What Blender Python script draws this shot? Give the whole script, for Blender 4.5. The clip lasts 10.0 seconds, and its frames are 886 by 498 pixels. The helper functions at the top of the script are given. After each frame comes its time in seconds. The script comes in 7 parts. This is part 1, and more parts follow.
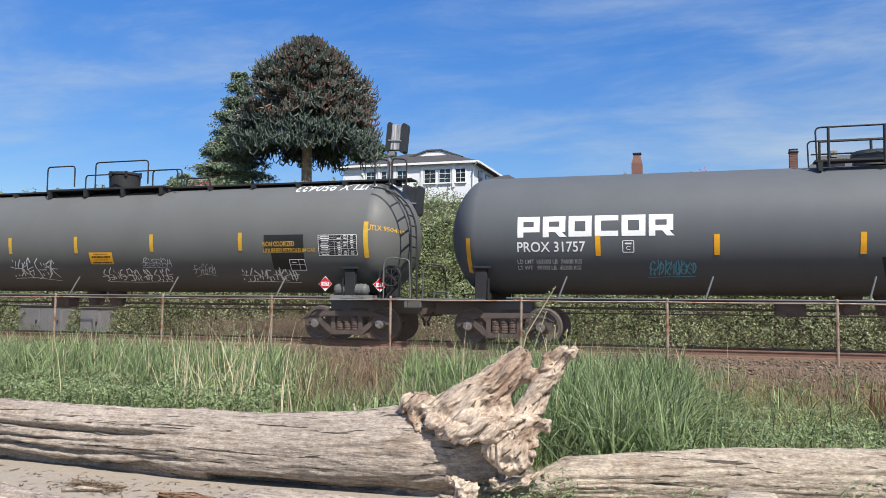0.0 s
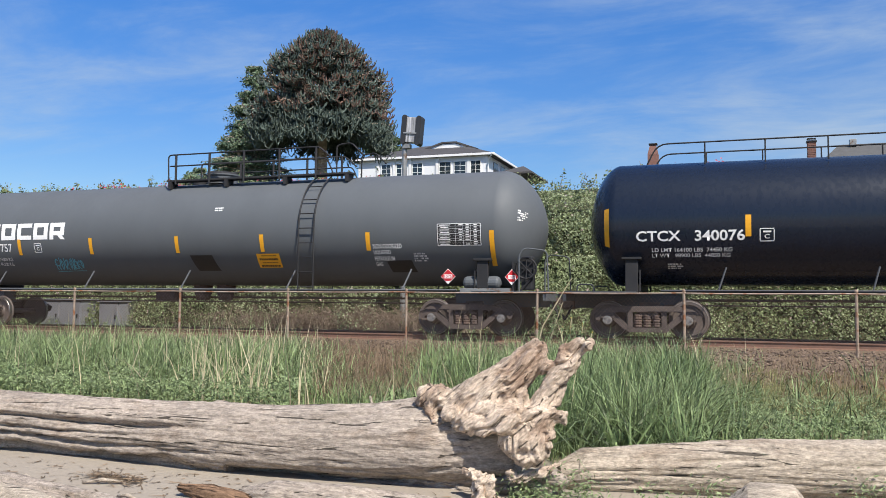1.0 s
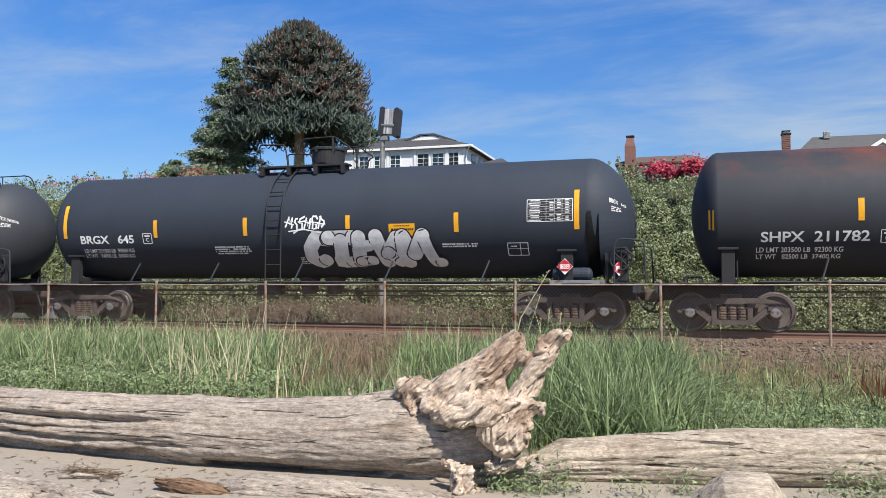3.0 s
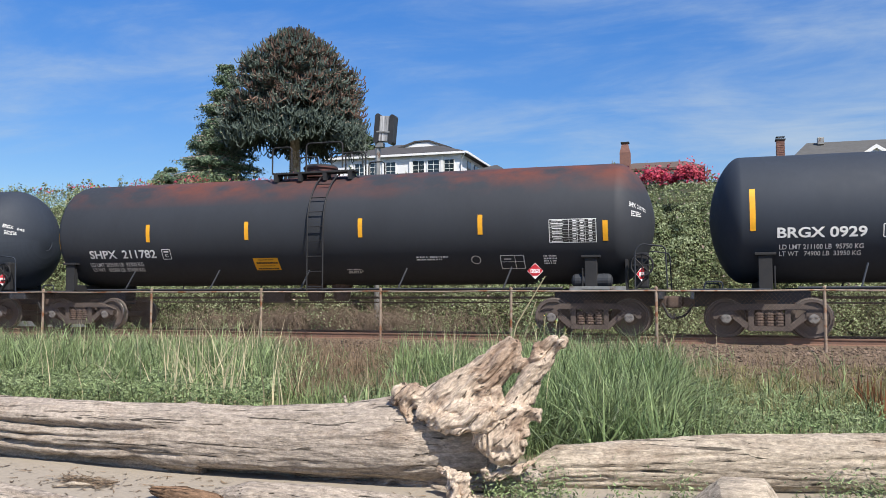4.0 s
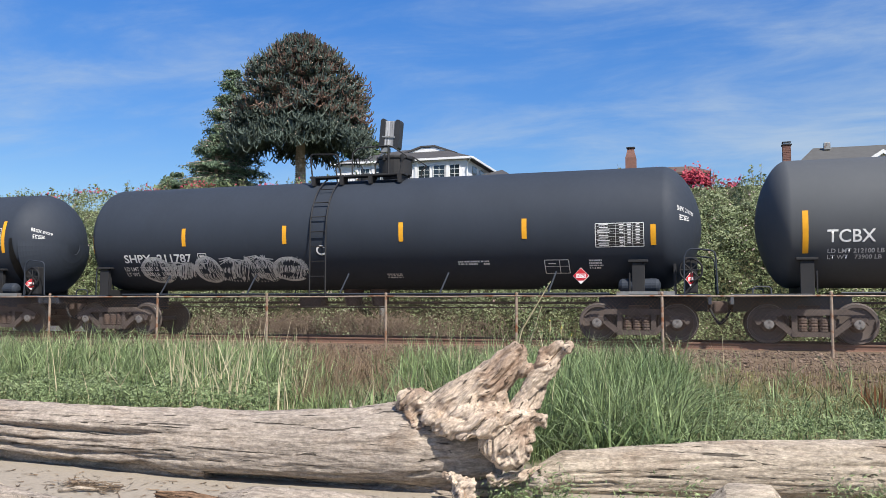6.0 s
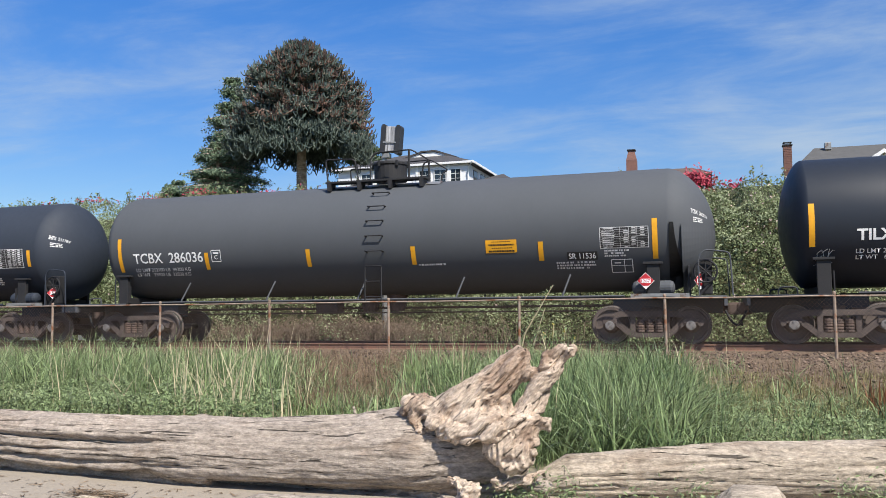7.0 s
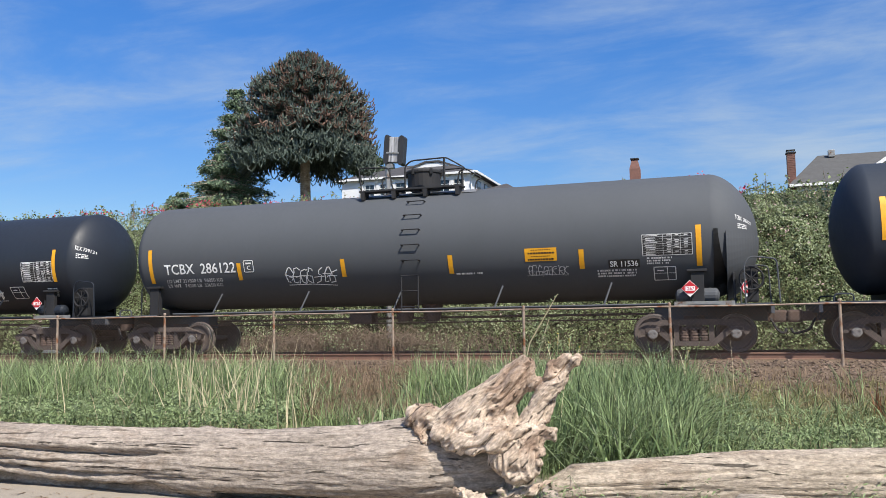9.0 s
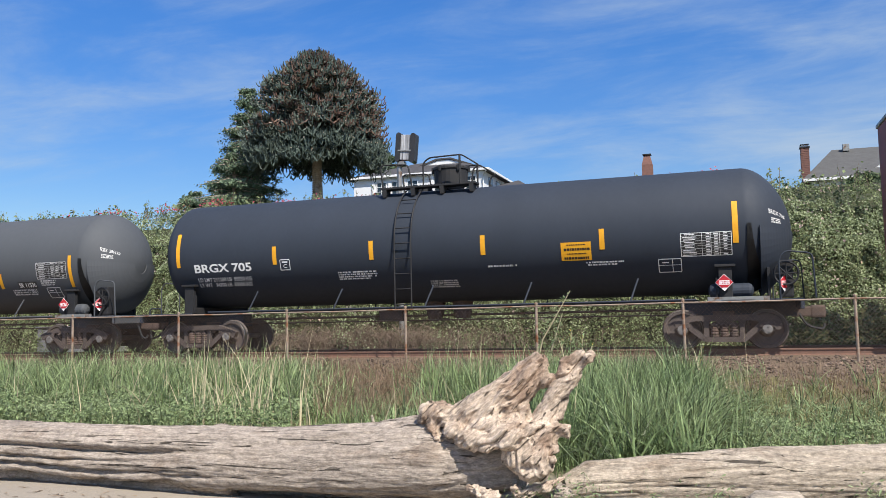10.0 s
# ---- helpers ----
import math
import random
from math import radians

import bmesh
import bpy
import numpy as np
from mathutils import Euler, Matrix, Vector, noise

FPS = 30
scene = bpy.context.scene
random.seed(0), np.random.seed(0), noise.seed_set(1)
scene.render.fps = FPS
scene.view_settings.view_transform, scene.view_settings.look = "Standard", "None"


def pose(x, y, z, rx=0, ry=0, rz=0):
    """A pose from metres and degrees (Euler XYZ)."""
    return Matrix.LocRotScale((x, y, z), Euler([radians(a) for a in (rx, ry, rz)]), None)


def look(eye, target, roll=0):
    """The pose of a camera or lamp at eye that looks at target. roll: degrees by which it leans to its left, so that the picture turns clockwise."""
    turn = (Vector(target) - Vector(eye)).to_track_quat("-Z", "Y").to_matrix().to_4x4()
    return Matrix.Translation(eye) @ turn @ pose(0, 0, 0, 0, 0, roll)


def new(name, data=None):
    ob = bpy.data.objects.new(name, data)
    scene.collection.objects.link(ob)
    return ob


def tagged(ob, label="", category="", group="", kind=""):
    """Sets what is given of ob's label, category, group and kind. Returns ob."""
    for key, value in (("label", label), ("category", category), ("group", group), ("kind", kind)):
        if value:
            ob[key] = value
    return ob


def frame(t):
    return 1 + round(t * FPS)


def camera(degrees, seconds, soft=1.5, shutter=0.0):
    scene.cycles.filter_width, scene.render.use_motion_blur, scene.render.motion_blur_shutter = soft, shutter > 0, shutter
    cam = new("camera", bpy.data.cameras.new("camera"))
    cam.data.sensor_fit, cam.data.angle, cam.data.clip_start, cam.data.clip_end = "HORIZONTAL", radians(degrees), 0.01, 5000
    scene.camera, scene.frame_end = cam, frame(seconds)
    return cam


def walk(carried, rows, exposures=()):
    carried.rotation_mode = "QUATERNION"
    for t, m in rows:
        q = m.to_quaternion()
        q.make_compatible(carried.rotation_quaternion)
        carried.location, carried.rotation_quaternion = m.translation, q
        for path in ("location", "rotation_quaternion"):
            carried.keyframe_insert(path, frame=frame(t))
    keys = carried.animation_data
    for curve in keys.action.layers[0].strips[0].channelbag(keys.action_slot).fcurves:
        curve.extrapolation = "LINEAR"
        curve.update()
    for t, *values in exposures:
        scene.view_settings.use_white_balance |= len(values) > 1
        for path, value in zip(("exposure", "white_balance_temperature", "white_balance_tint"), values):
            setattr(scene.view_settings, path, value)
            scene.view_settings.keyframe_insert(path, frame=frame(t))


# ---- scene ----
cam = camera(56.0, 10.0, soft=0.7)
EYE = (0.0, 0.0, 0.915)
# seconds, yaw, pitch, roll
TURNS = [
    (0.0, 17.782, 4.037, -0.685),
    (0.5, 18.233, 3.852, -0.812),
    (1.0, 18.867, 3.499, -0.420),
    (1.5, 18.630, 3.243, -0.076),
    (2.0, 17.924, 3.013, -0.171),
    (2.5, 17.580, 2.890, -0.287),
    (4.0, 17.094, 3.423, -0.011),
    (4.5, 17.214, 3.649, 0.082),
    (5.0, 17.290, 3.531, -0.035),
    (5.5, 17.413, 3.592, -0.187),
    (7.0, 17.647, 4.089, 0.601),
    (7.5, 17.646, 3.987, 0.943),
    (8.0, 17.645, 4.266, 0.945),
    (8.5, 17.701, 4.593, 0.895),
    (9.0, 17.946, 4.782, 0.972),
    (9.5, 18.258, 4.520, 1.172),
    (10.0, 18.807, 4.617, 1.257),
]
walk(cam, [(t, pose(*EYE, 90 + p, r, y)) for t, y, p, r in TURNS])

# ---- light ----
SUN_ELEV, SUN_X, SUN_Y = 50.0, 0.72, -0.69
SUN_DIR = Vector((SUN_X * math.cos(radians(SUN_ELEV)), SUN_Y * math.cos(radians(SUN_ELEV)), math.sin(radians(SUN_ELEV))))
sun = new("sun", bpy.data.lights.new("sun", "SUN"))
sun.data.energy, sun.data.angle, sun.data.color = 5.0, radians(0.55), (1.0, 0.94, 0.85)
sun.matrix_world = look(SUN_DIR * 100, (0, 0, 0))
scene.view_settings.exposure = 0.44


def make_world():
    w = bpy.data.worlds.new("sky")
    w.use_nodes = True
    scene.world = w
    n, l = w.node_tree.nodes, w.node_tree.links
    n.clear()
    out = n.new("ShaderNodeOutputWorld")
    sky = n.new("ShaderNodeTexSky")
    sky.sky_type, sky.sun_disc = "NISHITA", False
    sky.sun_elevation, sky.sun_rotation = radians(SUN_ELEV), math.atan2(SUN_X, SUN_Y)
    sky.altitude, sky.air_density, sky.dust_density, sky.ozone_density = 0, 1.0, 0.1, 3.0
    hue = n.new("ShaderNodeHueSaturation")
    hue.inputs["Saturation"].default_value = 1.35
    hue.inputs["Hue"].default_value = 0.512
    l.new(sky.outputs[0], hue.inputs["Color"])
    bg = n.new("ShaderNodeBackground")
    bg.inputs[1].default_value = 0.115
    # thin haze holds back the bright rim above the horizon
    tc = n.new("ShaderNodeTexCoord")
    sep = n.new("ShaderNodeSeparateXYZ")
    l.new(tc.outputs["Generated"], sep.inputs[0])
    rim = n.new("ShaderNodeMapRange"); rim.inputs[1].default_value, rim.inputs[2].default_value, rim.inputs[3].default_value, rim.inputs[4].default_value = 0.06, 0.34, 0.69, 1.02
    l.new(sep.outputs[2], rim.inputs[0]); l.new(rim.outputs[0], hue.inputs["Value"])
    l.new(hue.outputs[0], bg.inputs[0])
    cloud = n.new("ShaderNodeBackground")
    cloud.inputs[0].default_value, cloud.inputs[1].default_value = (0.68, 0.83, 1.0, 1), 0.54
    # project the sky dome on a flat cloud layer
    zz = n.new("ShaderNodeMath"); zz.operation = "ADD"; zz.inputs[1].default_value = 0.16
    l.new(sep.outputs[2], zz.inputs[0])
    comb = n.new("ShaderNodeCombineXYZ")
    for i in (0, 1):
        dv = n.new("ShaderNodeMath"); dv.operation = "DIVIDE"
        l.new(sep.outputs[i], dv.inputs[0]); l.new(zz.outputs[0], dv.inputs[1]); l.new(dv.outputs[0], comb.inputs[i])
    mp = n.new("ShaderNodeMapping")
    mp.inputs["Location"].default_value = (0.9, 2.3, 0.0)
    mp.inputs["Rotation"].default_value = (0, 0, radians(-5))
    mp.inputs["Scale"].default_value = (0.95, 1.7, 1)
    l.new(comb.outputs[0], mp.inputs[0])
    n1 = n.new("ShaderNodeTexNoise"); n1.inputs["Scale"].default_value = 1.7; n1.inputs["Detail"].default_value = 10; n1.inputs["Roughness"].default_value = 0.62; n1.inputs["Distortion"].default_value = 0.35
    l.new(mp.outputs[0], n1.inputs[0])
    n2 = n.new("ShaderNodeTexNoise"); n2.inputs["Scale"].default_value = 0.5; n2.inputs["Detail"].default_value = 3
    l.new(comb.outputs[0], n2.inputs[0])
    ad = n.new("ShaderNodeMath"); ad.operation = "ADD"
    l.new(n1.outputs[0], ad.inputs[0]); l.new(n2.outputs[0], ad.inputs[1])
    # the veil of cirrus thickens towards the east
    flat = n.new("ShaderNodeSeparateXYZ")
    l.new(comb.outputs[0], flat.inputs[0])
    east = n.new("ShaderNodeMapRange"); east.inputs[1].default_value, east.inputs[2].default_value, east.inputs[3].default_value, east.inputs[4].default_value = -1.2, 0.9, -0.03, 0.12
    l.new(flat.outputs[0], east.inputs[0])
    veil = n.new("ShaderNodeMath"); veil.operation = "ADD"
    l.new(ad.outputs[0], veil.inputs[0]); l.new(east.outputs[0], veil.inputs[1])
    rmp = n.new("ShaderNodeMapRange"); rmp.interpolation_type = "SMOOTHSTEP"
    rmp.inputs[1].default_value, rmp.inputs[2].default_value, rmp.inputs[3].default_value, rmp.inputs[4].default_value = 0.84, 1.5, 0.0, 0.85
    l.new(veil.outputs[0], rmp.inputs[0])
    mix = n.new("ShaderNodeMixShader")
    l.new(rmp.outputs[0], mix.inputs[0]); l.new(bg.outputs[0], mix.inputs[1]); l.new(cloud.outputs[0], mix.inputs[2])
    l.new(mix.outputs[0], out.inputs[0])


make_world()


# ---- materials ----
def mat(name, c1, c2=None, rough=0.6, metal=0.0, scale=3.0, fine=40.0, bump=0.2, stretch=(1, 1, 1), detail=6, c3=None, c3_at=0.62, per=0.0, dist=0.01, spec=0.5, coat=0.0):
    """Two-scale procedural surface: broad patches c1 to c2, stains of c3, fine grain in roughness and relief."""
    m = bpy.data.materials.new(name)
    m.use_nodes = True
    n, l = m.node_tree.nodes, m.node_tree.links
    b = n["Principled BSDF"]
    b.inputs["Metallic"].default_value = metal
    b.inputs["Specular IOR Level"].default_value = spec
    b.inputs["Coat Weight"].default_value = coat
    tc = n.new("ShaderNodeTexCoord")
    mp = n.new("ShaderNodeMapping")
    mp.inputs["Scale"].default_value = stretch
    l.new(tc.outputs["Object"], mp.inputs[0])
    a = n.new("ShaderNodeTexNoise"); a.inputs["Scale"].default_value = scale; a.inputs["Detail"].default_value = detail; a.inputs["Roughness"].default_value = 0.62
    f = n.new("ShaderNodeTexNoise"); f.inputs["Scale"].default_value = fine; f.inputs["Detail"].default_value = 5
    l.new(mp.outputs[0], a.inputs[0]); l.new(mp.outputs[0], f.inputs[0])
    ramp = n.new("ShaderNodeMapRange"); ramp.inputs[1].default_value, ramp.inputs[2].default_value = 0.3, 0.7
    l.new(a.outputs[0], ramp.inputs[0])
    mix = n.new("ShaderNodeMix"); mix.data_type = "RGBA"
    c2 = c2 or tuple(x * 0.8 for x in c1)
    mix.inputs[6].default_value, mix.inputs[7].default_value = (*c1, 1), (*c2, 1)
    l.new(ramp.outputs[0], mix.inputs[0])
    col = mix.outputs[2]
    if c3:
        st = n.new("ShaderNodeTexNoise"); st.inputs["Scale"].default_value = scale * 0.45; st.inputs["Detail"].default_value = 9; st.inputs["Roughness"].default_value = 0.7
        l.new(mp.outputs[0], st.inputs[0])
        r3 = n.new("ShaderNodeMapRange"); r3.inputs[1].default_value, r3.inputs[2].default_value = c3_at, c3_at + 0.1
        l.new(st.outputs[0], r3.inputs[0])
        m3 = n.new("ShaderNodeMix"); m3.data_type = "RGBA"
        m3.inputs[7].default_value = (*c3, 1)
        l.new(r3.outputs[0], m3.inputs[0]); l.new(col, m3.inputs[6])
        col = m3.outputs[2]
    if per:
        geo = n.new("ShaderNodeNewGeometry")
        hs = n.new("ShaderNodeHueSaturation")
        mr = n.new("ShaderNodeMapRange"); mr.inputs[3].default_value, mr.inputs[4].default_value = 1 - per, 1 + per
        l.new(geo.outputs["Random Per Island"], mr.inputs[0]); l.new(mr.outputs[0], hs.inputs["Value"])
        l.new(col, hs.inputs["Color"])
        col = hs.outputs[0]
    l.new(col, b.inputs["Base Color"])
    rr = n.new("ShaderNodeMapRange"); rr.inputs[3].default_value, rr.inputs[4].default_value = max(0.02, rough - 0.1), min(1, rough + 0.1)
    l.new(f.outputs[0], rr.inputs[0]); l.new(rr.outputs[0], b.inputs["Roughness"])
    if bump:
        bp = n.new("ShaderNodeBump"); bp.inputs["Strength"].default_value = bump; bp.inputs["Distance"].default_value = dist
        l.new(f.outputs[0], bp.inputs["Height"]); l.new(bp.outputs[0], b.inputs["Normal"])
    return m


def leaf_mat(name, c1, c2, rough=0.5, per=0.35, trans=0.25, scale=0.7, c3=None, c3_at=0.6):
    m = mat(name, c1, c2, rough, scale=scale, fine=25, bump=0, per=per, c3=c3, c3_at=c3_at, spec=0.3)
    n, l = m.node_tree.nodes, m.node_tree.links
    b = n["Principled BSDF"]
    tr = n.new("ShaderNodeBsdfTranslucent")
    src = b.inputs["Base Color"].links[0].from_socket
    l.new(src, tr.inputs[0])
    mx = n.new("ShaderNodeMixShader"); mx.inputs[0].default_value = trans
    l.new(b.outputs[0], mx.inputs[1]); l.new(tr.outputs[0], mx.inputs[2])
    l.new(mx.outputs[0], n["Material Output"].inputs[0])
    return m


M = {}
M["steel_dark"] = mat("steel_dark", (0.02, 0.021, 0.024), (0.03, 0.029, 0.03), 0.7, scale=4, bump=0.1, spec=0.3)
M["rusty"] = mat("rusty", (0.115, 0.075, 0.058), (0.07, 0.052, 0.044), 0.85, scale=5, bump=0.4, c3=(0.17, 0.085, 0.05))
M["truck"] = mat("truck", (0.098, 0.076, 0.066), (0.062, 0.048, 0.042), 0.85, scale=5, bump=0.4, c3=(0.13, 0.08, 0.055))
M["wheel"] = mat("wheel", (0.12, 0.095, 0.085), (0.08, 0.065, 0.058), 0.7, scale=6, bump=0.2, c3=(0.17, 0.10, 0.07))
M["cap"] = mat("bearing_cap", (0.26, 0.25, 0.24), (0.17, 0.155, 0.145), 0.6, 0.3, scale=9, bump=0.1)
M["tread"] = mat("tread", (0.35, 0.34, 0.33), (0.25, 0.24, 0.23), 0.3, 0.9, scale=9, bump=0.05)
M["yellow"] = mat("yellow", (0.86, 0.42, 0.02), (0.75, 0.34, 0.015), 0.45, scale=6, bump=0.02)
M["yellow_old"] = mat("yellow_old", (0.62, 0.38, 0.03), (0.5, 0.28, 0.03), 0.5, scale=6, bump=0.02, c3=(0.2, 0.13, 0.03))
M["white"] = mat("white", (0.88, 0.88, 0.87), (0.8, 0.8, 0.79), 0.5, scale=8, bump=0.02)
M["white_worn"] = mat("white_worn", (0.74, 0.74, 0.73), (0.5, 0.5, 0.5), 0.6, scale=9, bump=0.02)
M["black"] = mat("black", (0.012, 0.012, 0.013), (0.018, 0.018, 0.018), 0.5, scale=6, bump=0.02)
M["red"] = mat("red", (0.55, 0.02, 0.03), (0.45, 0.02, 0.03), 0.45, scale=8, bump=0.02)
M["pink"] = mat("pink", (0.6, 0.2, 0.2), (0.5, 0.15, 0.16), 0.5, scale=8, bump=0.02)
M["cyan"] = mat("cyan", (0.12, 0.4, 0.5), (0.08, 0.3, 0.4), 0.5, scale=8, bump=0.02)
M["silver"] = mat("silver", (0.8, 0.8, 0.81), (0.55, 0.55, 0.57), 0.5, 0.0, scale=3.5, fine=30, bump=0.05)
M["galv"] = mat("galv", (0.34, 0.34, 0.33), (0.24, 0.24, 0.23), 0.5, 0.5, scale=7, bump=0.1, c3=(0.16, 0.08, 0.04), c3_at=0.55)


# ---- mesh helpers ----
def part(name, bm, material, parent=None, label="", smooth=False):
    me = bpy.data.meshes.new(name)
    bm.to_mesh(me)
    bm.free()
    me.materials.append(material)
    if smooth:
        me.polygons.foreach_set("use_smooth", [True] * len(me.polygons))
    ob = new(name, me)
    ob.parent = parent
    if label:
        tagged(ob, label)
    return ob


def from_arrays(name, verts, faces, material, parent=None, smooth=False):
    me = bpy.data.meshes.new(name)
    me.from_pydata(verts, [], faces)
    me.materials.append(material)
    if smooth:
        me.polygons.foreach_set("use_smooth", [True] * len(me.polygons))
    ob = new(name, me)
    ob.parent = parent
    return ob


def empty(name, m=None):
    ob = new(name)
    ob.empty_display_size = 0.2
    if m:
        ob.matrix_basis = m
    return ob


def box(bm, c, s, bevel=0.0, m=None):
    r = bmesh.ops.create_cube(bm, size=1.0, matrix=(m or Matrix()) @ Matrix.Translation(c) @ Matrix.Diagonal((*s, 1)))
    if bevel:
        es = list({e for v in r["verts"] for e in v.link_edges})
        bmesh.ops.bevel(bm, geom=es, offset=bevel, segments=2, affect="EDGES", profile=0.6)
    return bm


def tube(bm, pts, rad, seg=8, closed=False):
    """A round bar along a line of points; rad is one number or one a point."""
    pts = [Vector(p) for p in pts]
    rads = rad if isinstance(rad, (list, tuple)) else [rad] * len(pts)
    rings = []
    up = None
    for i, p in enumerate(pts):
        a = pts[max(0, i - 1)] if not closed else pts[i - 1]
        b = pts[min(len(pts) - 1, i + 1)] if not closed else pts[(i + 1) % len(pts)]
        d = (b - a).normalized()
        if up is None:
            up = Vector((0, 0, 1)) if abs(d.z) < 0.9 else Vector((1, 0, 0))
        side = d.cross(up)
        if side.length < 1e-4:
            side = d.cross(Vector((0.3, 1, 0.2)))
        side.normalize()
        up = side.cross(d).normalized()
        rings.append([bm.verts.new(p + rads[i] * (math.cos(k * math.tau / seg) * side + math.sin(k * math.tau / seg) * up)) for k in range(seg)])
    n = len(rings)
    for i in range(n if closed else n - 1):
        r0, r1 = rings[i], rings[(i + 1) % n]
        for k in range(seg):
            bm.faces.new((r0[k], r0[(k + 1) % seg], r1[(k + 1) % seg], r1[k]))
    if not closed:
        bm.faces.new(rings[0][::-1])
        bm.faces.new(rings[-1])
    return bm


def arc_pts(pts, r=0.08, n=4):
    """Rounds the corners of a line of points."""
    pts = [Vector(p) for p in pts]
    out = [pts[0]]
    for a, b, c in zip(pts, pts[1:], pts[2:]):
        d0, d1 = (a - b), (c - b)
        k = min(r, d0.length * 0.45, d1.length * 0.45)
        p0, p1 = b + d0.normalized() * k, b + d1.normalized() * k
        for i in range(n + 1):
            t = i / n
            out.append((1 - t) ** 2 * p0 + 2 * t * (1 - t) * b + t * t * p1)
    return out + [pts[-1]]


def revolve(bm, profile, axis="x", seg=32, at=(0, 0, 0)):
    """profile: (along, radius) pairs; turned about an axis through at."""
    at = Vector(at)
    rings = []
    for u, r in profile:
        ring = []
        for k in range(seg):
            a = k * math.tau / seg
            c, s = r * math.cos(a), r * math.sin(a)
            p = {"x": (u, c, s), "y": (s, u, c), "z": (c, s, u)}[axis]
            ring.append(bm.verts.new(at + Vector(p)))
        rings.append(ring)
    for r0, r1 in zip(rings, rings[1:]):
        for k in range(seg):
            bm.faces.new((r0[k], r0[(k + 1) % seg], r1[(k + 1) % seg], r1[k]))
    bm.faces.new(rings[0][::-1])
    bm.faces.new(rings[-1])
    return bm


def plate(bm, outline, thick, m=None):
    """A flat plate in the xz plane with thickness along y."""
    m = m or Matrix()
    a = [bm.verts.new(m @ Vector((x, -thick / 2, z))) for x, z in outline]
    b = [bm.verts.new(m @ Vector((x, thick / 2, z))) for x, z in outline]
    bm.faces.new(a)
    bm.faces.new(b[::-1])
    for i in range(len(a)):
        j = (i + 1) % len(a)
        bm.faces.new((a[j], a[i], b[i], b[j]))
    return bm


# ---- writing on the tanks ----
TANK_R, TANK_Z = 1.55, 2.85


SHELL = {"left": 9.0, "right": 9.0, "dish": (0.7, 1.05), "power": 1.75}


def shell_radius(x):
    """Radius of the tank being built at x: a cylinder with dished heads."""
    end = SHELL["right"] if x > 0 else SHELL["left"]
    deep = SHELL["dish"][x > 0]
    u = (abs(x) - end + deep) / deep
    return TANK_R if u <= 0 else TANK_R * max(0.0, 1 - min(1, u) ** SHELL["power"]) ** (1 / SHELL["power"])


def on_tank(x, h, off=0.006):
    """A point of the near side: x along the car, h metres of girth above the tank's middle."""
    a = h / TANK_R
    r = shell_radius(x) + off
    return Vector((x, -r * math.cos(a), TANK_Z + r * math.sin(a)))


def patch(bm, x, h, w, hh, off=0.006, rows=None, skew=0.0):
    rows = rows or max(1, math.ceil(hh / 0.1))
    prev = None
    for i in range(rows + 1):
        y = h - hh / 2 + hh * i / rows
        dx = skew * (i / rows - 0.5)
        cur = (bm.verts.new(on_tank(x - w / 2 + dx, y, off)), bm.verts.new(on_tank(x + w / 2 + dx, y, off)))
        if prev:
            bm.faces.new((prev[0], prev[1], cur[1], cur[0]))
        prev = cur
    return bm


TEXTS = {}


def text_mesh(s, bold):
    if (s, bold) not in TEXTS:
        cu = bpy.data.curves.new("writing", "FONT")
        cu.body, cu.size, cu.offset, cu.resolution_u = s, 1.0, bold, 3
        ob = bpy.data.objects.new("writing", cu)
        me = bpy.data.meshes.new_from_object(ob)
        bpy.data.objects.remove(ob)
        TEXTS[(s, bold)] = me
    return TEXTS[(s, bold)]


def text_width(s, bold):
    xs = [v.co.x for v in text_mesh(s, bold).vertices]
    return max(xs) - min(xs)


def write(s, x, h, w, hh, material, parent, name="lettering", bold=0.012, off=0.007, flip=False):
    """Lettering s, fitted to w by hh metres and bent to the tank, a part for each line."""
    rows = s.split("\n")
    if len(rows) > 1:
        full = max(text_width(r, bold) for r in rows)
        step = hh / (len(rows) - 0.28)
        for i, r in enumerate(rows):
            k = w * text_width(r, bold) / full
            write(r, x - w / 2 + k / 2, h + hh / 2 - step * (i + 0.36), k, step * 0.72, material, parent, name, bold, off)
        return None
    bm = bmesh.new()
    bm.from_mesh(text_mesh(s, bold))
    xs, ys = [v.co.x for v in bm.verts], [v.co.y for v in bm.verts]
    x0, x1, y0, y1 = min(xs), max(xs), min(ys), max(ys)
    for v in bm.verts:
        u, k = (v.co.x - x0) / (x1 - x0) - 0.5, (v.co.y - y0) / (y1 - y0) - 0.5
        if flip:
            u, k = -u, -k
        v.co = (u * w, k * hh, 0)
    k = -hh / 2 + 0.1
    while k < hh / 2 - 0.02:
        bmesh.ops.bisect_plane(bm, geom=bm.verts[:] + bm.edges[:] + bm.faces[:], plane_co=(0, k, 0), plane_no=(0, 1, 0))
        k += 0.1
    for v in bm.verts:
        v.co = on_tank(x + v.co.x, h + v.co.y, off)
    return part(name, bm, material, parent)


def outline_bm(bm, x, h, w, hh, t=0.015, off=0.007):
    patch(bm, x, h + hh / 2, w, t, off); patch(bm, x, h - hh / 2, w, t, off)
    patch(bm, x - w / 2, h, t, hh - t, off); patch(bm, x + w / 2, h, t, hh - t, off)


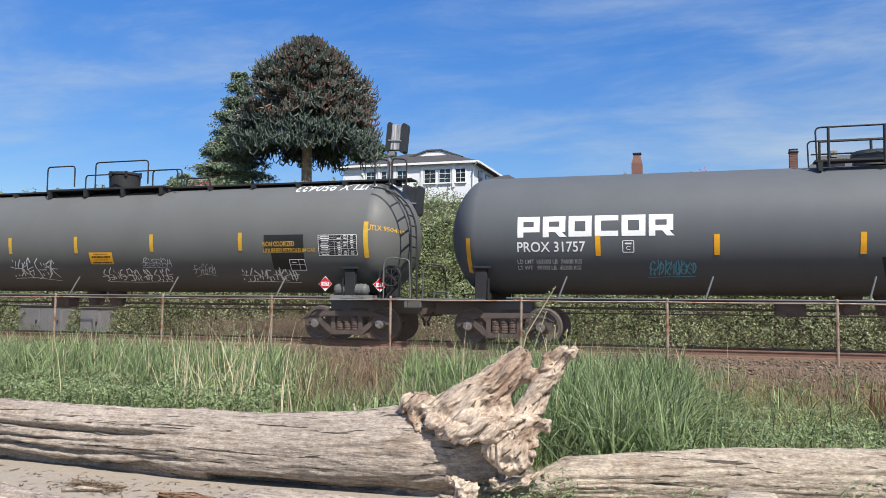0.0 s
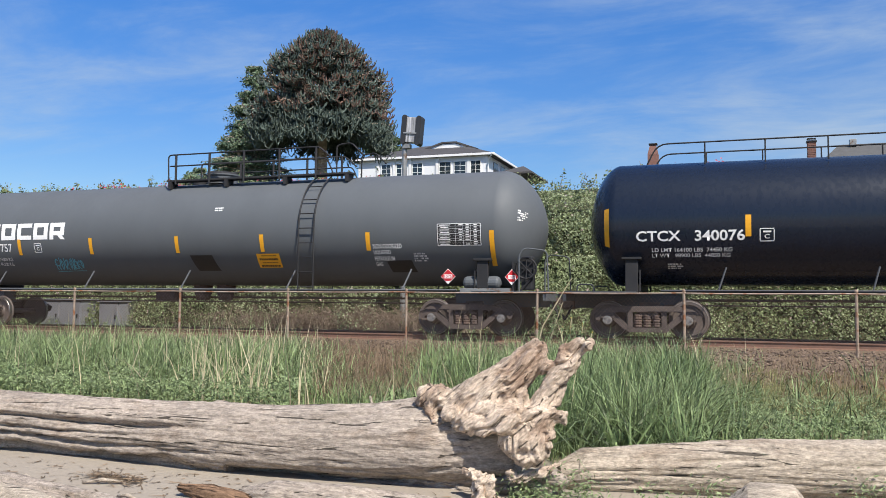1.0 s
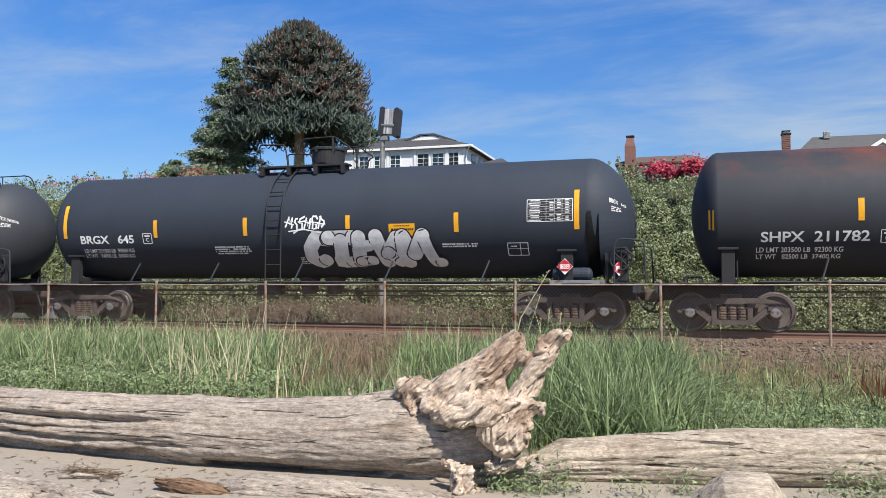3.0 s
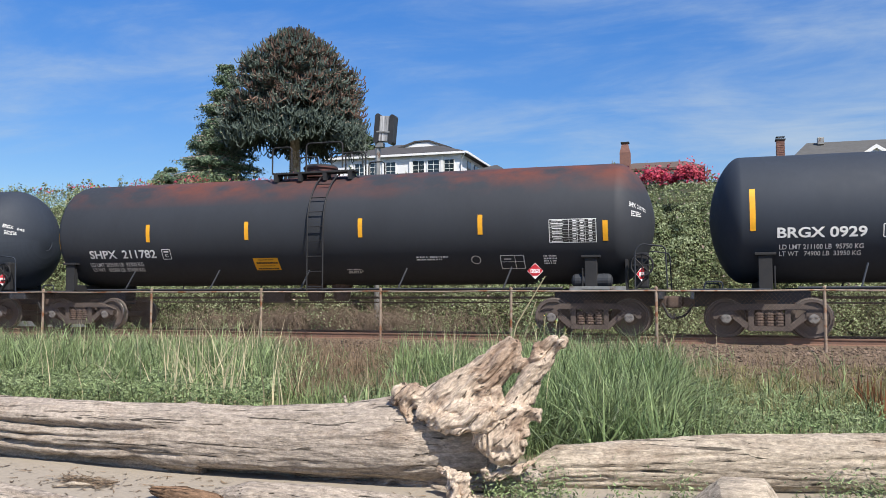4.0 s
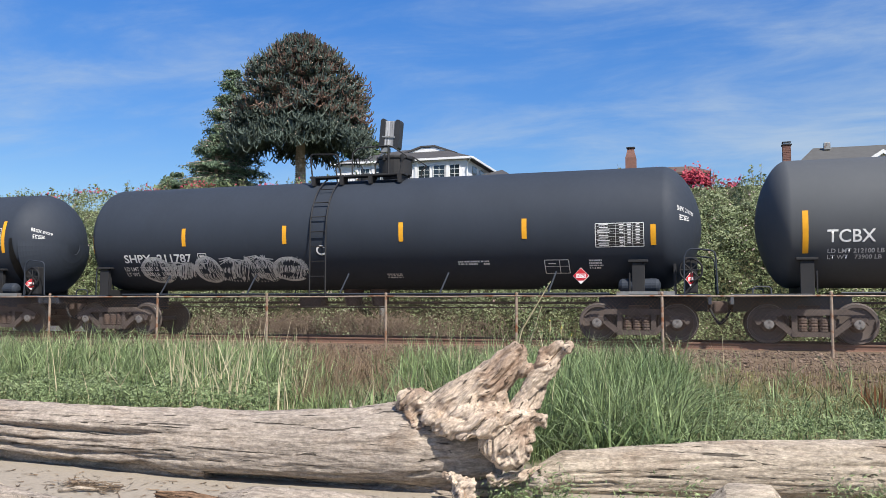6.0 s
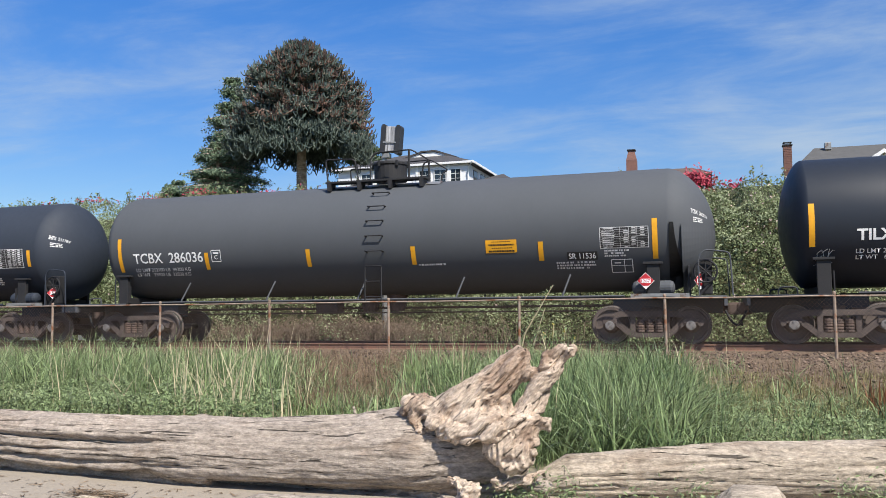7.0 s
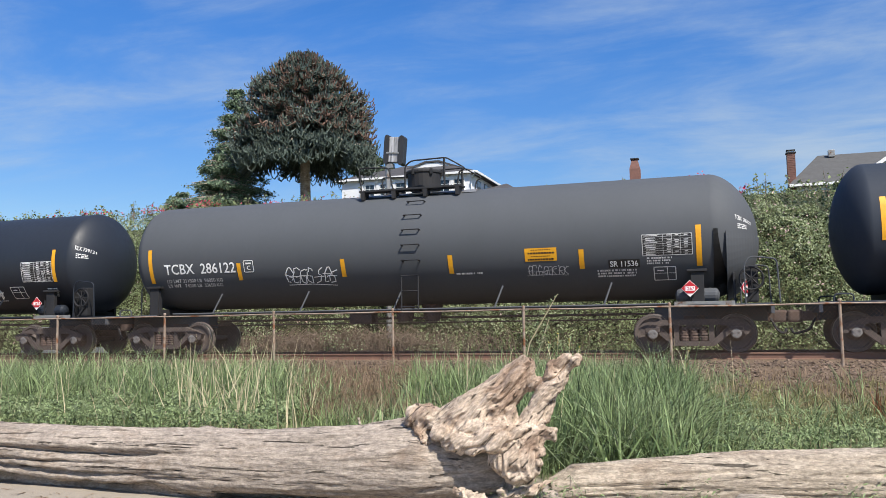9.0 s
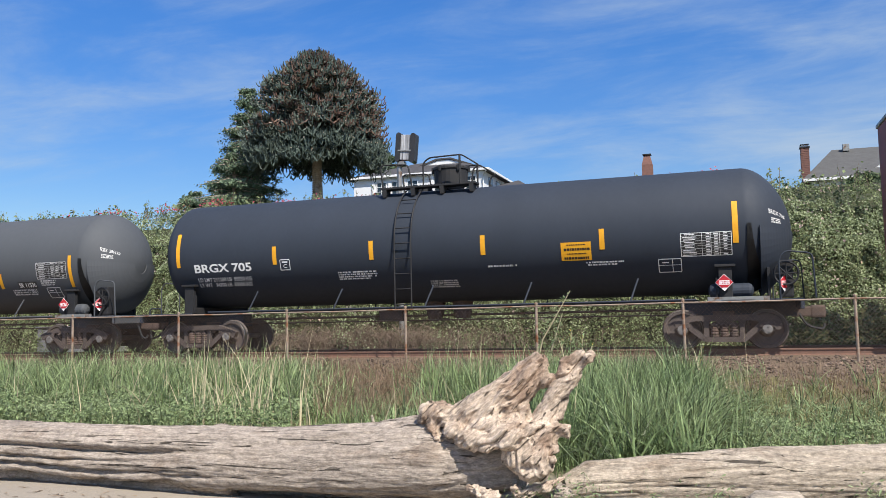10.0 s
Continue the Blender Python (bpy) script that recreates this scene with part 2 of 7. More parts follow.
def small_print(x, h, w, hh, rows, material, parent, rng, dens=0.95):
    """Print too small to read: rows of short bars."""
    bm = bmesh.new()
    rows = max(rows, round(hh / 0.075))
    step = hh / rows
    for i in range(rows):
        u = x - w / 2
        end = x + w / 2 - (rng.random() * 0.25 * w if i == rows - 1 else 0)
        while u < end:
            k = rng.choice((0.022, 0.03, 0.045, 0.06))
            if u + k > end:
                break
            if rng.random() < dens:
                patch(bm, u + k / 2, h + hh / 2 - step * (i + 0.5), k, step * 0.62, 0.007, rows=1)
            u += k + (0.011 if rng.random() < 0.75 else 0.035)
    return tagged(part("small_print", bm, material, parent), kind="stuff")


def data_panel(x, h, w, hh, parent, rng, dirty=False):
    p = part("data_panel", patch(bmesh.new(), x, h, w, hh, 0.004), M["black"], parent, "black stencilled data panel with white table")
    bm = bmesh.new()
    outline_bm(bm, x, h, w, hh, 0.014, 0.0075)
    n = 9
    for i in range(1, n):
        y = h - hh / 2 + hh * i / n
        patch(bm, x, y, w - 0.02, 0.005, 0.0075, 1)
    for i in range(n):
        y = h - hh / 2 + hh * (i + 0.5) / n
        patch(bm, x - w * 0.33, y, w * rng.uniform(0.18, 0.28), hh / n * 0.3, 0.0075, 1)
        for c in (0.02, 0.18, 0.36):
            if rng.random() < 0.85:
                patch(bm, x + w * c + w * 0.02, y, w * rng.uniform(0.06, 0.1), hh / n * 0.38, 0.0075, 1)
    for c in (-0.08, 0.1, 0.27):
        patch(bm, x + w * c, h, 0.008, hh, 0.0078)
    part("table_grid", bm, M["white_worn"] if dirty else M["white"], p)
    return p


def sign(x, h, w, hh, material, parent, rng, label):
    p = part("sign_panel", patch(bmesh.new(), x, h, w, hh, 0.008), material, parent, label)
    bm = bmesh.new()
    for i in range(4):
        big = i in (1, 3)
        u, end = x - w * (0.4 if big else 0.3), x + w * (0.4 if big else 0.3)
        while u < end:
            k = rng.choice((0.03, 0.04, 0.055)) * (1.1 if big else 0.8)
            patch(bm, u + k / 2, h + hh * (0.36 - 0.24 * i), k, hh * (0.13 if big else 0.06), 0.011, 1)
            u += k + 0.014
    part("print", bm, M["black"], p)
    return p


def box_mark(x, h, w, hh, parent, word=""):
    bm = bmesh.new()
    outline_bm(bm, x, h, w, hh, 0.02)
    if w > 0.42:
        patch(bm, x + w * 0.12, h, 0.015, hh, 0.0075)
        patch(bm, x, h + hh * 0.05, w, 0.012, 0.0078, 1)
        patch(bm, x - w * 0.2, h + hh * 0.25, w * 0.3, 0.03, 0.0075, 1)
    p = part("stencil_box", bm, M["white"], parent)
    if w <= 0.42:
        write("C", x, h - hh * 0.12, w * 0.38, hh * 0.36, M["white"], p)
        bm = patch(bmesh.new(), x, h + hh * 0.26, w * 0.6, hh * 0.14, 0.007, 1)
        part("lettering", bm, M["white"], p)
    return p


def stroke(bm, pts, wid, off=0.007):
    prev = None
    for i, (x, h) in enumerate(pts):
        a, b = pts[max(0, i - 1)], pts[min(len(pts) - 1, i + 1)]
        dx, dh = b[0] - a[0], b[1] - a[1]
        k = math.hypot(dx, dh) or 1
        nx, nh = -dh / k * wid / 2, dx / k * wid / 2
        cur = (bm.verts.new(on_tank(x + nx, h + nh, off)), bm.verts.new(on_tank(x - nx, h - nh, off)))
        if prev:
            bm.faces.new((prev[0], prev[1], cur[1], cur[0]))
        prev = cur


def scribble(x, h, w, hh, material, parent, rng, wid=0.03, loops=6):
    """A sprayed tag that cannot be read: jagged and hooked strokes that run into one another."""
    bm = bmesh.new()
    n = max(3, round(loops * 1.1))
    step = w / n
    lean = rng.uniform(0.1, 0.3)
    off = 0.007

    def line(pts, k=1.0):
        nonlocal off
        off += 0.0003
        stroke(bm, [(x - w / 2 + (u + rng.uniform(-0.16, 0.16)) * step * 0.96 + lean * v * hh * 0.5, h + (v + rng.uniform(-0.1, 0.1)) * hh) for u, v in pts], wid * k, off)
    for i in range(n):
        a, top, low = i + rng.uniform(-0.2, 0.3), rng.uniform(0.3, 0.5), -rng.uniform(0.3, 0.5)
        kind = rng.randrange(5)
        if kind == 0:
            line([(a, top), (a + 0.06, 0.0), (a - 0.05, low)])
            line([(a - 0.1, 0.05), (a + 0.5, top * 0.9), (a + 0.85, top * 0.6)])
            line([(a, 0.0), (a + 0.45, low * 0.6), (a + 0.95, low)])
        elif kind == 1:
            line([(a + 0.4 + 0.42 * math.cos(q), 0.42 * math.sin(q) + 0.03) for q in [0.6 + 0.55 * k for k in range(9)]])
            line([(a + 0.3, -0.05), (a + 0.8, 0.0), (a + 0.75, low)])
        elif kind == 2:
            line([(a - 0.1, low), (a + 0.25, top), (a + 0.4, low * 0.4), (a + 0.7, top * 0.8), (a + 0.8, low)])
        elif kind == 3:
            line([(a, top), (a, low)])
            line([(a - 0.05, top)] + [(a + 0.6 * math.sin(q), (top - 0.05) * math.cos(q)) for q in [0.3 + 0.4 * k for k in range(7)]])
        else:
            line([(a + 0.75, top), (a + 0.25, top * 0.7), (a + 0.15, 0.1), (a + 0.65, -0.05), (a + 0.6, low * 0.8), (a - 0.05, low)])
        if rng.random() < 0.6:
            line([(a - 0.3, rng.uniform(-0.1, 0.1)), (a + 1.0, rng.uniform(-0.1, 0.15))], 0.7)
    line([(0.1, -0.52), (n * 0.5, -0.46), (n - 0.1, -0.55)], 0.7)
    return part("graffiti_tag", bm, material, parent, "sprayed graffiti scribble")


def diamond(bm, x, y, z, s, t=0.004):
    plate(bm, [(s, 0), (0, s), (-s, 0), (0, -s)], t, Matrix.Translation((x, y, z)))


def placard(x, z, parent, y=-1.5, number="1075", turn=0):
    s = 0.2
    bm = bmesh.new()
    diamond(bm, x, y, z, s)
    p = part("placard", bm, M["white"], parent, "red and white diamond hazard placard")
    bm = bmesh.new()
    plate(bm, [(0.185, 0.015), (0, 0.185), (-0.185, 0.015), (-0.185, 0), (-0.07, -0.115), (0.07, -0.115), (0.185, 0)], 0.004, Matrix.Translation((x, y - 0.005, z)))
    part("red_field", bm, M["red"], p)
    bm = bmesh.new()
    box(bm, (x, y - 0.009, z), (0.23, 0.003, 0.1))
    part("number_band", bm, M["white"], p)
    bm = bmesh.new()
    bm.from_mesh(text_mesh(number, 0.012))
    xs, ys = [v.co.x for v in bm.verts], [v.co.y for v in bm.verts]
    for v in bm.verts:
        v.co = (x + ((v.co.x - min(xs)) / (max(xs) - min(xs)) - 0.5) * 0.2, y - 0.013, z + ((v.co.y - min(ys)) / (max(ys) - min(ys)) - 0.5) * 0.075)
    part("lettering", bm, M["red"], p)
    if turn:
        p.matrix_basis = Matrix.Translation((x, y, z)) @ pose(0, 0, 0, 0, 0, turn) @ Matrix.Translation((-x, -y, -z))
    return p


# ---- the train ----
TRACK_Y = 21.8
SPEED, GAIN = 18.319, 0.0137
WHEEL_R = 0.46
CARS, WHEELSETS = [], []


def truck_parts(car, tx):
    tr = empty("truck", pose(tx, 0, 0))
    tr.parent = car
    for s in (-1, 1):
        y = s * 1.02
        bm = bmesh.new()
        place = Matrix.Translation((0, y, 0))
        plate(bm, [(-1.28, 0.60), (-1.1, 0.68), (-0.72, 0.80), (0.72, 0.80), (1.1, 0.68), (1.28, 0.60), (1.22, 0.44), (1.14, 0.44), (1.06, 0.56), (0.68, 0.66), (-0.68, 0.66), (-1.06, 0.56), (-1.14, 0.44), (-1.22, 0.44)], 0.17, place)
        for k in (-1, 1):
            pts = [(0.86 * k, 0.50), (0.46 * k, 0.17), (0.3 * k, 0.17), (0.3 * k, 0.29), (0.42 * k, 0.31), (0.78 * k, 0.62)]
            plate(bm, pts if k > 0 else pts[::-1], 0.15, place)
            plate(bm, [(k * 0.40 - 0.06, 0.29), (k * 0.40 + 0.06, 0.29), (k * 0.40 + 0.06, 0.67), (k * 0.40 - 0.06, 0.67)], 0.16, place)
            box(bm, (k * 0.95, y, 0.56), (0.34, 0.2, 0.13), 0.02)
        plate(bm, [(-0.46, 0.17), (0.46, 0.17), (0.46, 0.28), (-0.46, 0.28)], 0.2, place)
        sf = part("side_frame", bm, M["truck"], tr)
        bm = bmesh.new()
        for x in (-0.22, 0.0, 0.22):
            for i in range(5):
                revolve(bm, [(0.285 + i * 0.062, 0.09), (0.30 + i * 0.062, 0.105), (0.33 + i * 0.062, 0.105), (0.344 + i * 0.062, 0.09)], "z", 10, (x, y, 0))
            revolve(bm, [(0.28, 0.06), (0.62, 0.06)], "z", 8, (x, y, 0))
        part("spring_pack", bm, M["rusty"], sf)
    bm = bmesh.new()
    box(bm, (0, 0, 0.66), (0.36, 2.1, 0.2), 0.03)
    box(bm, (0, 0, 0.82), (0.5, 0.6, 0.14), 0.02)
    part("bolster", bm, M["truck"], tr)
    for k in (-0.95, 0.95):
        bm = bmesh.new()
        for s in (-1, 1):
            prof = [(s * 0.66, 0.40), (s * 0.665, 0.49), (s * 0.69, 0.49), (s * 0.71, 0.462), (s * 0.80, WHEEL_R - 0.003), (s * 0.81, 0.45), (s * 0.805, 0.385), (s * 0.76, 0.37), (s * 0.74, 0.2), (s * 0.80, 0.15), (s * 0.82, 0.10)]
            revolve(bm, prof, "y", 32)
        revolve(bm, [(-1.0, 0.075), (1.0, 0.075)], "y", 12)
        for s in (-1, 1):
            revolve(bm, [(s * 0.90, 0.12), (s * 1.09, 0.125), (s * 1.12, 0.11), (s * 1.125, 0.05)], "y", 16)
            for i in range(3):
                a = i * math.tau / 3
                revolve(bm, [(s * 1.11, 0.025), (s * 1.145, 0.025)], "y", 6, (0.07 * math.cos(a), 0, 0.07 * math.sin(a)))
        w = part("wheelset", bm, M["wheel"], tr, smooth=False)
        w.data.materials.append(M["tread"])
        w.data.materials.append(M["cap"])
        for p in w.data.polygons:
            r = math.hypot(p.center.x, p.center.z)
            if 0.44 < r < 0.485 and abs(p.normal.y) < 0.75:
                p.material_index = 1
            elif abs(p.center.y) > 1.08:
                p.material_index = 2
        w.matrix_basis = pose(k, 0, WHEEL_R)
        WHEELSETS.append((w, k, WHEEL_R))
    return tr


def loop_rail(bm, pts, r=0.022, corner=0.12):
    tube(bm, arc_pts(pts, corner), r, 6)


def hatch(car, x, kind, paint):
    h = empty("manway", pose(x, 0, 0))
    h.parent = car
    z0 = TANK_Z + TANK_R - 0.02
    bm = bmesh.new()
    if kind == "low":
        revolve(bm, [(z0, 0.46), (z0 + 0.22, 0.46), (z0 + 0.26, 0.5), (z0 + 0.3, 0.5)], "z", 24)
        part("housing", bm, paint, h)
        bm = revolve(bmesh.new(), [(z0 + 0.302, 0.5), (z0 + 0.36, 0.44), (z0 + 0.4, 0.2)], "z", 24)
        part("lid", bm, M["steel_dark"], h)
    else:
        revolve(bm, [(z0, 0.34), (z0 + 0.1, 0.36), (z0 + 0.12, 0.46), (z0 + 0.55, 0.47), (z0 + 0.57, 0.5), (z0 + 0.61, 0.5)], "z", 24)
        part("housing", bm, paint, h)
        bm = revolve(bmesh.new(), [(z0 + 0.612, 0.5), (z0 + 0.65, 0.48), (z0 + 0.67, 0.2)], "z", 24)
        for i in range(6):
            a = i * math.tau / 6 + 0.2
            box(bm, (0.5 * math.cos(a), 0.5 * math.sin(a), z0 + 0.58), (0.07, 0.07, 0.16), 0.01)
        part("lid", bm, M["steel_dark"], h)
    return h


def valve_box(car, x, paint, s=0.3, hgt=0.3):
    bm = bmesh.new()
    z0 = TANK_Z + TANK_R - 0.03
    revolve(bm, [(z0, s), (z0 + hgt, s), (z0 + hgt + 0.04, s * 0.8)], "z", 16, (x, 0.1, 0))
    tube(bm, [(x - 0.15, -0.25, z0), (x - 0.15, -0.25, z0 + hgt * 0.8)], 0.05, 8)
    return part("valve_cover", bm, paint, car)


def platform(car, x0, x1, paint, style):
    z = TANK_Z + TANK_R + 0.03
    p = empty("top_platform", pose(0, 0, z))
    p.parent = car
    for s in (-1, 1):
        bm = bmesh.new()
        box(bm, ((x0 + x1) / 2, s * 0.68, 0.0), (x1 - x0, 0.36, 0.05), 0.01)
        n = int((x1 - x0) / 0.08)
        for i in range(n):
            box(bm, (x0 + (i + 0.5) * (x1 - x0) / n, s * 0.68, 0.032), (0.02, 0.34, 0.015))
        part("deck", bm, paint, p)
        for k in range(4):
            bx = x0 + 0.12 + k * (x1 - x0 - 0.24) / 3
            bm = bmesh.new()
            plate(bm, [(-0.04, -0.24), (0.04, -0.24), (0.06, -0.03), (-0.06, -0.03)], 0.34, Matrix.Translation((bx, s * 0.72, 0)))
            part("bracket", bm, paint, p)
    for s in (-1, 1):
        y = s * 0.84
        if style == "loops":
            w = (x1 - x0)
            bm = bmesh.new(); loop_rail(bm, [(x0 + 0.08, y, 0), (x0 + 0.0, y, 0.66), (x0 + 0.3 * w, y, 0.62), (x0 + 0.34 * w, y, 0.0)])
            part("handrail", bm, paint, p)
            bm = bmesh.new(); loop_rail(bm, [(x0 + 0.46 * w, y, 0), (x0 + 0.46 * w, y, 0.62), (x0 + 0.52 * w, y, 0.76), (x0 + 0.86 * w, y, 0.78), (x0 + 1.04 * w, y, 0.45), (x0 + 0.98 * w, y, 0.38), (x0 + 0.96 * w, y, 0.0)], corner=0.1)
            tube(bm, [(x0 + 0.84 * w, y, 0), (x0 + 0.84 * w, y, 0.78)], 0.03, 6)
            part("handrail", bm, paint, p)
        elif style == "full":
            bm = bmesh.new()
            loop_rail(bm, [(x0 + 0.05, y, 0), (x0 + 0.02, y, 0.79), (x1 - 1.0, y, 0.79), (x1 - 0.6, y, 0.45)])
            loop_rail(bm, [(x0 + 0.1, y, 0.45), (x1 - 0.75, y, 0.45), (x1 - 0.55, y, 0.0)])
            loop_rail(bm, [(x1 - 0.45, y, 0), (x1 - 0.45, y, 0.8), (x1 + 0.0, y, 0.85), (x1 + 0.35, y, 0.5)])
            part("handrail", bm, paint, p)
            for k in range(5):
                bm = bmesh.new(); tube(bm, [(x0 + 0.3 + k * (x1 - x0 - 1.4) / 4, y, -0.1), (x0 + 0.3 + k * (x1 - x0 - 1.4) / 4, y, 0.79)], 0.035, 6)
                part("rail_post", bm, paint, p)
        elif style == "small":
            w = x1 - x0
            for a, b, hh in ((0.0, 0.24, 0.75), (0.42, 0.86, 0.82), (0.9, 1.1, 0.5)):
                bm = bmesh.new(); loop_rail(bm, [(x0 + a * w, y, 0), (x0 + a * w, y, hh), (x0 + b * w, y, hh), (x0 + b * w, y, 0.1)])
                part("handrail", bm, paint, p)
    return p


def ladder(car, x, paint, style="full", wid=0.46, lo=1.12):
    """Bars that follow the tank's near side from the platform down to the sill."""
    def at(xx, z):
        if z >= TANK_Z:
            a = min(1.25, math.asin(min(1, (z - TANK_Z) / (TANK_R + 0.1))))
            return Vector((xx, -(TANK_R + 0.1) * math.cos(a), z))
        return Vector((xx, -(TANK_R + 0.1), z))
    la = empty("ladder")
    la.parent = car
    top = TANK_Z + TANK_R - 0.02
    zs = [lo + i * (top - lo) / 22 for i in range(23)]
    for s in (-1, 1):
        bm = bmesh.new()
        span = zs if style == "full" else [z for z in zs if z < 2.15]
        tube(bm, [at(x + s * wid / 2, z) for z in span], 0.021, 6)
        part("stringer", bm, paint, la)
    z = lo + 0.12
    while z < top:
        bm = bmesh.new()
        a = at(x, z)
        tube(bm, [a - Vector((wid / 2, 0, 0)), a + Vector((wid / 2, 0, 0))], 0.016, 6)
        if style != "full" and z > 2.1:
            for s in (-1, 1):
                tube(bm, [a + Vector((s * wid / 2, 0, 0)), a + Vector((s * wid / 2, 0.17, -0.02))], 0.02, 6)
        part("rung", bm, paint, la)
        z += 0.4
    return la


def head_mark(car, word):
    """The car's mark and a few lines of print on its dished head."""
    x = SHELL["right"] - 0.36
    write(word, x, 0.42, 0.36, 0.15, M["white_worn"], car, bold=0.02)
    small_print(x, 0.16, 0.26, 0.18, 3, M["white_worn"], car, random.Random(4))


def end_gear(car, side, half, reach, paint, rng, brake, shield_shade, tank_end):
    """Sill, coupler and gear at one end of the car."""
    s = side
    bm = bmesh.new()
    x0, x1 = half - 2.6, half + 0.05
    box(bm, (s * (x0 + x1) / 2, 0, 0.92), (x1 - x0, 0.5, 0.36), 0.02)
    box(bm, (s * (half - 0.75), 0, 1.13), (1.75, 2.9, 0.05), 0.01)
    box(bm, (s * (half + 0.1), 0, 1.02), (0.08, 2.9, 0.22), 0.01)
    part("end_sill", bm, paint, car)
    bm = bmesh.new()
    box(bm, (s * (half + 0.3), 0, 0.84), (0.7, 0.26, 0.24), 0.03)
    box(bm, (s * (reach - 0.12), 0.03 * s, 0.84), (0.34, 0.36, 0.3), 0.06)
    part("coupler", bm, M["rusty"], car)
    bm = bmesh.new()
    tube(bm, arc_pts([(s * (half + 0.1), -0.3, 0.8), (s * (half + 0.25), -0.34, 0.5), (s * (reach - 0.05), -0.34, 0.42), (s * (reach), -0.3, 0.55)], 0.15), 0.03, 6)
    part("air_hose", bm, M["steel_dark"], car)
    # saddle between tank and truck
    bm = bmesh.new()
    tc = half - 1.52
    for y in (-1, 1):
        box(bm, (s * tc, y * 1.33, 1.52), (0.3, 0.12, 0.8), 0.015)
        box(bm, (s * tc, y * 1.34, 1.95), (0.46, 0.2, 0.06), 0.01)
        box(bm, (s * (tc - 0.2), y * 1.36, 1.42), (0.03, 0.1, 0.5))
    box(bm, (s * tc, 0, 1.2), (0.3, 2.5, 0.24), 0.02)
    part("saddle", bm, M["steel_dark"], car)
    half = tank_end + 0.1
    if shield_shade:
        # half-height shield that hugs the lower head
        bm = bmesh.new()
        prev = None
        for i in range(13):
            x = tank_end - SHELL["dish"][1] * (0.72 - 0.70 * i / 12)
            r = shell_radius(x) + 0.05
            ring = [bm.verts.new((s * (x + 0.03), r * math.cos(a), TANK_Z - 0.12 + r * math.sin(a))) for a in [radians(176 + 188 * k / 28) for k in range(29)]]
            if prev:
                for k in range(28):
                    bm.faces.new((prev[k], prev[k + 1], ring[k + 1], ring[k]))
            prev = ring
        bmesh.ops.recalc_face_normals(bm, faces=bm.faces[:])
        bmesh.ops.solidify(bm, geom=bm.faces[:], thickness=0.025)
        bmesh.ops.recalc_face_normals(bm, faces=bm.faces[:])
        part("head_shield", bm, paint, car)
    # hand rails and brake gear by the head
    for y in (-1, 1):
        bm = bmesh.new()
        loop_rail(bm, [(s * (half - 0.5), y * 1.56, 1.12), (s * (half - 0.5), y * 1.56, 2.05), (s * (half - 0.36), y * 1.56, 2.22), (s * (half + 0.2), y * 1.54, 2.15), (s * (half + 0.24), y * 1.54, 1.15)] if brake else
                  [(s * (half - 0.35), y * 1.4, 1.12), (s * (half - 0.35), y * 1.4, 1.32), (s * (half + 0.05), y * 1.4, 1.32), (s * (half + 0.05), y * 1.4, 1.1)], 0.02)
        part("grab_rail", bm, paint, car)
    if brake:
        bm = bmesh.new()
        tube(bm, [(s * (half - 0.35) + 0.26 * math.cos(a), -1.42, 1.72 + 0.26 * math.sin(a)) for a in [i * math.tau / 20 for i in range(20)]], 0.025, 6, closed=True)
        for i in range(4):
            a = i * math.pi / 4
            tube(bm, [(s * (half - 0.35) + 0.25 * math.cos(a), -1.41, 1.72 + 0.25 * math.sin(a)), (s * (half - 0.35) - 0.25 * math.cos(a), -1.41, 1.72 - 0.25 * math.sin(a))], 0.015, 5)
        part("brake_wheel", bm, M["steel_dark"], car)
        bm = bmesh.new()
        box(bm, (s * (half - 0.35), -1.2, 1.6), (0.3, 0.3, 0.85), 0.04)
        box(bm, (s * (half - 0.72), -1.1, 1.5), (0.06, 0.4, 0.75), 0.01)
        tube(bm, [(s * (half - 0.5), -1.38, 1.15), (s * (half - 0.25), -1.38, 1.45)], 0.03, 6)
        part("brake_stand", bm, M["steel_dark"], car)
        bm = bmesh.new()
        revolve(bm, [(-0.5, 0.06), (-0.46, 0.14), (-0.4, 0.17), (0.4, 0.17), (0.46, 0.14), (0.5, 0.06)], "x", 16, (s * (half - 1.55), -1.22, 1.36))
        for k in (-0.28, 0.28):
            revolve(bm, [(k - 0.02, 0.178), (k + 0.02, 0.178)], "x", 16, (s * (half - 1.55), -1.22, 1.36))
        part("air_reservoir", bm, paint, car)
        bm = bmesh.new()
        box(bm, (s * (half - 1.4), -1.44, 1.17), (1.35, 0.03, 0.1))
        box(bm, (s * (half - 1.4), -1.47, 1.165), (0.7, 0.012, 0.035))
        part("step_plate", bm, M["galv"], car)
        if shield_shade:
            # black wedge laid on the tank as the shadow in the shield's gap
            bm = bmesh.new()
            prev = None
            for i in range(15):
                t = i / 14
                h = 0.05 - 1.75 * t
                w = 0.10 + 0.34 * t ** 1.4
                cur = [bm.verts.new(on_tank(s * (half - 1.08) + dx, h, 0.03)) for dx in (-0.06 - 0.03 * t, -0.06 - 0.03 * t + w)]
                if prev:
                    bm.faces.new((prev[0], prev[1], cur[1], cur[0]))
                prev = cur
            bmesh.ops.solidify(bm, geom=bm.faces[:], thickness=0.02)
            part("wedge_shadow", bm, M["black"], car)


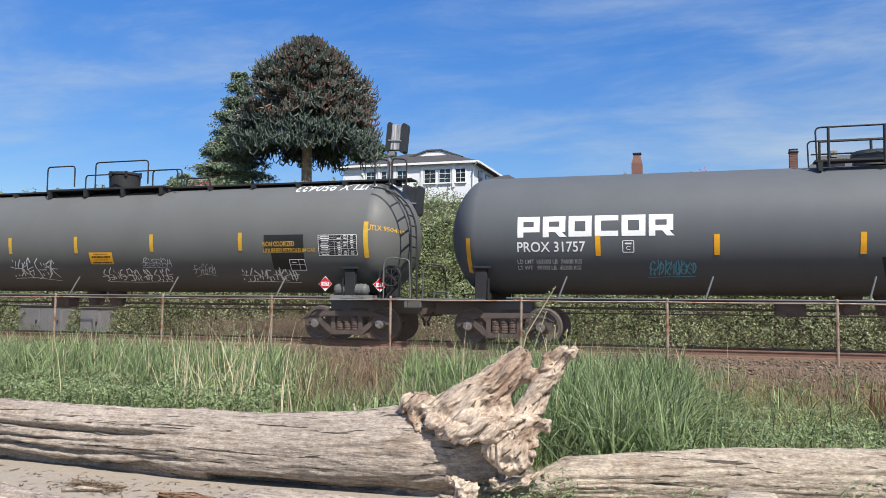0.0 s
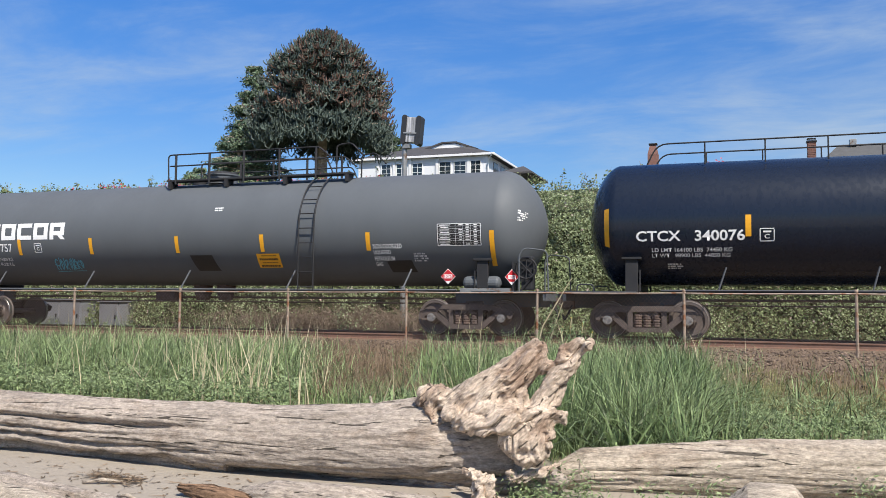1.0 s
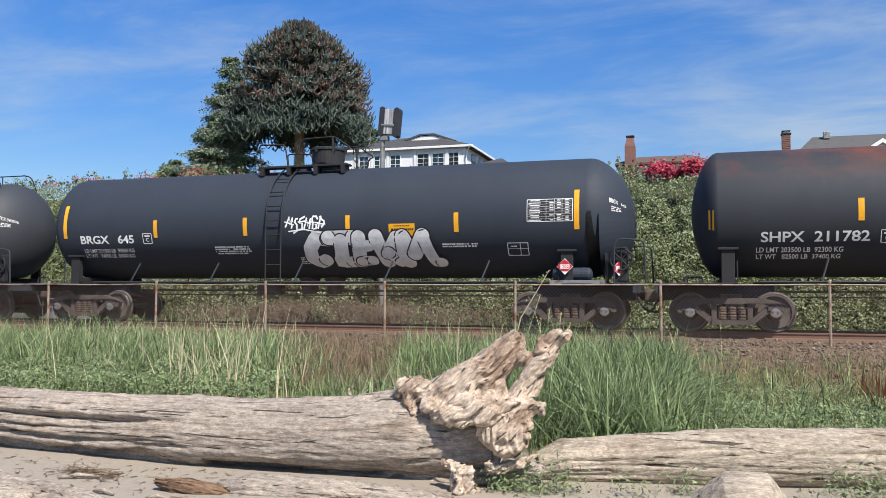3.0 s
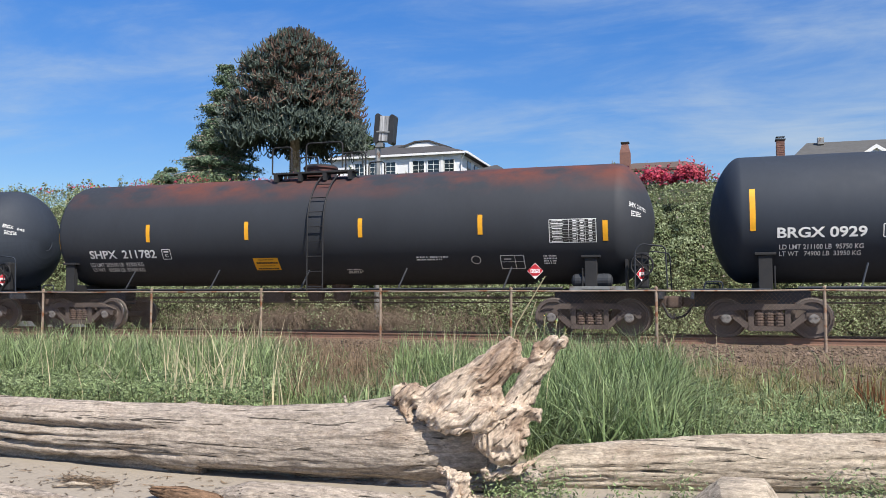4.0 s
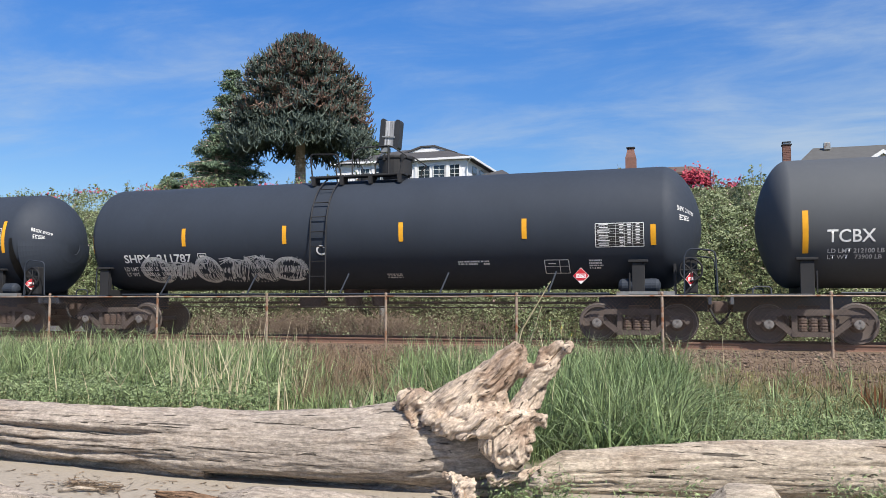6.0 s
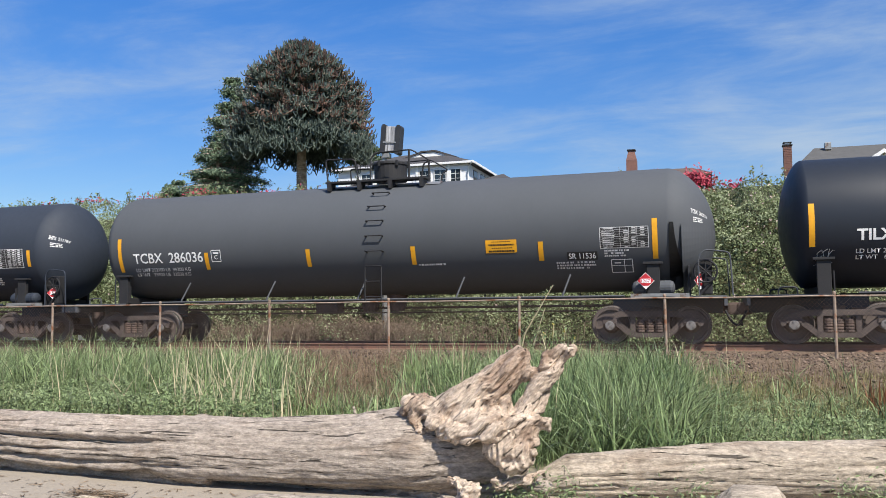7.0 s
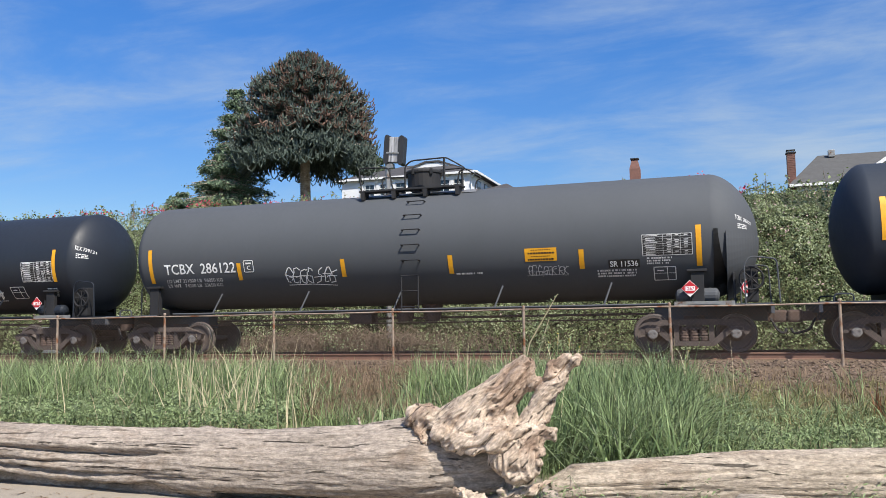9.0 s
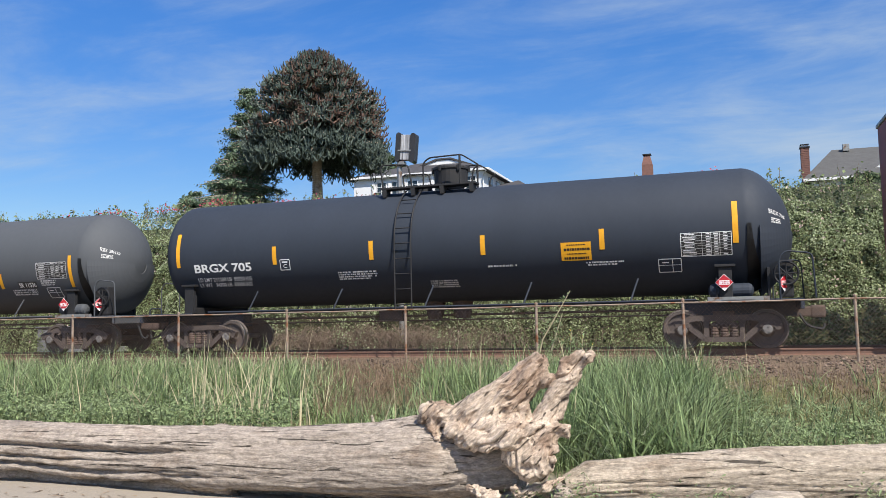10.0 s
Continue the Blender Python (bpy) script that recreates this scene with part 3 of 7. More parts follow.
def tank_car(c, half, reach, paint, label, stripes, tall, plat, ladder_x, style="loops", hatch_x=0.24, hatch_kind="round", paint2=None, split=0, rail=True, shield_shade=True, stripe_paint=None, ladder_style="full", seed=1, tc=None, trim=(0.3, 0.1), dish=(0.7, 1.05), power=1.75):
    car = empty("tank_car", pose(c, TRACK_Y, 0))
    tagged(car, label, "tank car", "tank cars of the train")
    rng = random.Random(seed)
    bm = bmesh.new()
    hl, hr = half - trim[0], half - trim[1]
    SHELL.update(left=hl, right=hr, dish=dish, power=power)
    dl, dr = dish
    curve = [(1 - math.cos(math.pi / 2 * i / 22) ** (2 / power), max(0.02, TANK_R * math.sin(math.pi / 2 * i / 22) ** (2 / power))) for i in range(23)]
    body = [(-hl + dl + (hl + hr - dl - dr) * i / 8, TANK_R) for i in range(9)]
    if paint2:
        body.append((split, TANK_R)); body.sort()
    prof = [(d * dl - hl, r) for d, r in curve[:-1]] + body + [(hr - d * dr, r) for d, r in curve[::-1]][1:]
    revolve(bm, prof, "x", 96, (0, 0, TANK_Z))
    tank = part("tank", bm, paint, car, smooth=True)
    if paint2:
        tank.data.materials.append(paint2)
        for p in tank.data.polygons:
            if p.center.x > split:
                p.material_index = 1
    rp = paint2 or paint
    for s in (-1, 1):
        truck_parts(car, s * (tc or half - 1.72))
        end_gear(car, s, half, reach, rp, rng, s > 0, shield_shade and s > 0, half - trim[s > 0])
        if rail:
            bm = bmesh.new()
            tube(bm, [(-half + 2.2, s * 1.42, 1.17), (half - 2.2, s * 1.42, 1.17)], 0.03, 6)
            part("safety_rail", bm, rp, car)
            for k in range(5):
                x = -half + 3.6 + k * (2 * half - 7.2) / 4
                bm = bmesh.new()
                tube(bm, [(x - 0.1, s * 1.42, 1.17), (x + 0.08, s * (TANK_R * 0.78), 1.72)], 0.024, 6)
                part("rail_bracket", bm, rp, car)
    bm = bmesh.new()
    for x in (-0.3, 0.5):
        revolve(bm, [(0.85, 0.2), (1.0, 0.24), (TANK_Z - TANK_R + 0.05, 0.3)], "z", 14, (x, 0, 0))
    tube(bm, [(-half + 2.5, 0.2, 0.95), (half - 2.5, 0.2, 0.95)], 0.035, 6)
    box(bm, (-1.6, 0.1, 0.98), (0.7, 0.45, 0.3), 0.03)
    tube(bm, [(-half + 2.2, -0.35, 0.82), (half - 2.2, -0.35, 0.82)], 0.02, 6)
    part("bottom_outlet", bm, M["rusty"], car)
    for i, (x, h) in enumerate(stripes):
        big = i in tall
        part("reflective_stripe", patch(bmesh.new(), x, h, 0.125, (0.99 if big else 0.5), 0.008), stripe_paint or M["yellow"], car)
    if plat:
        platform(car, plat[0], plat[1], M["steel_dark"], style)
    hatch(car, hatch_x, hatch_kind, rp if hatch_kind == "low" else M["steel_dark"])
    valve_box(car, hatch_x - 0.85, M["steel_dark"], 0.24, 0.16)
    if ladder_x is not None:
        ladder(car, ladder_x, M["steel_dark"], ladder_style)
    CARS.append((car, c))
    return car, rng


def tank_paint(name, c, rough, c2=None, c3=None, c3_at=0.66, coat=0.0, scale=0.8, spec=0.32):
    return mat(name, c, c2 or tuple(x * 0.86 for x in c), rough, scale=scale, fine=9, bump=0.03, dist=0.004, c3=c3, c3_at=c3_at, coat=coat, stretch=(1, 1, 0.6), spec=spec)


PAINT_OLIVE = tank_paint("paint_olive", (0.128, 0.132, 0.128), 0.55, c2=(0.112, 0.114, 0.109), c3=(0.095, 0.092, 0.084))
PAINT_GREY = tank_paint("paint_grey", (0.105, 0.114, 0.124), 0.6, c2=(0.092, 0.1, 0.108))
PAINT_NAVY = tank_paint("paint_navy", (0.012, 0.017, 0.03), 0.28, coat=0.15)
PAINT_SATIN = tank_paint("paint_satin", (0.046, 0.051, 0.06), 0.6, c2=(0.039, 0.043, 0.051))
PAINT_BLACK = tank_paint("paint_black", (0.032, 0.040, 0.056), 0.68, c2=(0.027, 0.034, 0.047))
PAINT_RUST = tank_paint("paint_rust", (0.035, 0.039, 0.048), 0.68, c2=(0.029, 0.032, 0.039))


def add_rust_shoulder(m):
    """Rust patches that have run along the upper shoulder of the tank."""
    n, l = m.node_tree.nodes, m.node_tree.links
    b = n["Principled BSDF"]
    tc = n.new("ShaderNodeTexCoord")
    sep = n.new("ShaderNodeSeparateXYZ")
    l.new(tc.outputs["Object"], sep.inputs[0])
    mp = n.new("ShaderNodeMapping"); mp.inputs["Scale"].default_value = (0.45, 0.45, 0.9)
    l.new(tc.outputs["Object"], mp.inputs[0])
    ns = n.new("ShaderNodeTexNoise"); ns.inputs["Scale"].default_value = 1.0; ns.inputs["Detail"].default_value = 7; ns.inputs["Roughness"].default_value = 0.65
    l.new(mp.outputs[0], ns.inputs[0])
    hi = n.new("ShaderNodeMapRange"); hi.inputs[1].default_value, hi.inputs[2].default_value = 3.5, 4.2
    l.new(sep.outputs[2], hi.inputs[0])
    st = n.new("ShaderNodeMapRange"); st.inputs[1].default_value, st.inputs[2].default_value = 0.44, 0.62
    l.new(ns.outputs[0], st.inputs[0])
    mu = n.new("ShaderNodeMath"); mu.operation = "MULTIPLY"
    l.new(hi.outputs[0], mu.inputs[0]); l.new(st.outputs[0], mu.inputs[1])
    mx = n.new("ShaderNodeMix"); mx.data_type = "RGBA"; mx.inputs[7].default_value = (0.15, 0.045, 0.028, 1)
    l.new(mu.outputs[0], mx.inputs[0]); l.new(b.inputs["Base Color"].links[0].from_socket, mx.inputs[6]); l.new(mx.outputs[2], b.inputs["Base Color"])


add_rust_shoulder(PAINT_RUST)
PAINT_SLATE = tank_paint("paint_slate", (0.08, 0.086, 0.096), 0.72, c2=(0.074, 0.08, 0.088), c3=(0.066, 0.069, 0.074))
PAINT_GLOSS = tank_paint("paint_gloss", (0.022, 0.027, 0.037), 0.48)
W = M["white"]


def top_pad(car):
    """Pale reinforcing pads under the top platform."""
    bm = bmesh.new()
    for s in (-1, 1):
        prev = None
        for i in range(9):
            a = math.radians(64 + i * 18 / 8)
            cur = [bm.verts.new((x, s * (TANK_R + 0.02) * math.cos(a), TANK_Z + (TANK_R + 0.02) * math.sin(a))) for x in (-1.25, 2.0)]
            if prev:
                bm.faces.new((prev[0], prev[1], cur[1], cur[0]))
            prev = cur
    part("saddle_pad", bm, M["galv"], car)


def build_train():
    # olive-grey gas car with a walkway and an end ladder
    car, g = tank_car(-18.2, 10.55, 10.83, PAINT_OLIVE, "weathered olive-grey gas tank car with white graffiti on the rails",
                      [(-5.2, -0.18), (-2.3, -0.2), (0.16, -0.2), (2.83, -0.17), (5.75, -0.17), (9.53, -0.17)], (5,), (-1.65, 2.71), None, "small", 0.6, "round", shield_shade=False, stripe_paint=M["yellow_old"], seed=1, trim=(0.1, 0.08), dish=(1.0, 1.0))
    bm = bmesh.new()
    box(bm, (2.6, -0.25, 4.44), (15.6, 0.5, 0.05), 0.01)
    for k in range(11):
        box(bm, (-4.6 + k * 1.45, -0.3, 4.36), (0.08, 0.7, 0.1))
    part("walkway", bm, M["steel_dark"], car)
    bm = bmesh.new()
    for s in (-0.22, 0.22):
        pts = [(10.55 - 1.1 * (1 - math.cos(a)) + 0.12 - 0.0, -0.95 + s, TANK_Z + (TANK_R + 0.05) * math.sin(a) * 0.8) for a in [math.pi / 2 * (1 - i / 10) for i in range(11)]]
        tube(bm, pts + [(10.7, -0.95 + s, 1.15)], 0.025, 6)
    z = 1.4
    while z < 4.0:
        a = math.asin(max(0, min(1, (z - TANK_Z) / ((TANK_R + 0.05) * 0.8)))) if z > TANK_Z else 0
        x = 10.67 - 1.1 * (1 - math.cos(a))
        tube(bm, [(x, -1.17, z), (x, -0.73, z)], 0.02, 5)
        z += 0.28
    part("end_ladder", bm, M["steel_dark"], car)
    bm = bmesh.new()
    for x in (9.5, 10.0):
        loop_rail(bm, [(x, -0.9, 4.2), (x, -0.9, 4.95), (x + 0.42, -0.9, 4.9), (x + 0.42, -0.9, 4.2)])
    part("grab_rail", bm, M["steel_dark"], car)
    for x, h, w, k in ((7.1, -0.23, 1.21, 0.47), (7.19, -0.74, 1.0, 0.5)):
        part("paint_patch", patch(bmesh.new(), x, h, w, k, 0.004), M["black"], car)
    write("NON ODORIZED\nLIQUEFIED PETROLEUM GAS", 7.25, -0.34, 1.58, 0.33, M["yellow_old"], car)
    write("UTLX 950433", 9.95, 0.17, 0.75, 0.16, M["yellow_old"], car)
    write("UTLX 950433", 8.26, 1.72, 2.4, 0.5, M["white_worn"], car, flip=True)
    data_panel(8.71, -0.3, 1.12, 0.55, car, g)
    sign(1.02, -0.61, 0.82, 0.37, M["yellow"], car, g, "yellow warning sign with black print")
    box_mark(7.45, -0.86, 0.46, 0.35, car)
    for x, h, w, k, n in ((-1.56, -0.95, 1.84, 0.8, 7), (2.14, -1.2, 2.44, 0.55, 11), (6.57, -1.2, 1.81, 0.5, 8), (4.48, -1.0, 0.75, 0.4, 5), (2.92, -0.76, 1.06, 0.3, 5)):
        scribble(x, h, w, k, M["white"] if n > 5 else M["white_worn"], car, g, 0.035 if n > 5 else 0.018, n)
    placard(8.37, 1.52, car)
    placard(9.9, 1.5, car, -1.38, turn=48)

    # mid-grey gas car with a long railed platform
    car, g = tank_car(3.43, 10.5, 10.75, PAINT_GREY, "plain grey gas tank car with a long railed top platform",
                      [(-9.3, -0.66), (-6.02, -0.4), (-3.28, -0.4), (-0.2, -0.4), (2.61, -0.4), (5.84, -0.4), (9.26, -0.66)], (0, 6), (-1.09, 5.01), 4.07, "full", 0.29, "low", shield_shade=False, seed=2, tc=8.45, trim=(0.42, 0.12), dish=(0.95, 1.1))
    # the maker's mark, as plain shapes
    for i in range(6):
        x = -7.72 + i * 0.637
        bm = bmesh.new()
        wd = 0.56
        outline = 0.13
        patch(bm, x, 0.28, wd, outline, 0.007)
        patch(bm, x - wd / 2 + 0.075, 0.06, 0.15, 0.31, 0.007)
        if i in (2, 4):
            patch(bm, x + wd / 2 - 0.075, 0.06, 0.15, 0.31, 0.007)
            patch(bm, x, -0.1, wd, outline, 0.0075)
        elif i == 3:
            patch(bm, x, -0.1, wd, outline, 0.0075)
        else:
            patch(bm, x + wd / 2 - 0.075, 0.15, 0.15, 0.14, 0.007)
            patch(bm, x, 0.02, wd, outline, 0.0075)
            patch(bm, x - wd / 2 + 0.075, -0.09, 0.15, 0.16, 0.007)
            if i != 0:
                patch(bm, x + wd / 2 - 0.12, -0.1, 0.17, 0.14, 0.007, skew=-0.13)
        part("logo_shape", bm, W, car)
    write("PROX 31757", -7.17, -0.41, 1.69, 0.26, W, car)
    write("LD LMT 163300 LB  74000 KG\nLT WT   99700 LB  45200 KG", -7.23, -0.88, 1.61, 0.3, M["white_worn"], car)
    box_mark(-5.3, -0.42, 0.26, 0.28, car)
    scribble(-4.26, -1.0, 1.15, 0.45, M["cyan"], car, g, 0.03, 8)
    part("paint_patch", patch(bmesh.new(), 0.61, -1.0, 0.75, 0.55, 0.004, skew=-0.12), M["black"], car)
    part("paint_patch", patch(bmesh.new(), 6.69, -1.16, 0.72, 0.42, 0.004, skew=-0.08), M["black"], car)
    sign(2.74, -0.93, 0.73, 0.46, M["yellow"], car, g, "yellow warning sign with black print")
    write("NON-ODORIZED\nLIQUEFIED\nPETROLEUM\nGAS", 6.38, -0.8, 0.82, 0.66, W, car)
    small_print(7.3, -0.86, 0.4, 0.28, 4, M["white_worn"], car, g)
    data_panel(8.39, -0.26, 1.16, 0.56, car, g)
    small_print(1.2, 0.62, 0.36, 0.14, 2, W, car, g, 1.0)
    placard(8.1, 1.52, car)
    placard(9.75, 1.5, car, -1.38, turn=48)
    small_print(9.98, 0.3, 0.24, 0.4, 5, M["white_worn"], car, g)

    # car with a glossy dark front half and a satin rear half
    car, g = tank_car(24.67, 10.05, 10.4, PAINT_NAVY, "tank car with glossy navy front half and satin black rear",
                      [(-9.11, -0.18), (-5.88, -0.18), (-2.97, -0.17), (-0.12, -0.16), (2.92, -0.16), (5.86, -0.16), (9.03, -0.19)], (0, 6), (-1.24, 1.63), None, "loops", 0.22, "round", paint2=PAINT_SATIN, split=-1.39, seed=3, shield_shade=False, tc=8.2, trim=(0.36, 0.12), dish=(0.8, 1.05))
    bm = bmesh.new()
    for s in (-0.75, 0.75):
        for a, b in ((-8.2, -1.35), (1.75, 9.0)):
            loop_rail(bm, [(a, s, 4.3), (a + 0.25 if a < 0 else a, s, 4.8), (b if a < 0 else b - 0.25, s, 4.8), (b, s, 4.25)], 0.02, 0.3)
            for k in range(1, 5):
                x = a + k * (b - a) / 5
                tube(bm, [(x, s, 4.25), (x, s, 4.8)], 0.02, 6)
    part("top_rail", bm, M["steel_dark"], car)
    write("CTCX   340076", -7.18, -0.39, 2.45, 0.26, W, car, bold=0.02)
    write("LD LMT 164100 LBS  74450 KG\nLT WT   98900 LBS  44850 KG", -7.14, -0.81, 1.82, 0.25, W, car)
    box_mark(-5.48, -0.4, 0.3, 0.29, car)
    small_print(-7.5, -1.2, 0.4, 0.2, 3, M["white_worn"], car, g)
    sign(2.44, -0.92, 0.81, 0.34, M["yellow_old"], car, g, "faded yellow sign with black print")
    scribble(4.18, -1.12, 0.48, 0.42, M["white_worn"], car, g, 0.015, 5)
    scribble(-0.5, -0.89, 1.04, 0.6, M["white_worn"], car, g, 0.014, 7)
    scribble(6.52, -0.86, 0.49, 0.28, M["white_worn"], car, g, 0.016, 5)
    write("NON-ODORIZED", 7.49, -0.68, 1.11, 0.12, W, car)
    part("sign_panel", patch(bmesh.new(), 7.57, -0.91, 0.58, 0.27, 0.008), M["pink"], car)
    data_panel(8.36, -0.26, 1.15, 0.56, car, g, True)
    small_print(8.35, 0.39, 0.91, 0.31, 4, M["white_worn"], car, g, 0.6)
    small_print(5.85, -1.2, 0.46, 0.22, 3, M["white_worn"], car, g)
    small_print(-0.1, 0.35, 0.24, 0.2, 3, M["white_worn"], car, g)
    box_mark(7.06, -1.24, 0.52, 0.3, car)
    placard(8.11, 1.55, car)
    placard(9.55, 1.5, car, -1.38, turn=48)
    head_mark(car, "CTCX 340076")

    ld = {44.54: "LD LMT 211300 LB  95800 KG\nLT WT   74700 LB  33900 KG", 82.28: "LD LMT 211100 LB  95750 KG\nLT WT   74900 LB  33950 KG", 177.22: "LD LMT 211300 LB  95850 KG\nLT WT   74700 LB  33900 KG"}
    for c, word, lab in ((44.54, "BRGX   645", "black tank car with a large silver graffiti piece"), (82.28, "BRGX 0929", "satin black tank car with white stencils"), (177.22, "BRGX 705", "clean black tank car with white stencils")):
        car, g = tank_car(c, 8.85, 9.5, PAINT_BLACK, lab,
                          [(-7.59, 0.11), (-4.45, -0.16), (-1.54, -0.15), (1.54, -0.16), (4.54, -0.16), (7.6, 0.1)], (0, 5), (-1.53, 1.2), -0.6, "loops", 0.24, "round", seed=int(c), tc=7.25, trim=(0.33, -0.04), dish=(0.72, 1.1))
        write(word, -6.14, -0.44, 1.86, 0.25, W, car, bold=0.025)
        write(ld[c], -6.15, -0.87, 1.75, 0.3, W, car)
        box_mark(-4.74 if c < 100 else -4.14, -0.43, 0.29, 0.29, car)
        box_mark(6.1, -0.9, 0.52, 0.36, car)
        small_print(-2.0, -0.82, 1.15, 0.27, 3, W, car, g)
        small_print(0.4, -1.2, 0.8, 0.28, 4, M["white_worn"], car, g)
        small_print(2.05, -0.72, 0.83, 0.08, 1, W, car, g)
        small_print(4.6, -0.76, 0.95, 0.13, 2, W, car, g)
        data_panel(6.94, 0.09 if c < 100 else -0.4, 1.13, 0.55, car, g)
        placard(7.3, 1.55, car, number="1202")
        placard(8.6, 1.5, car, -1.38, turn=48)
        head_mark(car, word)
        if c < 50:
            sign(3.06, -0.36, 0.72, 0.4, M["yellow"], car, g, "yellow sign partly sprayed over")
            scribble(0.34, -0.09, 1.12, 0.45, W, car, g, 0.05, 5)
            big_piece(car, 2.25, -0.89, 3.9, 1.12, g)
        else:
            sign(2.94 if c < 100 else 3.9, -0.55 if c < 100 else -0.43, 0.74, 0.46, M["yellow"], car, g, "yellow warning sign with black print")
            if c < 100:
                scribble(5.28, -0.89, 1.08, 0.42, W, car, g, 0.03, 6)

    for c, word, lab in ((63.3, "SHPX  211782", "black tank car with rust stains along its top"), (101.2, "SHPX  211787", "black tank car with white scribbled graffiti")):
        car, g = tank_car(c, 9.2, 9.6, PAINT_RUST if c < 80 else PAINT_BLACK, lab,
                          [(-8.04, -0.25), (-4.88, -0.07), (-1.7, -0.07), (1.68, -0.07), (4.94, -0.07), (8.05, -0.29)], (), (-1.3, 1.5 if c > 80 else 1.2), -0.64 if c > 80 else 0.43, "loops" if c > 80 else "small", 0.94 if c > 80 else -0.2, "round" if c > 80 else "low", seed=int(c), shield_shade=False, tc=7.6, trim=(0.7, 0.06), dish=(0.62, 0.9))
        write(word, -5.83, -0.67, 2.27, 0.26, W, car, bold=0.02)
        write("LD LMT 203500 LB  92300 KG\nLT WT   82500 LB  37400 KG", -6.14, -1.1, 1.84, 0.34, W, car)
        box_mark(-4.34, -0.69, 0.27, 0.3, car)
        box_mark(5.7, -1.1, 0.6, 0.42, car)
        small_print(3.6, -0.94, 0.87, 0.15, 2, W, car, g)
        small_print(6.67, -1.03, 0.34, 0.3, 3, W, car, g)
        small_print(1.36, -1.35, 0.49, 0.2, 3, M["white_worn"], car, g)
        data_panel(7.26, -0.28, 1.14, 0.57, car, g)
        placard(6.33, 1.6, car)
        placard(8.9, 1.5, car, -1.38, turn=48)
        head_mark(car, word)
        if c < 80:
            sign(-1.23, -1.06, 0.77, 0.42, M["yellow"], car, g, "yellow warning sign with black print")
            bm = bmesh.new()
            stroke(bm, [(4.76 + 0.12 * math.cos(a), -1.01 + 0.12 * math.sin(a)) for a in [i * math.tau / 20 for i in range(21)]], 0.018)
            part("stencil_ring", bm, W, car)
        else:
            write("C", -0.65, -0.51, 0.26, 0.28, W, car, bold=0.02)
            smear_piece(car, -3.82, -1.1, 5.14, 0.95, g)

    for c, word, fine in ((120.14, "TCBX  286036", "LD LMT 212100 LB  96200 KG\nLT WT   73900 LB  33500 KG"), (158.12, "TCBX  286122", "LD LMT 211800 LB  96050 KG\nLT WT   74200 LB  33650 KG")):
        car, g = tank_car(c, 9.05, 9.5, PAINT_SLATE, "slate-grey tank car with graffiti and white stencils" if c > 130 else "slate-grey tank car with white stencils and step rungs",
                          [(-7.56, -0.32), (-4.67, -0.55), (-1.51, -0.55), (1.5, -0.57), (4.85, -0.56), (7.6, -0.34)], (0, 5), (-1.3, 1.65), 0.45, "loops", 0.32, "round", seed=int(c), ladder_style="rungs", stripe_paint=M["yellow"], tc=7.4, trim=(0.5, 0.08), dish=(0.72, 1.1))
        top_pad(car)
        write(word, -5.95, -0.41, 2.32, 0.3, W, car, bold=0.012)
        write(fine, -6.18, -0.84, 1.84, 0.27, M["white_worn"], car)
        box_mark(-4.36, -0.4, 0.29, 0.32, car)
        box_mark(6.8, -1.02, 0.5, 0.38, car)
        part("paint_patch", patch(bmesh.new(), 5.86, -0.71, 0.74, 0.22, 0.004), M["black"], car)
        write("SR 11536", 5.86, -0.71, 0.66, 0.15, W, car)
        small_print(2.05, -0.83, 0.85, 0.08, 1, W, car, g)
        small_print(5.7, -0.96, 0.98, 0.24, 3, M["white_worn"], car, g)
        small_print(6.7, -0.66, 0.6, 0.2, 3, M["white_worn"], car, g)
        data_panel(6.88, -0.28, 1.14, 0.5, car, g, True)
        sign(3.85, -0.4, 0.8, 0.33, M["yellow"], car, g, "yellow emergency sign with black print")
        placard(7.36, 1.52, car, number="1267")
        placard(8.6, 1.5, car, -1.38, turn=48)
        head_mark(car, word)
        if c > 130:
            scribble(-2.43, -0.74, 1.6, 0.5, W, car, g, 0.03, 6)
            scribble(4.02, -0.82, 1.06, 0.3, M["white_worn"], car, g, 0.015, 7)

    car, g = tank_car(139.13, 9.25, 9.5, PAINT_GLOSS, "glossy black tank car with small scrawled tags",
                      [(-7.96, -0.16), (-4.69, -0.17), (-1.54, -0.17), (1.54, -0.16), (4.73, -0.16), (7.96, -0.15)], (0, 5), (-1.07, 1.9), 0.84, "loops", 0.18, "round", seed=9, shield_shade=False, tc=7.42, trim=(0.7, 0.1), dish=(0.55, 0.75))
    top_pad(car)
    write("TILX  729121", -6.08, -0.4, 1.92, 0.27, W, car, bold=0.028)
    write("LD LMT 200900 LB  91100 KG\nLT WT   65100 LB  29600 KG", -6.11, -0.86, 1.9, 0.27, W, car)
    box_mark(-4.45, -0.39, 0.31, 0.3, car)
    box_mark(6.42, -0.98, 0.52, 0.42, car)
    scribble(-3.44, -1.15, 1.7, 0.35, M["white_worn"], car, g, 0.012, 9)
    scribble(5.29, -1.02, 1.25, 0.45, W, car, g, 0.035, 6)
    scribble(-7.7, -0.9, 0.4, 0.4, M["white_worn"], car, g, 0.012, 3)
    for x, h, w, k, n in ((-1.49, -0.98, 1.06, 0.3, 3), (2.07, -1.03, 1.1, 0.5, 5), (3.91, -0.91, 0.76, 0.25, 3), (7.77, -1.0, 0.4, 0.34, 4)):
        small_print(x, h, w, k, n, W, car, g)
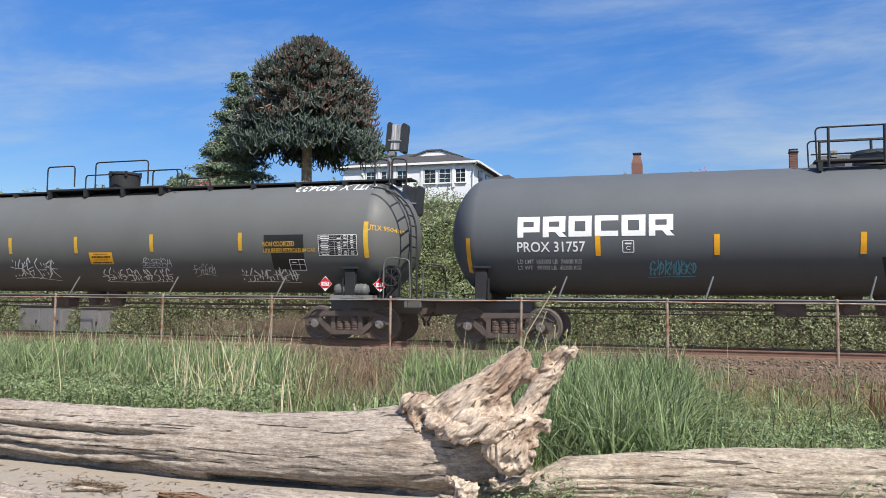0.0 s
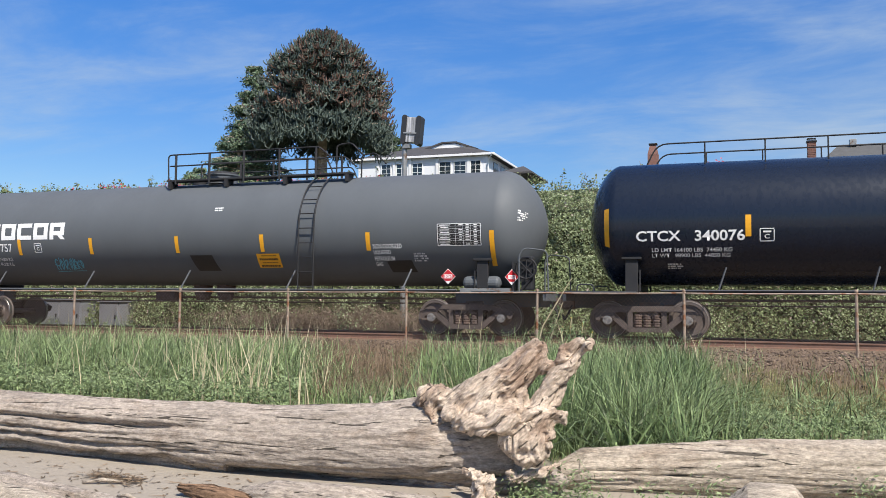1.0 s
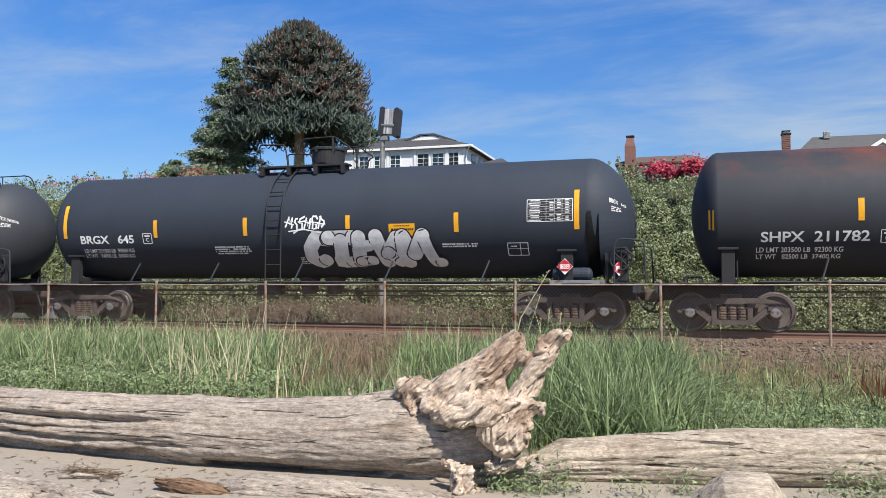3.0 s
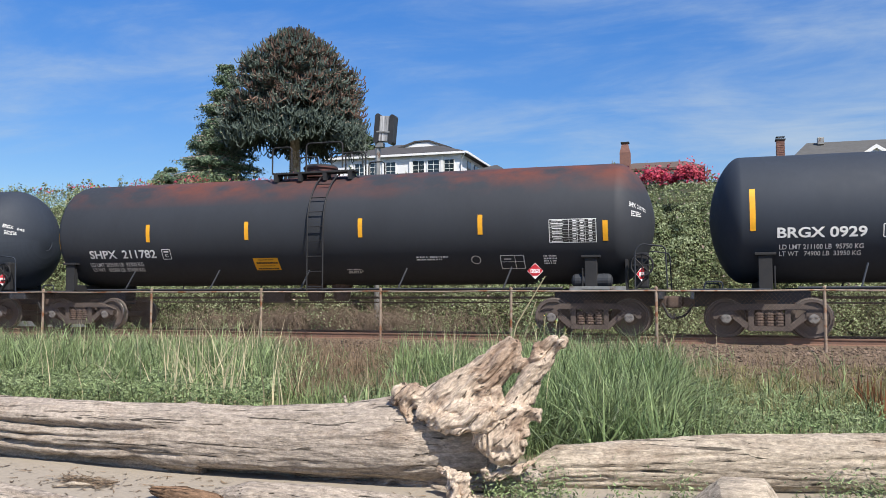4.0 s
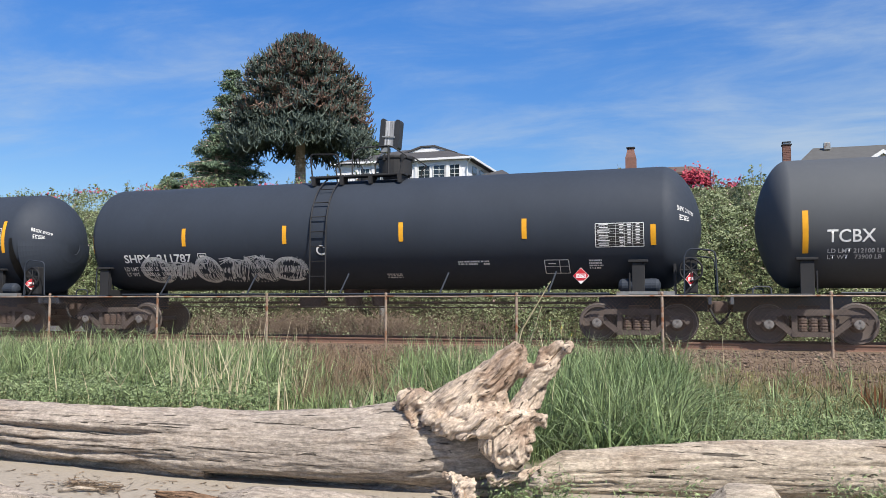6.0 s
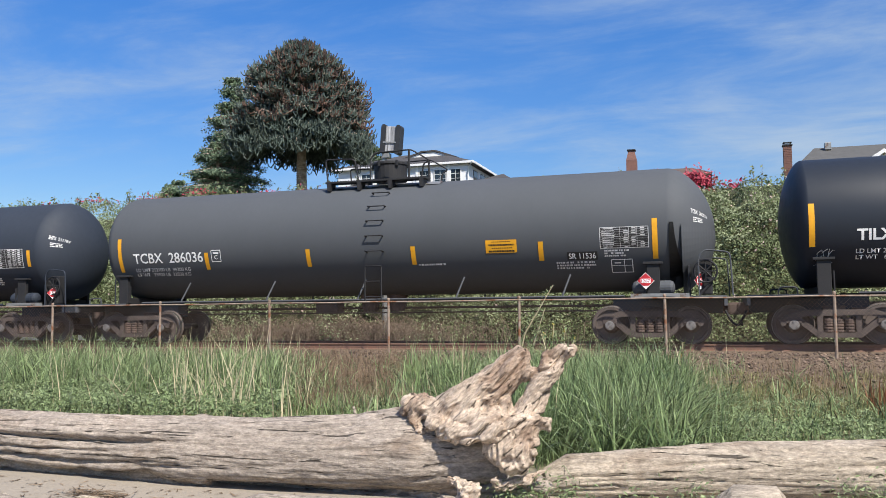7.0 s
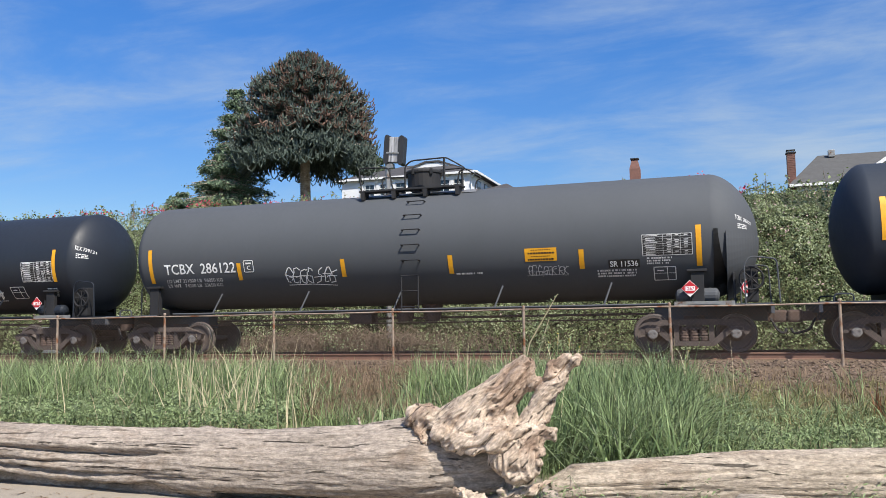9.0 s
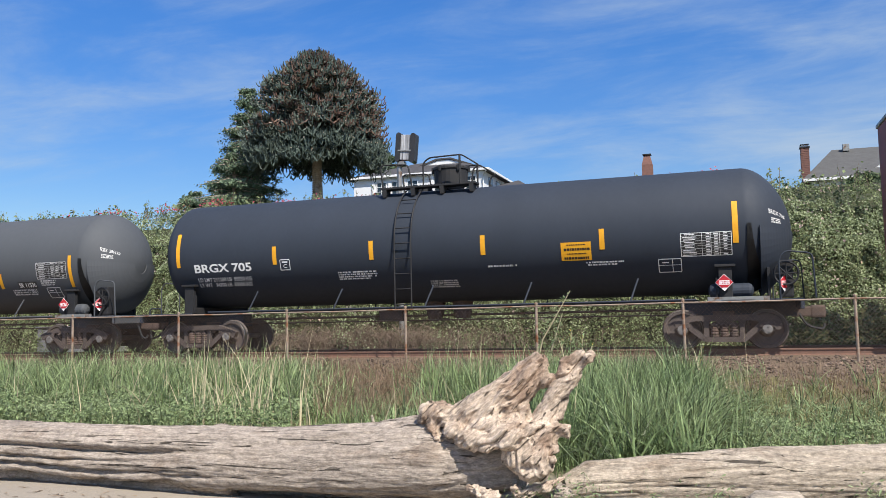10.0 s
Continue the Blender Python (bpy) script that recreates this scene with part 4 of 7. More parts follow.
    sign(-1.69, -1.36, 0.79, 0.36, M["yellow"], car, g, "yellow warning sign with black print")
    sign(3.97, -0.38, 0.81, 0.36, M["yellow"], car, g, "yellow emergency sign with black print")
    data_panel(7.31, -0.31, 1.14, 0.6, car, g)
    placard(7.33, 1.58, car, number="1267")
    head_mark(car, "TILX 729121")

    # a red boxcar follows
    bc = tagged(empty("boxcar", pose(196.72, TRACK_Y, 0)), "oxide-red steel boxcar with ribbed sides", "boxcar")
    red = mat("boxcar_red", (0.30, 0.065, 0.055), (0.24, 0.055, 0.045), 0.6, scale=1.2, c3=(0.12, 0.03, 0.022))
    bm = bmesh.new()
    box(bm, (0, 0, 3.24), (16.7, 3.0, 4.38), 0.05)
    for k in range(17):
        for s in (-1, 1):
            box(bm, (-8.2 + k * 1.025, s * 1.53, 3.2), (0.14, 0.08, 4.1))
    part("body", bm, red, bc)
    bm = box(bmesh.new(), (0, 0, 5.46), (16.76, 3.1, 0.1), 0.03)
    part("roof", bm, M["galv"], bc)
    bm = box(bmesh.new(), (0.4, -1.56, 3.1), (3.2, 0.08, 3.7), 0.02)
    part("door", bm, red, bc)
    bm = box(bmesh.new(), (0, 0, 0.95), (17.2, 0.6, 0.3), 0.03)
    part("sill", bm, M["rusty"], bc)
    for s in (-1, 1):
        truck_parts(bc, s * 6.4)
    CARS.append((bc, 196.72))


def fat_stroke(p, pts, wid, level):
    """One broad silver stroke with rounded ends and a black edge."""
    fine = []
    for (x0, h0), (x1, h1) in zip(pts, pts[1:]):
        n = max(1, int(math.hypot(x1 - x0, h1 - h0) / 0.06))
        fine += [(x0 + (x1 - x0) * k / n, h0 + (h1 - h0) * k / n) for k in range(n)]
    fine.append(pts[-1])
    for name, material, w, off in (("outline", M["black"], wid + 0.07, 0.010), ("silver_fill", M["silver"], wid, 0.0125)):
        bm = bmesh.new()
        off += 0.0045 * level
        stroke(bm, fine, w, off)
        for x, h in (fine[0], fine[-1]):
            ring = [bm.verts.new(on_tank(x + w / 2 * math.cos(a), h + w / 2 * math.sin(a), off + 0.0006)) for a in [k * math.tau / 18 for k in range(18)]]
            cen = bm.verts.new(on_tank(x, h, off + 0.0016))
            for k in range(18):
                bm.faces.new((cen, ring[k], ring[(k + 1) % 18]))
        part(name, bm, material, p)


def big_piece(car, x, h, w, hh, rng):
    """A silver fill-in piece of six fat interlocking forms with black outlines."""
    p = empty("graffiti_piece")
    p.parent = car
    forms = [
        [[(0.95, 0.36), (0.45, 0.42), (0.12, 0.1), (0.1, -0.25), (0.42, -0.42), (0.7, -0.3)]],
        [[(0.0, 0.4), (1.1, 0.4)], [(0.55, 0.3), (0.5, -0.1), (0.35, -0.4), (0.9, -0.38)]],
        [[(0.35, 0.4), (0.3, 0.0), (0.25, -0.38)], [(0.3, 0.12), (0.75, 0.16)], [(0.3, -0.36), (0.8, -0.32)]],
        [[(0.1, 0.42), (0.3, 0.0), (0.45, -0.38)], [(0.5, -0.1), (0.95, 0.4)], [(0.6, -0.05), (1.0, -0.4)]],
        [[(0.25, 0.4), (0.25, -0.05), (0.35, -0.4)], [(0.35, 0.38), (0.62, -0.1)]],
        [[(-0.3, -0.1), (0.1, 0.42)], [(0.12, 0.4), (0.3, 0.0), (0.5, -0.4), (0.75, -0.4)]],
    ]
    step = w / 6
    for i, form in enumerate(forms):
        for k, line in enumerate(form):
            fat_stroke(p, [(x - w / 2 + step * (i + u), h + v * hh * 0.86) for u, v in line], 0.32 if k > 0 and i != 1 else 0.4, i + k * 0.4)
    return p


def smear_piece(car, x, h, w, hh, rng):
    """A row of thinly hatched forms: a ring, then slanted wedges and arcs."""
    p = empty("graffiti_piece")
    p.parent = car
    step = w / 6
    for i in range(6):
        cx = x - w / 2 + step * (i + 0.5)
        bm = bmesh.new()
        rx, rh = step * (0.62 if i in (0, 5) else 0.5), hh * (0.5, 0.34, 0.5, 0.46, 0.5, 0.44)[i]
        for k in range(46):
            t = -0.97 + 1.94 * k / 45
            e = math.sqrt(1 - t * t) if i in (0, 2, 5) else 0.55 + 0.45 * abs(math.sin(2.2 * t + i))
            up, dn = h + rh * e * rng.uniform(0.85, 1.05), h - rh * e * rng.uniform(0.75, 1.05)
            lean = 0.16 * (1 if i % 2 else -0.4)
            xx = cx + rx * t
            if i == 0 and abs(t) < 0.42:
                g = rh * 0.45 * math.sqrt(1 - (t / 0.42) ** 2)
                runs = ((up, h + g), (h - g, dn))
            elif i in (2, 4) and rng.random() < 0.5:
                runs = ((up, h + rh * 0.15), (h - rh * 0.2, dn))
            else:
                runs = ((up, dn),)
            for a, b in runs:
                stroke(bm, [(xx + lean * (a - h) / rh, a), (xx + rng.uniform(-0.05, 0.05), (a + b) / 2), (xx + lean * (b - h) / rh + rng.uniform(-0.06, 0.06), b)], rng.uniform(0.006, 0.024), 0.007 + 0.00008 * k)
        if i in (0, 2, 5):
            for q in range(3):
                stroke(bm, [(cx + rx * math.cos(a) * (1 - 0.07 * q), h + rh * math.sin(a) * (1 - 0.07 * q)) for a in [j * math.tau / 30 for j in range(27)]], 0.028, 0.012)
        else:
            for q in range(3):
                stroke(bm, [(cx - rx, h + rh * (0.5 + 0.2 * q)), (cx - rx * 0.2, h + rh * (0.9 + 0.05 * q)), (cx + rx, h + rh * (0.75 - 0.25 * q))], 0.026, 0.012)
                stroke(bm, [(cx - rx * 0.7 + 0.1 * q, h + rh * 0.7), (cx - rx * 0.5 + 0.1 * q, h - rh)], 0.026, 0.0125)
        part("hatched_shape", bm, M["white_worn"], p)
    return p


build_train()


# ---- ground, track and fence ----
PROFILE = [(-400, -2.2), (-30, -1.6), (-4, -0.95), (4, -0.82), (7.2, -0.76), (8.3, -0.70), (9.5, -0.62), (11, -0.53), (13, -0.40), (15, -0.26), (17.0, -0.12), (18.5, -0.12), (20.0, -0.16), (23.6, -0.16), (25.2, -0.35), (26.3, -0.3), (27.6, 1.2), (29.2, 4.1), (31, 4.6), (40, 6.2), (60, 8.6), (90, 9.5), (400, 12), (3000, 14)]


def ground_z(x, y):
    for (y0, z0), (y1, z1) in zip(PROFILE, PROFILE[1:]):
        if y <= y1:
            t = (y - y0) / (y1 - y0)
            t = t * t * (3 - 2 * t) if 24 < y0 < 32 else t
            return z0 + t * (z1 - z0) + 0.05 * noise.noise((x * 0.5, y * 0.5, 0)) * (1 if y < 17 or y > 25 else 0.3)
    return PROFILE[-1][1]


def ground_material():
    m = bpy.data.materials.new("ground")
    m.use_nodes = True
    n, l = m.node_tree.nodes, m.node_tree.links
    b = n["Principled BSDF"]
    b.inputs["Roughness"].default_value = 0.95
    b.inputs["Specular IOR Level"].default_value = 0.2
    geo = n.new("ShaderNodeNewGeometry")
    sep = n.new("ShaderNodeSeparateXYZ")
    l.new(geo.outputs["Position"], sep.inputs[0])
    big = n.new("ShaderNodeTexNoise"); big.inputs["Scale"].default_value = 0.6; big.inputs["Detail"].default_value = 6
    fine = n.new("ShaderNodeTexNoise"); fine.inputs["Scale"].default_value = 28; fine.inputs["Detail"].default_value = 8
    l.new(geo.outputs["Position"], big.inputs[0]); l.new(geo.outputs["Position"], fine.inputs[0])
    wob = n.new("ShaderNodeMath"); wob.operation = "MULTIPLY_ADD"; wob.inputs[1].default_value = 2.6
    l.new(big.outputs[0], wob.inputs[0]); l.new(sep.outputs[1], wob.inputs[2])

    def two(a, b2, fac):
        x = n.new("ShaderNodeMix"); x.data_type = "RGBA"
        for s, v in ((6, a), (7, b2)):
            if isinstance(v, tuple):
                x.inputs[s].default_value = (*v, 1)
            else:
                l.new(v, x.inputs[s])
        l.new(fac, x.inputs[0])
        return x.outputs[2]

    def step(a, b2):
        r = n.new("ShaderNodeMapRange"); r.inputs[1].default_value, r.inputs[2].default_value = a, b2
        l.new(wob.outputs[0], r.inputs[0])
        return r.outputs[0]
    sand = two((0.36, 0.31, 0.25), (0.27, 0.235, 0.19), fine.outputs[0])
    soil = two((0.2, 0.155, 0.10), (0.15, 0.16, 0.07), big.outputs[0])
    ballast = two((0.20, 0.145, 0.098), (0.12, 0.086, 0.06), fine.outputs[0])
    hill = two((0.05, 0.06, 0.025), (0.07, 0.06, 0.035), big.outputs[0])
    c = two(sand, soil, step(9.3, 10.3))
    c = two(c, ballast, step(13.6, 15.2))
    c = two(c, hill, step(26.6, 27.4))
    l.new(c, b.inputs["Base Color"])
    bp = n.new("ShaderNodeBump"); bp.inputs["Strength"].default_value = 0.5; bp.inputs["Distance"].default_value = 0.03
    l.new(fine.outputs[0], bp.inputs["Height"]); l.new(bp.outputs[0], b.inputs["Normal"])
    return m


def build_ground():
    xs = [-3000, -800, -300, -120] + [-70 + i * 0.8 for i in range(55)] + [-26 + i * 0.35 for i in range(110)] + [12.5 + i * 1.5 for i in range(20)] + [60, 120, 300, 800, 3000]
    ys = [-3000, -400, -100, -30, -12, -6, -2] + [0 + i * 0.3 for i in range(104)] + [31.5 + i * 1.5 for i in range(25)] + [75, 90, 150, 400, 1200, 3000]
    verts = [(x, y, ground_z(x, max(-400, y))) for y in ys for x in xs]
    w = len(xs)
    faces = [(j * w + i, j * w + i + 1, (j + 1) * w + i + 1, (j + 1) * w + i) for j in range(len(ys) - 1) for i in range(w - 1)]
    g = from_arrays("ground", verts, faces, ground_material(), smooth=True)
    tagged(g, "sandy beach rising to a grassy railway bank", "ground", kind="structure")


build_ground()
ROCK = mat("rock", (0.21, 0.15, 0.108), (0.105, 0.072, 0.052), 0.9, scale=6, per=0.6, bump=0.3)
RAIL = mat("rail", (0.2, 0.105, 0.072), (0.14, 0.08, 0.058), 0.75, scale=4, bump=0.3)
TIE = mat("tie", (0.06, 0.048, 0.04), (0.035, 0.03, 0.027), 0.9, stretch=(6, 1, 6), bump=0.4)


def build_track():
    tr = tagged(empty("track", pose(0, TRACK_Y, 0)), "rusty rails on timber ties in brown ballast", "railway track", kind="structure")
    sec = [(-0.07, -0.17), (0.07, -0.17), (0.07, -0.155), (0.012, -0.13), (0.012, -0.045), (0.036, -0.035), (0.036, -0.006), (0.028, 0), (-0.028, 0), (-0.036, -0.006), (-0.036, -0.035), (-0.012, -0.045), (-0.012, -0.13), (-0.07, -0.155)]
    for s in (-0.752, 0.752):
        bm = bmesh.new()
        a = [bm.verts.new((-120, s + y, z)) for y, z in sec]
        b = [bm.verts.new((80, s + y, z)) for y, z in sec]
        for i in range(len(sec)):
            j = (i + 1) % len(sec)
            bm.faces.new((a[i], a[j], b[j], b[i]))
        part("rail", bm, RAIL, tr)
    bm = box(bmesh.new(), (0, 0, 0), (0.23, 2.6, 0.18), 0.015)
    me = bpy.data.meshes.new("tie")
    bm.to_mesh(me); bm.free(); me.materials.append(TIE)
    for i in range(110):
        t = new("tie", me)
        t.parent = tr
        t.matrix_basis = pose(-44 + i * 0.55, random.uniform(-0.03, 0.03), -0.262)


def rock_field():
    rng = np.random.default_rng(4)
    ico_bm = bmesh.new()
    bmesh.ops.create_icosphere(ico_bm, subdivisions=1, radius=1)
    base = np.array([v.co[:] for v in ico_bm.verts])
    fb = [tuple(v.index for v in f.verts) for f in ico_bm.faces]
    ico_bm.free()
    verts, faces = [], []
    k = 0
    for i in range(15000):
        x = rng.uniform(-24, 6.5)
        y = rng.uniform(13.2, 20.4) if i % 3 else rng.uniform(14.5, 18)
        s = 0.014 + 0.036 * rng.random() ** 2.2
        p = base * rng.uniform(0.6, 1.2, (12, 1)) * s * np.array([1, 1, 0.7])
        a = rng.uniform(0, 6.28)
        c, sn = math.cos(a), math.sin(a)
        p = p @ np.array([[c, -sn, 0], [sn, c, 0], [0, 0, 1]]) + np.array([x, y, ground_z(x, y) + s * 0.3])
        verts.extend(map(tuple, p))
        faces.extend(tuple(q + k for q in f) for f in fb)
        k += 12
    ob = from_arrays("ballast", verts, faces, ROCK)
    tagged(ob, "loose brown crushed-stone ballast beside the rails", "gravel", kind="stuff")


build_track()
rock_field()
POST = mat("post", (0.36, 0.29, 0.23), (0.24, 0.175, 0.13), 0.75, 0.2, scale=9, bump=0.3, c3=(0.22, 0.09, 0.04), c3_at=0.5)
WIRE = mat("wire", (0.2, 0.15, 0.125), (0.14, 0.10, 0.08), 0.7, 0.3, scale=9, bump=0.1)
FENCE_Y = 17.52
POSTS = [-28.4, -25.35, -22.3, -19.3, -16.16, -12.9, -9.86, -6.86, -3.87, -0.84, 2.30, 5.35, 8.4]


def build_fence():
    fe = tagged(empty("fence", pose(0, FENCE_Y, 0)), "rusty chain-link fence with thin steel posts", "fence")
    for i, x in enumerate(POSTS):
        bm = tube(bmesh.new(), [(x, 0, -0.25), (x + 0.008 * (i % 3 - 1), 0, 1.12)], 0.03, 8)
        revolve(bm, [(1.12, 0.036), (1.15, 0.034), (1.17, 0.015)], "z", 8, (x + 0.008 * (i % 3 - 1), 0, 0))
        part("post", bm, POST, fe)
    bm = bmesh.new()
    tube(bm, [(-28.4 + k * 0.61, -0.01, 1.085 - 0.012 * abs(math.sin(k * 0.63))) for k in range(61)], 0.021, 6)
    part("top_rail", bm, POST, fe)
    verts, faces = [], []
    z0, z1 = -0.1, 1.07
    step = 0.085
    k = 0
    for d in (-1, 1):
        x = -29.5
        while x < 9.5:
            xa, xb = x, x + d * (z1 - z0)
            r = 0.0022
            for px, pz in ((xa, z0), (xb, z1)):
                verts += [(px - r, -0.004 * d, pz), (px + r, -0.004 * d, pz), (px, -0.004 * d + 2 * r, pz)]
            faces += [(k, k + 1, k + 4, k + 3), (k + 1, k + 2, k + 5, k + 4), (k + 2, k, k + 3, k + 5)]
            k += 6
            x += step
    tagged(from_arrays("chain_link", verts, faces, WIRE, fe), "woven rusty wire", kind="stuff")


build_fence()

# ---- grass ----
GRASS = leaf_mat("grass", (0.165, 0.23, 0.092), (0.255, 0.305, 0.155), 0.45, 0.8, 0.24, 0.7, c3=(0.36, 0.35, 0.19), c3_at=0.58)
GRASS_DARK = leaf_mat("grass_dark", (0.155, 0.22, 0.092), (0.25, 0.305, 0.155), 0.4, 0.78, 0.24, 0.7)
DRY = leaf_mat("dry_grass", (0.25, 0.18, 0.115), (0.17, 0.12, 0.08), 0.7, 0.5, 0.12)
STALK = leaf_mat("stalk", (0.6, 0.52, 0.35), (0.5, 0.42, 0.27), 0.6, 0.25, 0.1)
BANK = leaf_mat("bank_grass", (0.27, 0.27, 0.11), (0.33, 0.29, 0.15), 0.6, 0.5, 0.3, 0.9, c3=(0.25, 0.16, 0.09), c3_at=0.55)
DOCK = leaf_mat("dock_leaf", (0.26, 0.11, 0.05), (0.2, 0.09, 0.045), 0.6, 0.3, 0.2)
WEED = leaf_mat("weed", (0.18, 0.25, 0.12), (0.23, 0.30, 0.16), 0.6, 0.3, 0.2)


def blades(name, spots, hgt, width, material, label, lean=0.35, seed=1, segs=3, spread=0.05):
    """Curved, tapered blades; spots are (x, y) roots with a height factor."""
    rng = np.random.default_rng(seed)
    n = len(spots)
    verts = np.zeros((n, segs * 2 + 1, 3))
    a = rng.uniform(0, math.tau, n)
    bend = lean * (0.08 + 0.92 * rng.random(n) ** 1.6) * (1 + (rng.random(n) < 0.12) * 0.8)
    hh = hgt * rng.uniform(0.55, 1.12, n) * np.array([s[2] for s in spots])
    root = np.array([(s[0], s[1], ground_z(s[0], s[1]) - 0.02) for s in spots]) + np.c_[rng.normal(0, spread, (n, 2)), np.zeros(n)]
    dx, dy = np.cos(a), np.sin(a)
    face = rng.uniform(0, math.tau, n)
    wx, wy = np.cos(face), np.sin(face)
    wvar = width * rng.uniform(0.6, 1.5, n)
    for k in range(segs + 1):
        t = k / segs
        cx = root[:, 0] + dx * bend * hh * t ** 2
        cy = root[:, 1] + dy * bend * hh * t ** 2
        cz = root[:, 2] + hh * (t - 0.42 * bend * t ** 2.2)
        w = wvar * (1 - t ** 1.5)
        if k < segs:
            verts[:, 2 * k] = np.c_[cx - wx * w / 2, cy - wy * w / 2, cz]
            verts[:, 2 * k + 1] = np.c_[cx + wx * w / 2, cy + wy * w / 2, cz]
        else:
            verts[:, 2 * k] = np.c_[cx, cy, cz]
    m = segs * 2 + 1
    base = [(2 * k, 2 * k + 1, 2 * k + 3, 2 * k + 2) for k in range(segs - 1)] + [(2 * segs - 2, 2 * segs - 1, 2 * segs)]
    faces = [tuple(q + i * m for q in f) for i in range(n) for f in base]
    ob = from_arrays(name, [tuple(v) for v in verts.reshape(-1, 3)], faces, material)
    tagged(ob, label, "grass", kind="stuff")
    return ob


def clumps(rng, n, per, x0, x1, y0, y1, keep, rad=0.16):
    out = []
    for _ in range(n):
        x, y = rng.uniform(x0, x1), rng.uniform(y0, y1)
        k = keep(x, y)
        if rng.random() > k:
            continue
        f = rng.uniform(0.62, 1.16) * (0.55 + 0.45 * k)
        for _ in range(per):
            a, r = rng.uniform(0, 6.28), rad * math.sqrt(rng.random())
            out.append((x + r * math.cos(a), y + r * math.sin(a), f))
    return out


def sight(x, y):
    """Bearing of a place from the beach, 0 straight over the log's middle."""
    return math.degrees(math.atan2(x, y)) + 17.9


def left_grass(x, y):
    b = sight(x, y)
    if b < -10.5:
        return 1.0
    if b < -8.5:
        return 0.55
    if b < -2.0:
        return 0.07 if y > 10.8 else 0.35
    if b < 4:
        return 0.75 if y > 10 else 0.5
    if b < 16.5:
        return 1.0
    if b < 19.0:
        return 0.4
    return 0.10


def build_grass():
    rng = random.Random(8)
    tall = clumps(rng, 3700, 15, -18.5, 2.2, 9.0, 15.6, lambda x, y: left_grass(x, y) * (0.1 if sight(x, y) < -8 and y < 10.75 + 0.7 * noise.noise((x * 0.9, 3, 1)) else 1.0 if y < 13.5 else 0.6))
    blades("tall_grass", tall, 0.95, 0.0165, GRASS, "tall green beach grass in dense tufts", 1.9, 1, 4)
    tall2 = clumps(rng, 1500, 15, -5, 2.0, 8.6, 13.0, lambda x, y: 1.0 if 4.0 < sight(x, y) < 16.5 else 0.04)
    blades("tall_grass", tall2, 0.98, 0.019, GRASS_DARK, "tall blue-green dune grass in broad tufts", 1.9, 2, 4)
    low = clumps(rng, 2600, 12, -16, 5.5, 8.2, 12.6, lambda x, y: 0.75, 0.2)
    blades("short_grass", low, 0.3, 0.012, GRASS, "short green grass along the beach edge", 0.7, 3)
    dry = clumps(rng, 3300, 12, -18, 5, 11.0, 16.6, lambda x, y: 1.0 if -10 < sight(x, y) < -1 else (0.3 if sight(x, y) > 15 else 0.22), 0.25)
    blades("dry_grass", dry, 0.46, 0.009, DRY, "dry brown grass and weeds on the bank", 1.5, 4)
    st = [(rng.uniform(-16, 1.5), rng.uniform(9.2, 14.5), rng.uniform(0.8, 1.25)) for _ in range(420)]
    st = [s for s in st if left_grass(s[0], s[1]) > 0.3]
    for _ in range(90):
        b = rng.gauss(-15.3, 2.2)
        y = rng.uniform(9.6, 11.5)
        st.append((y * math.tan(radians(b - 17.9)), y, rng.uniform(1.2, 1.55)))
    blades("grass_stalk", st, 1.0, 0.0135, STALK, "dry straw-coloured grass stalks", 0.45, 5, spread=0.02)
    bank = clumps(rng, 1500, 14, -1.5, 6.5, 11.2, 15.0, lambda x, y: (0.95 if y < 13.6 else 0.45) if sight(x, y) > 15 else 0.1, 0.26)
    blades("bank_grass", bank, 0.27, 0.009, BANK, "short yellowing grass between weeds and ballast", 0.9, 12)
    dock = clumps(rng, 70, 14, 2.0, 4.2, 10.2, 12.0, lambda x, y: 0.9 if sight(x, y) > 24 else 0.1, 0.12)
    blades("dock", dock, 0.5, 0.03, DOCK, "rust-brown dock weeds on the bank", 0.5, 10)


build_grass()


def stem_plant(name, x, y, h, lean, label, leaf, n_leaf, size, bloom=None, seed=1):
    """A single tall weed: a thin stem with leaves and, where it flowers, a spike of petals."""
    rng = random.Random(seed)
    z = ground_z(x, y) - 0.02
    pl = tagged(empty(name, pose(x, y, z)), label, "weed")
    top = Vector((lean, 0, h))
    part("stem", tube(bmesh.new(), [(0, 0, 0), (lean * 0.3, 0, h * 0.5), top], [0.014, 0.012, 0.007], 6), STALK, pl)
    for nm, mt, k0, k1, num, sz in (("leaves", leaf, 0.15, 1.0, n_leaf, size), ("petals", bloom, 0.62, 1.0, 34, 0.022)):
        if mt is None:
            continue
        vs, fs = [], []
        for i in range(num):
            t = rng.uniform(k0, k1)
            c = Vector((lean * t * t, 0, h * t))
            a = rng.uniform(0, math.tau)
            d = Vector((math.cos(a), math.sin(a), rng.uniform(0.1, 0.8))).normalized()
            s = d.cross(Vector((0, 0, 1))).normalized()
            w = sz * rng.uniform(0.6, 1.2)
            k = len(vs)
            vs += [tuple(c), tuple(c + d * w + s * w * 0.35), tuple(c + d * w * 2), tuple(c + d * w - s * w * 0.35)]
            fs.append((k, k + 1, k + 2, k + 3))
        o = from_arrays(nm, vs, fs, mt, pl)
        tagged(o, kind="stuff")


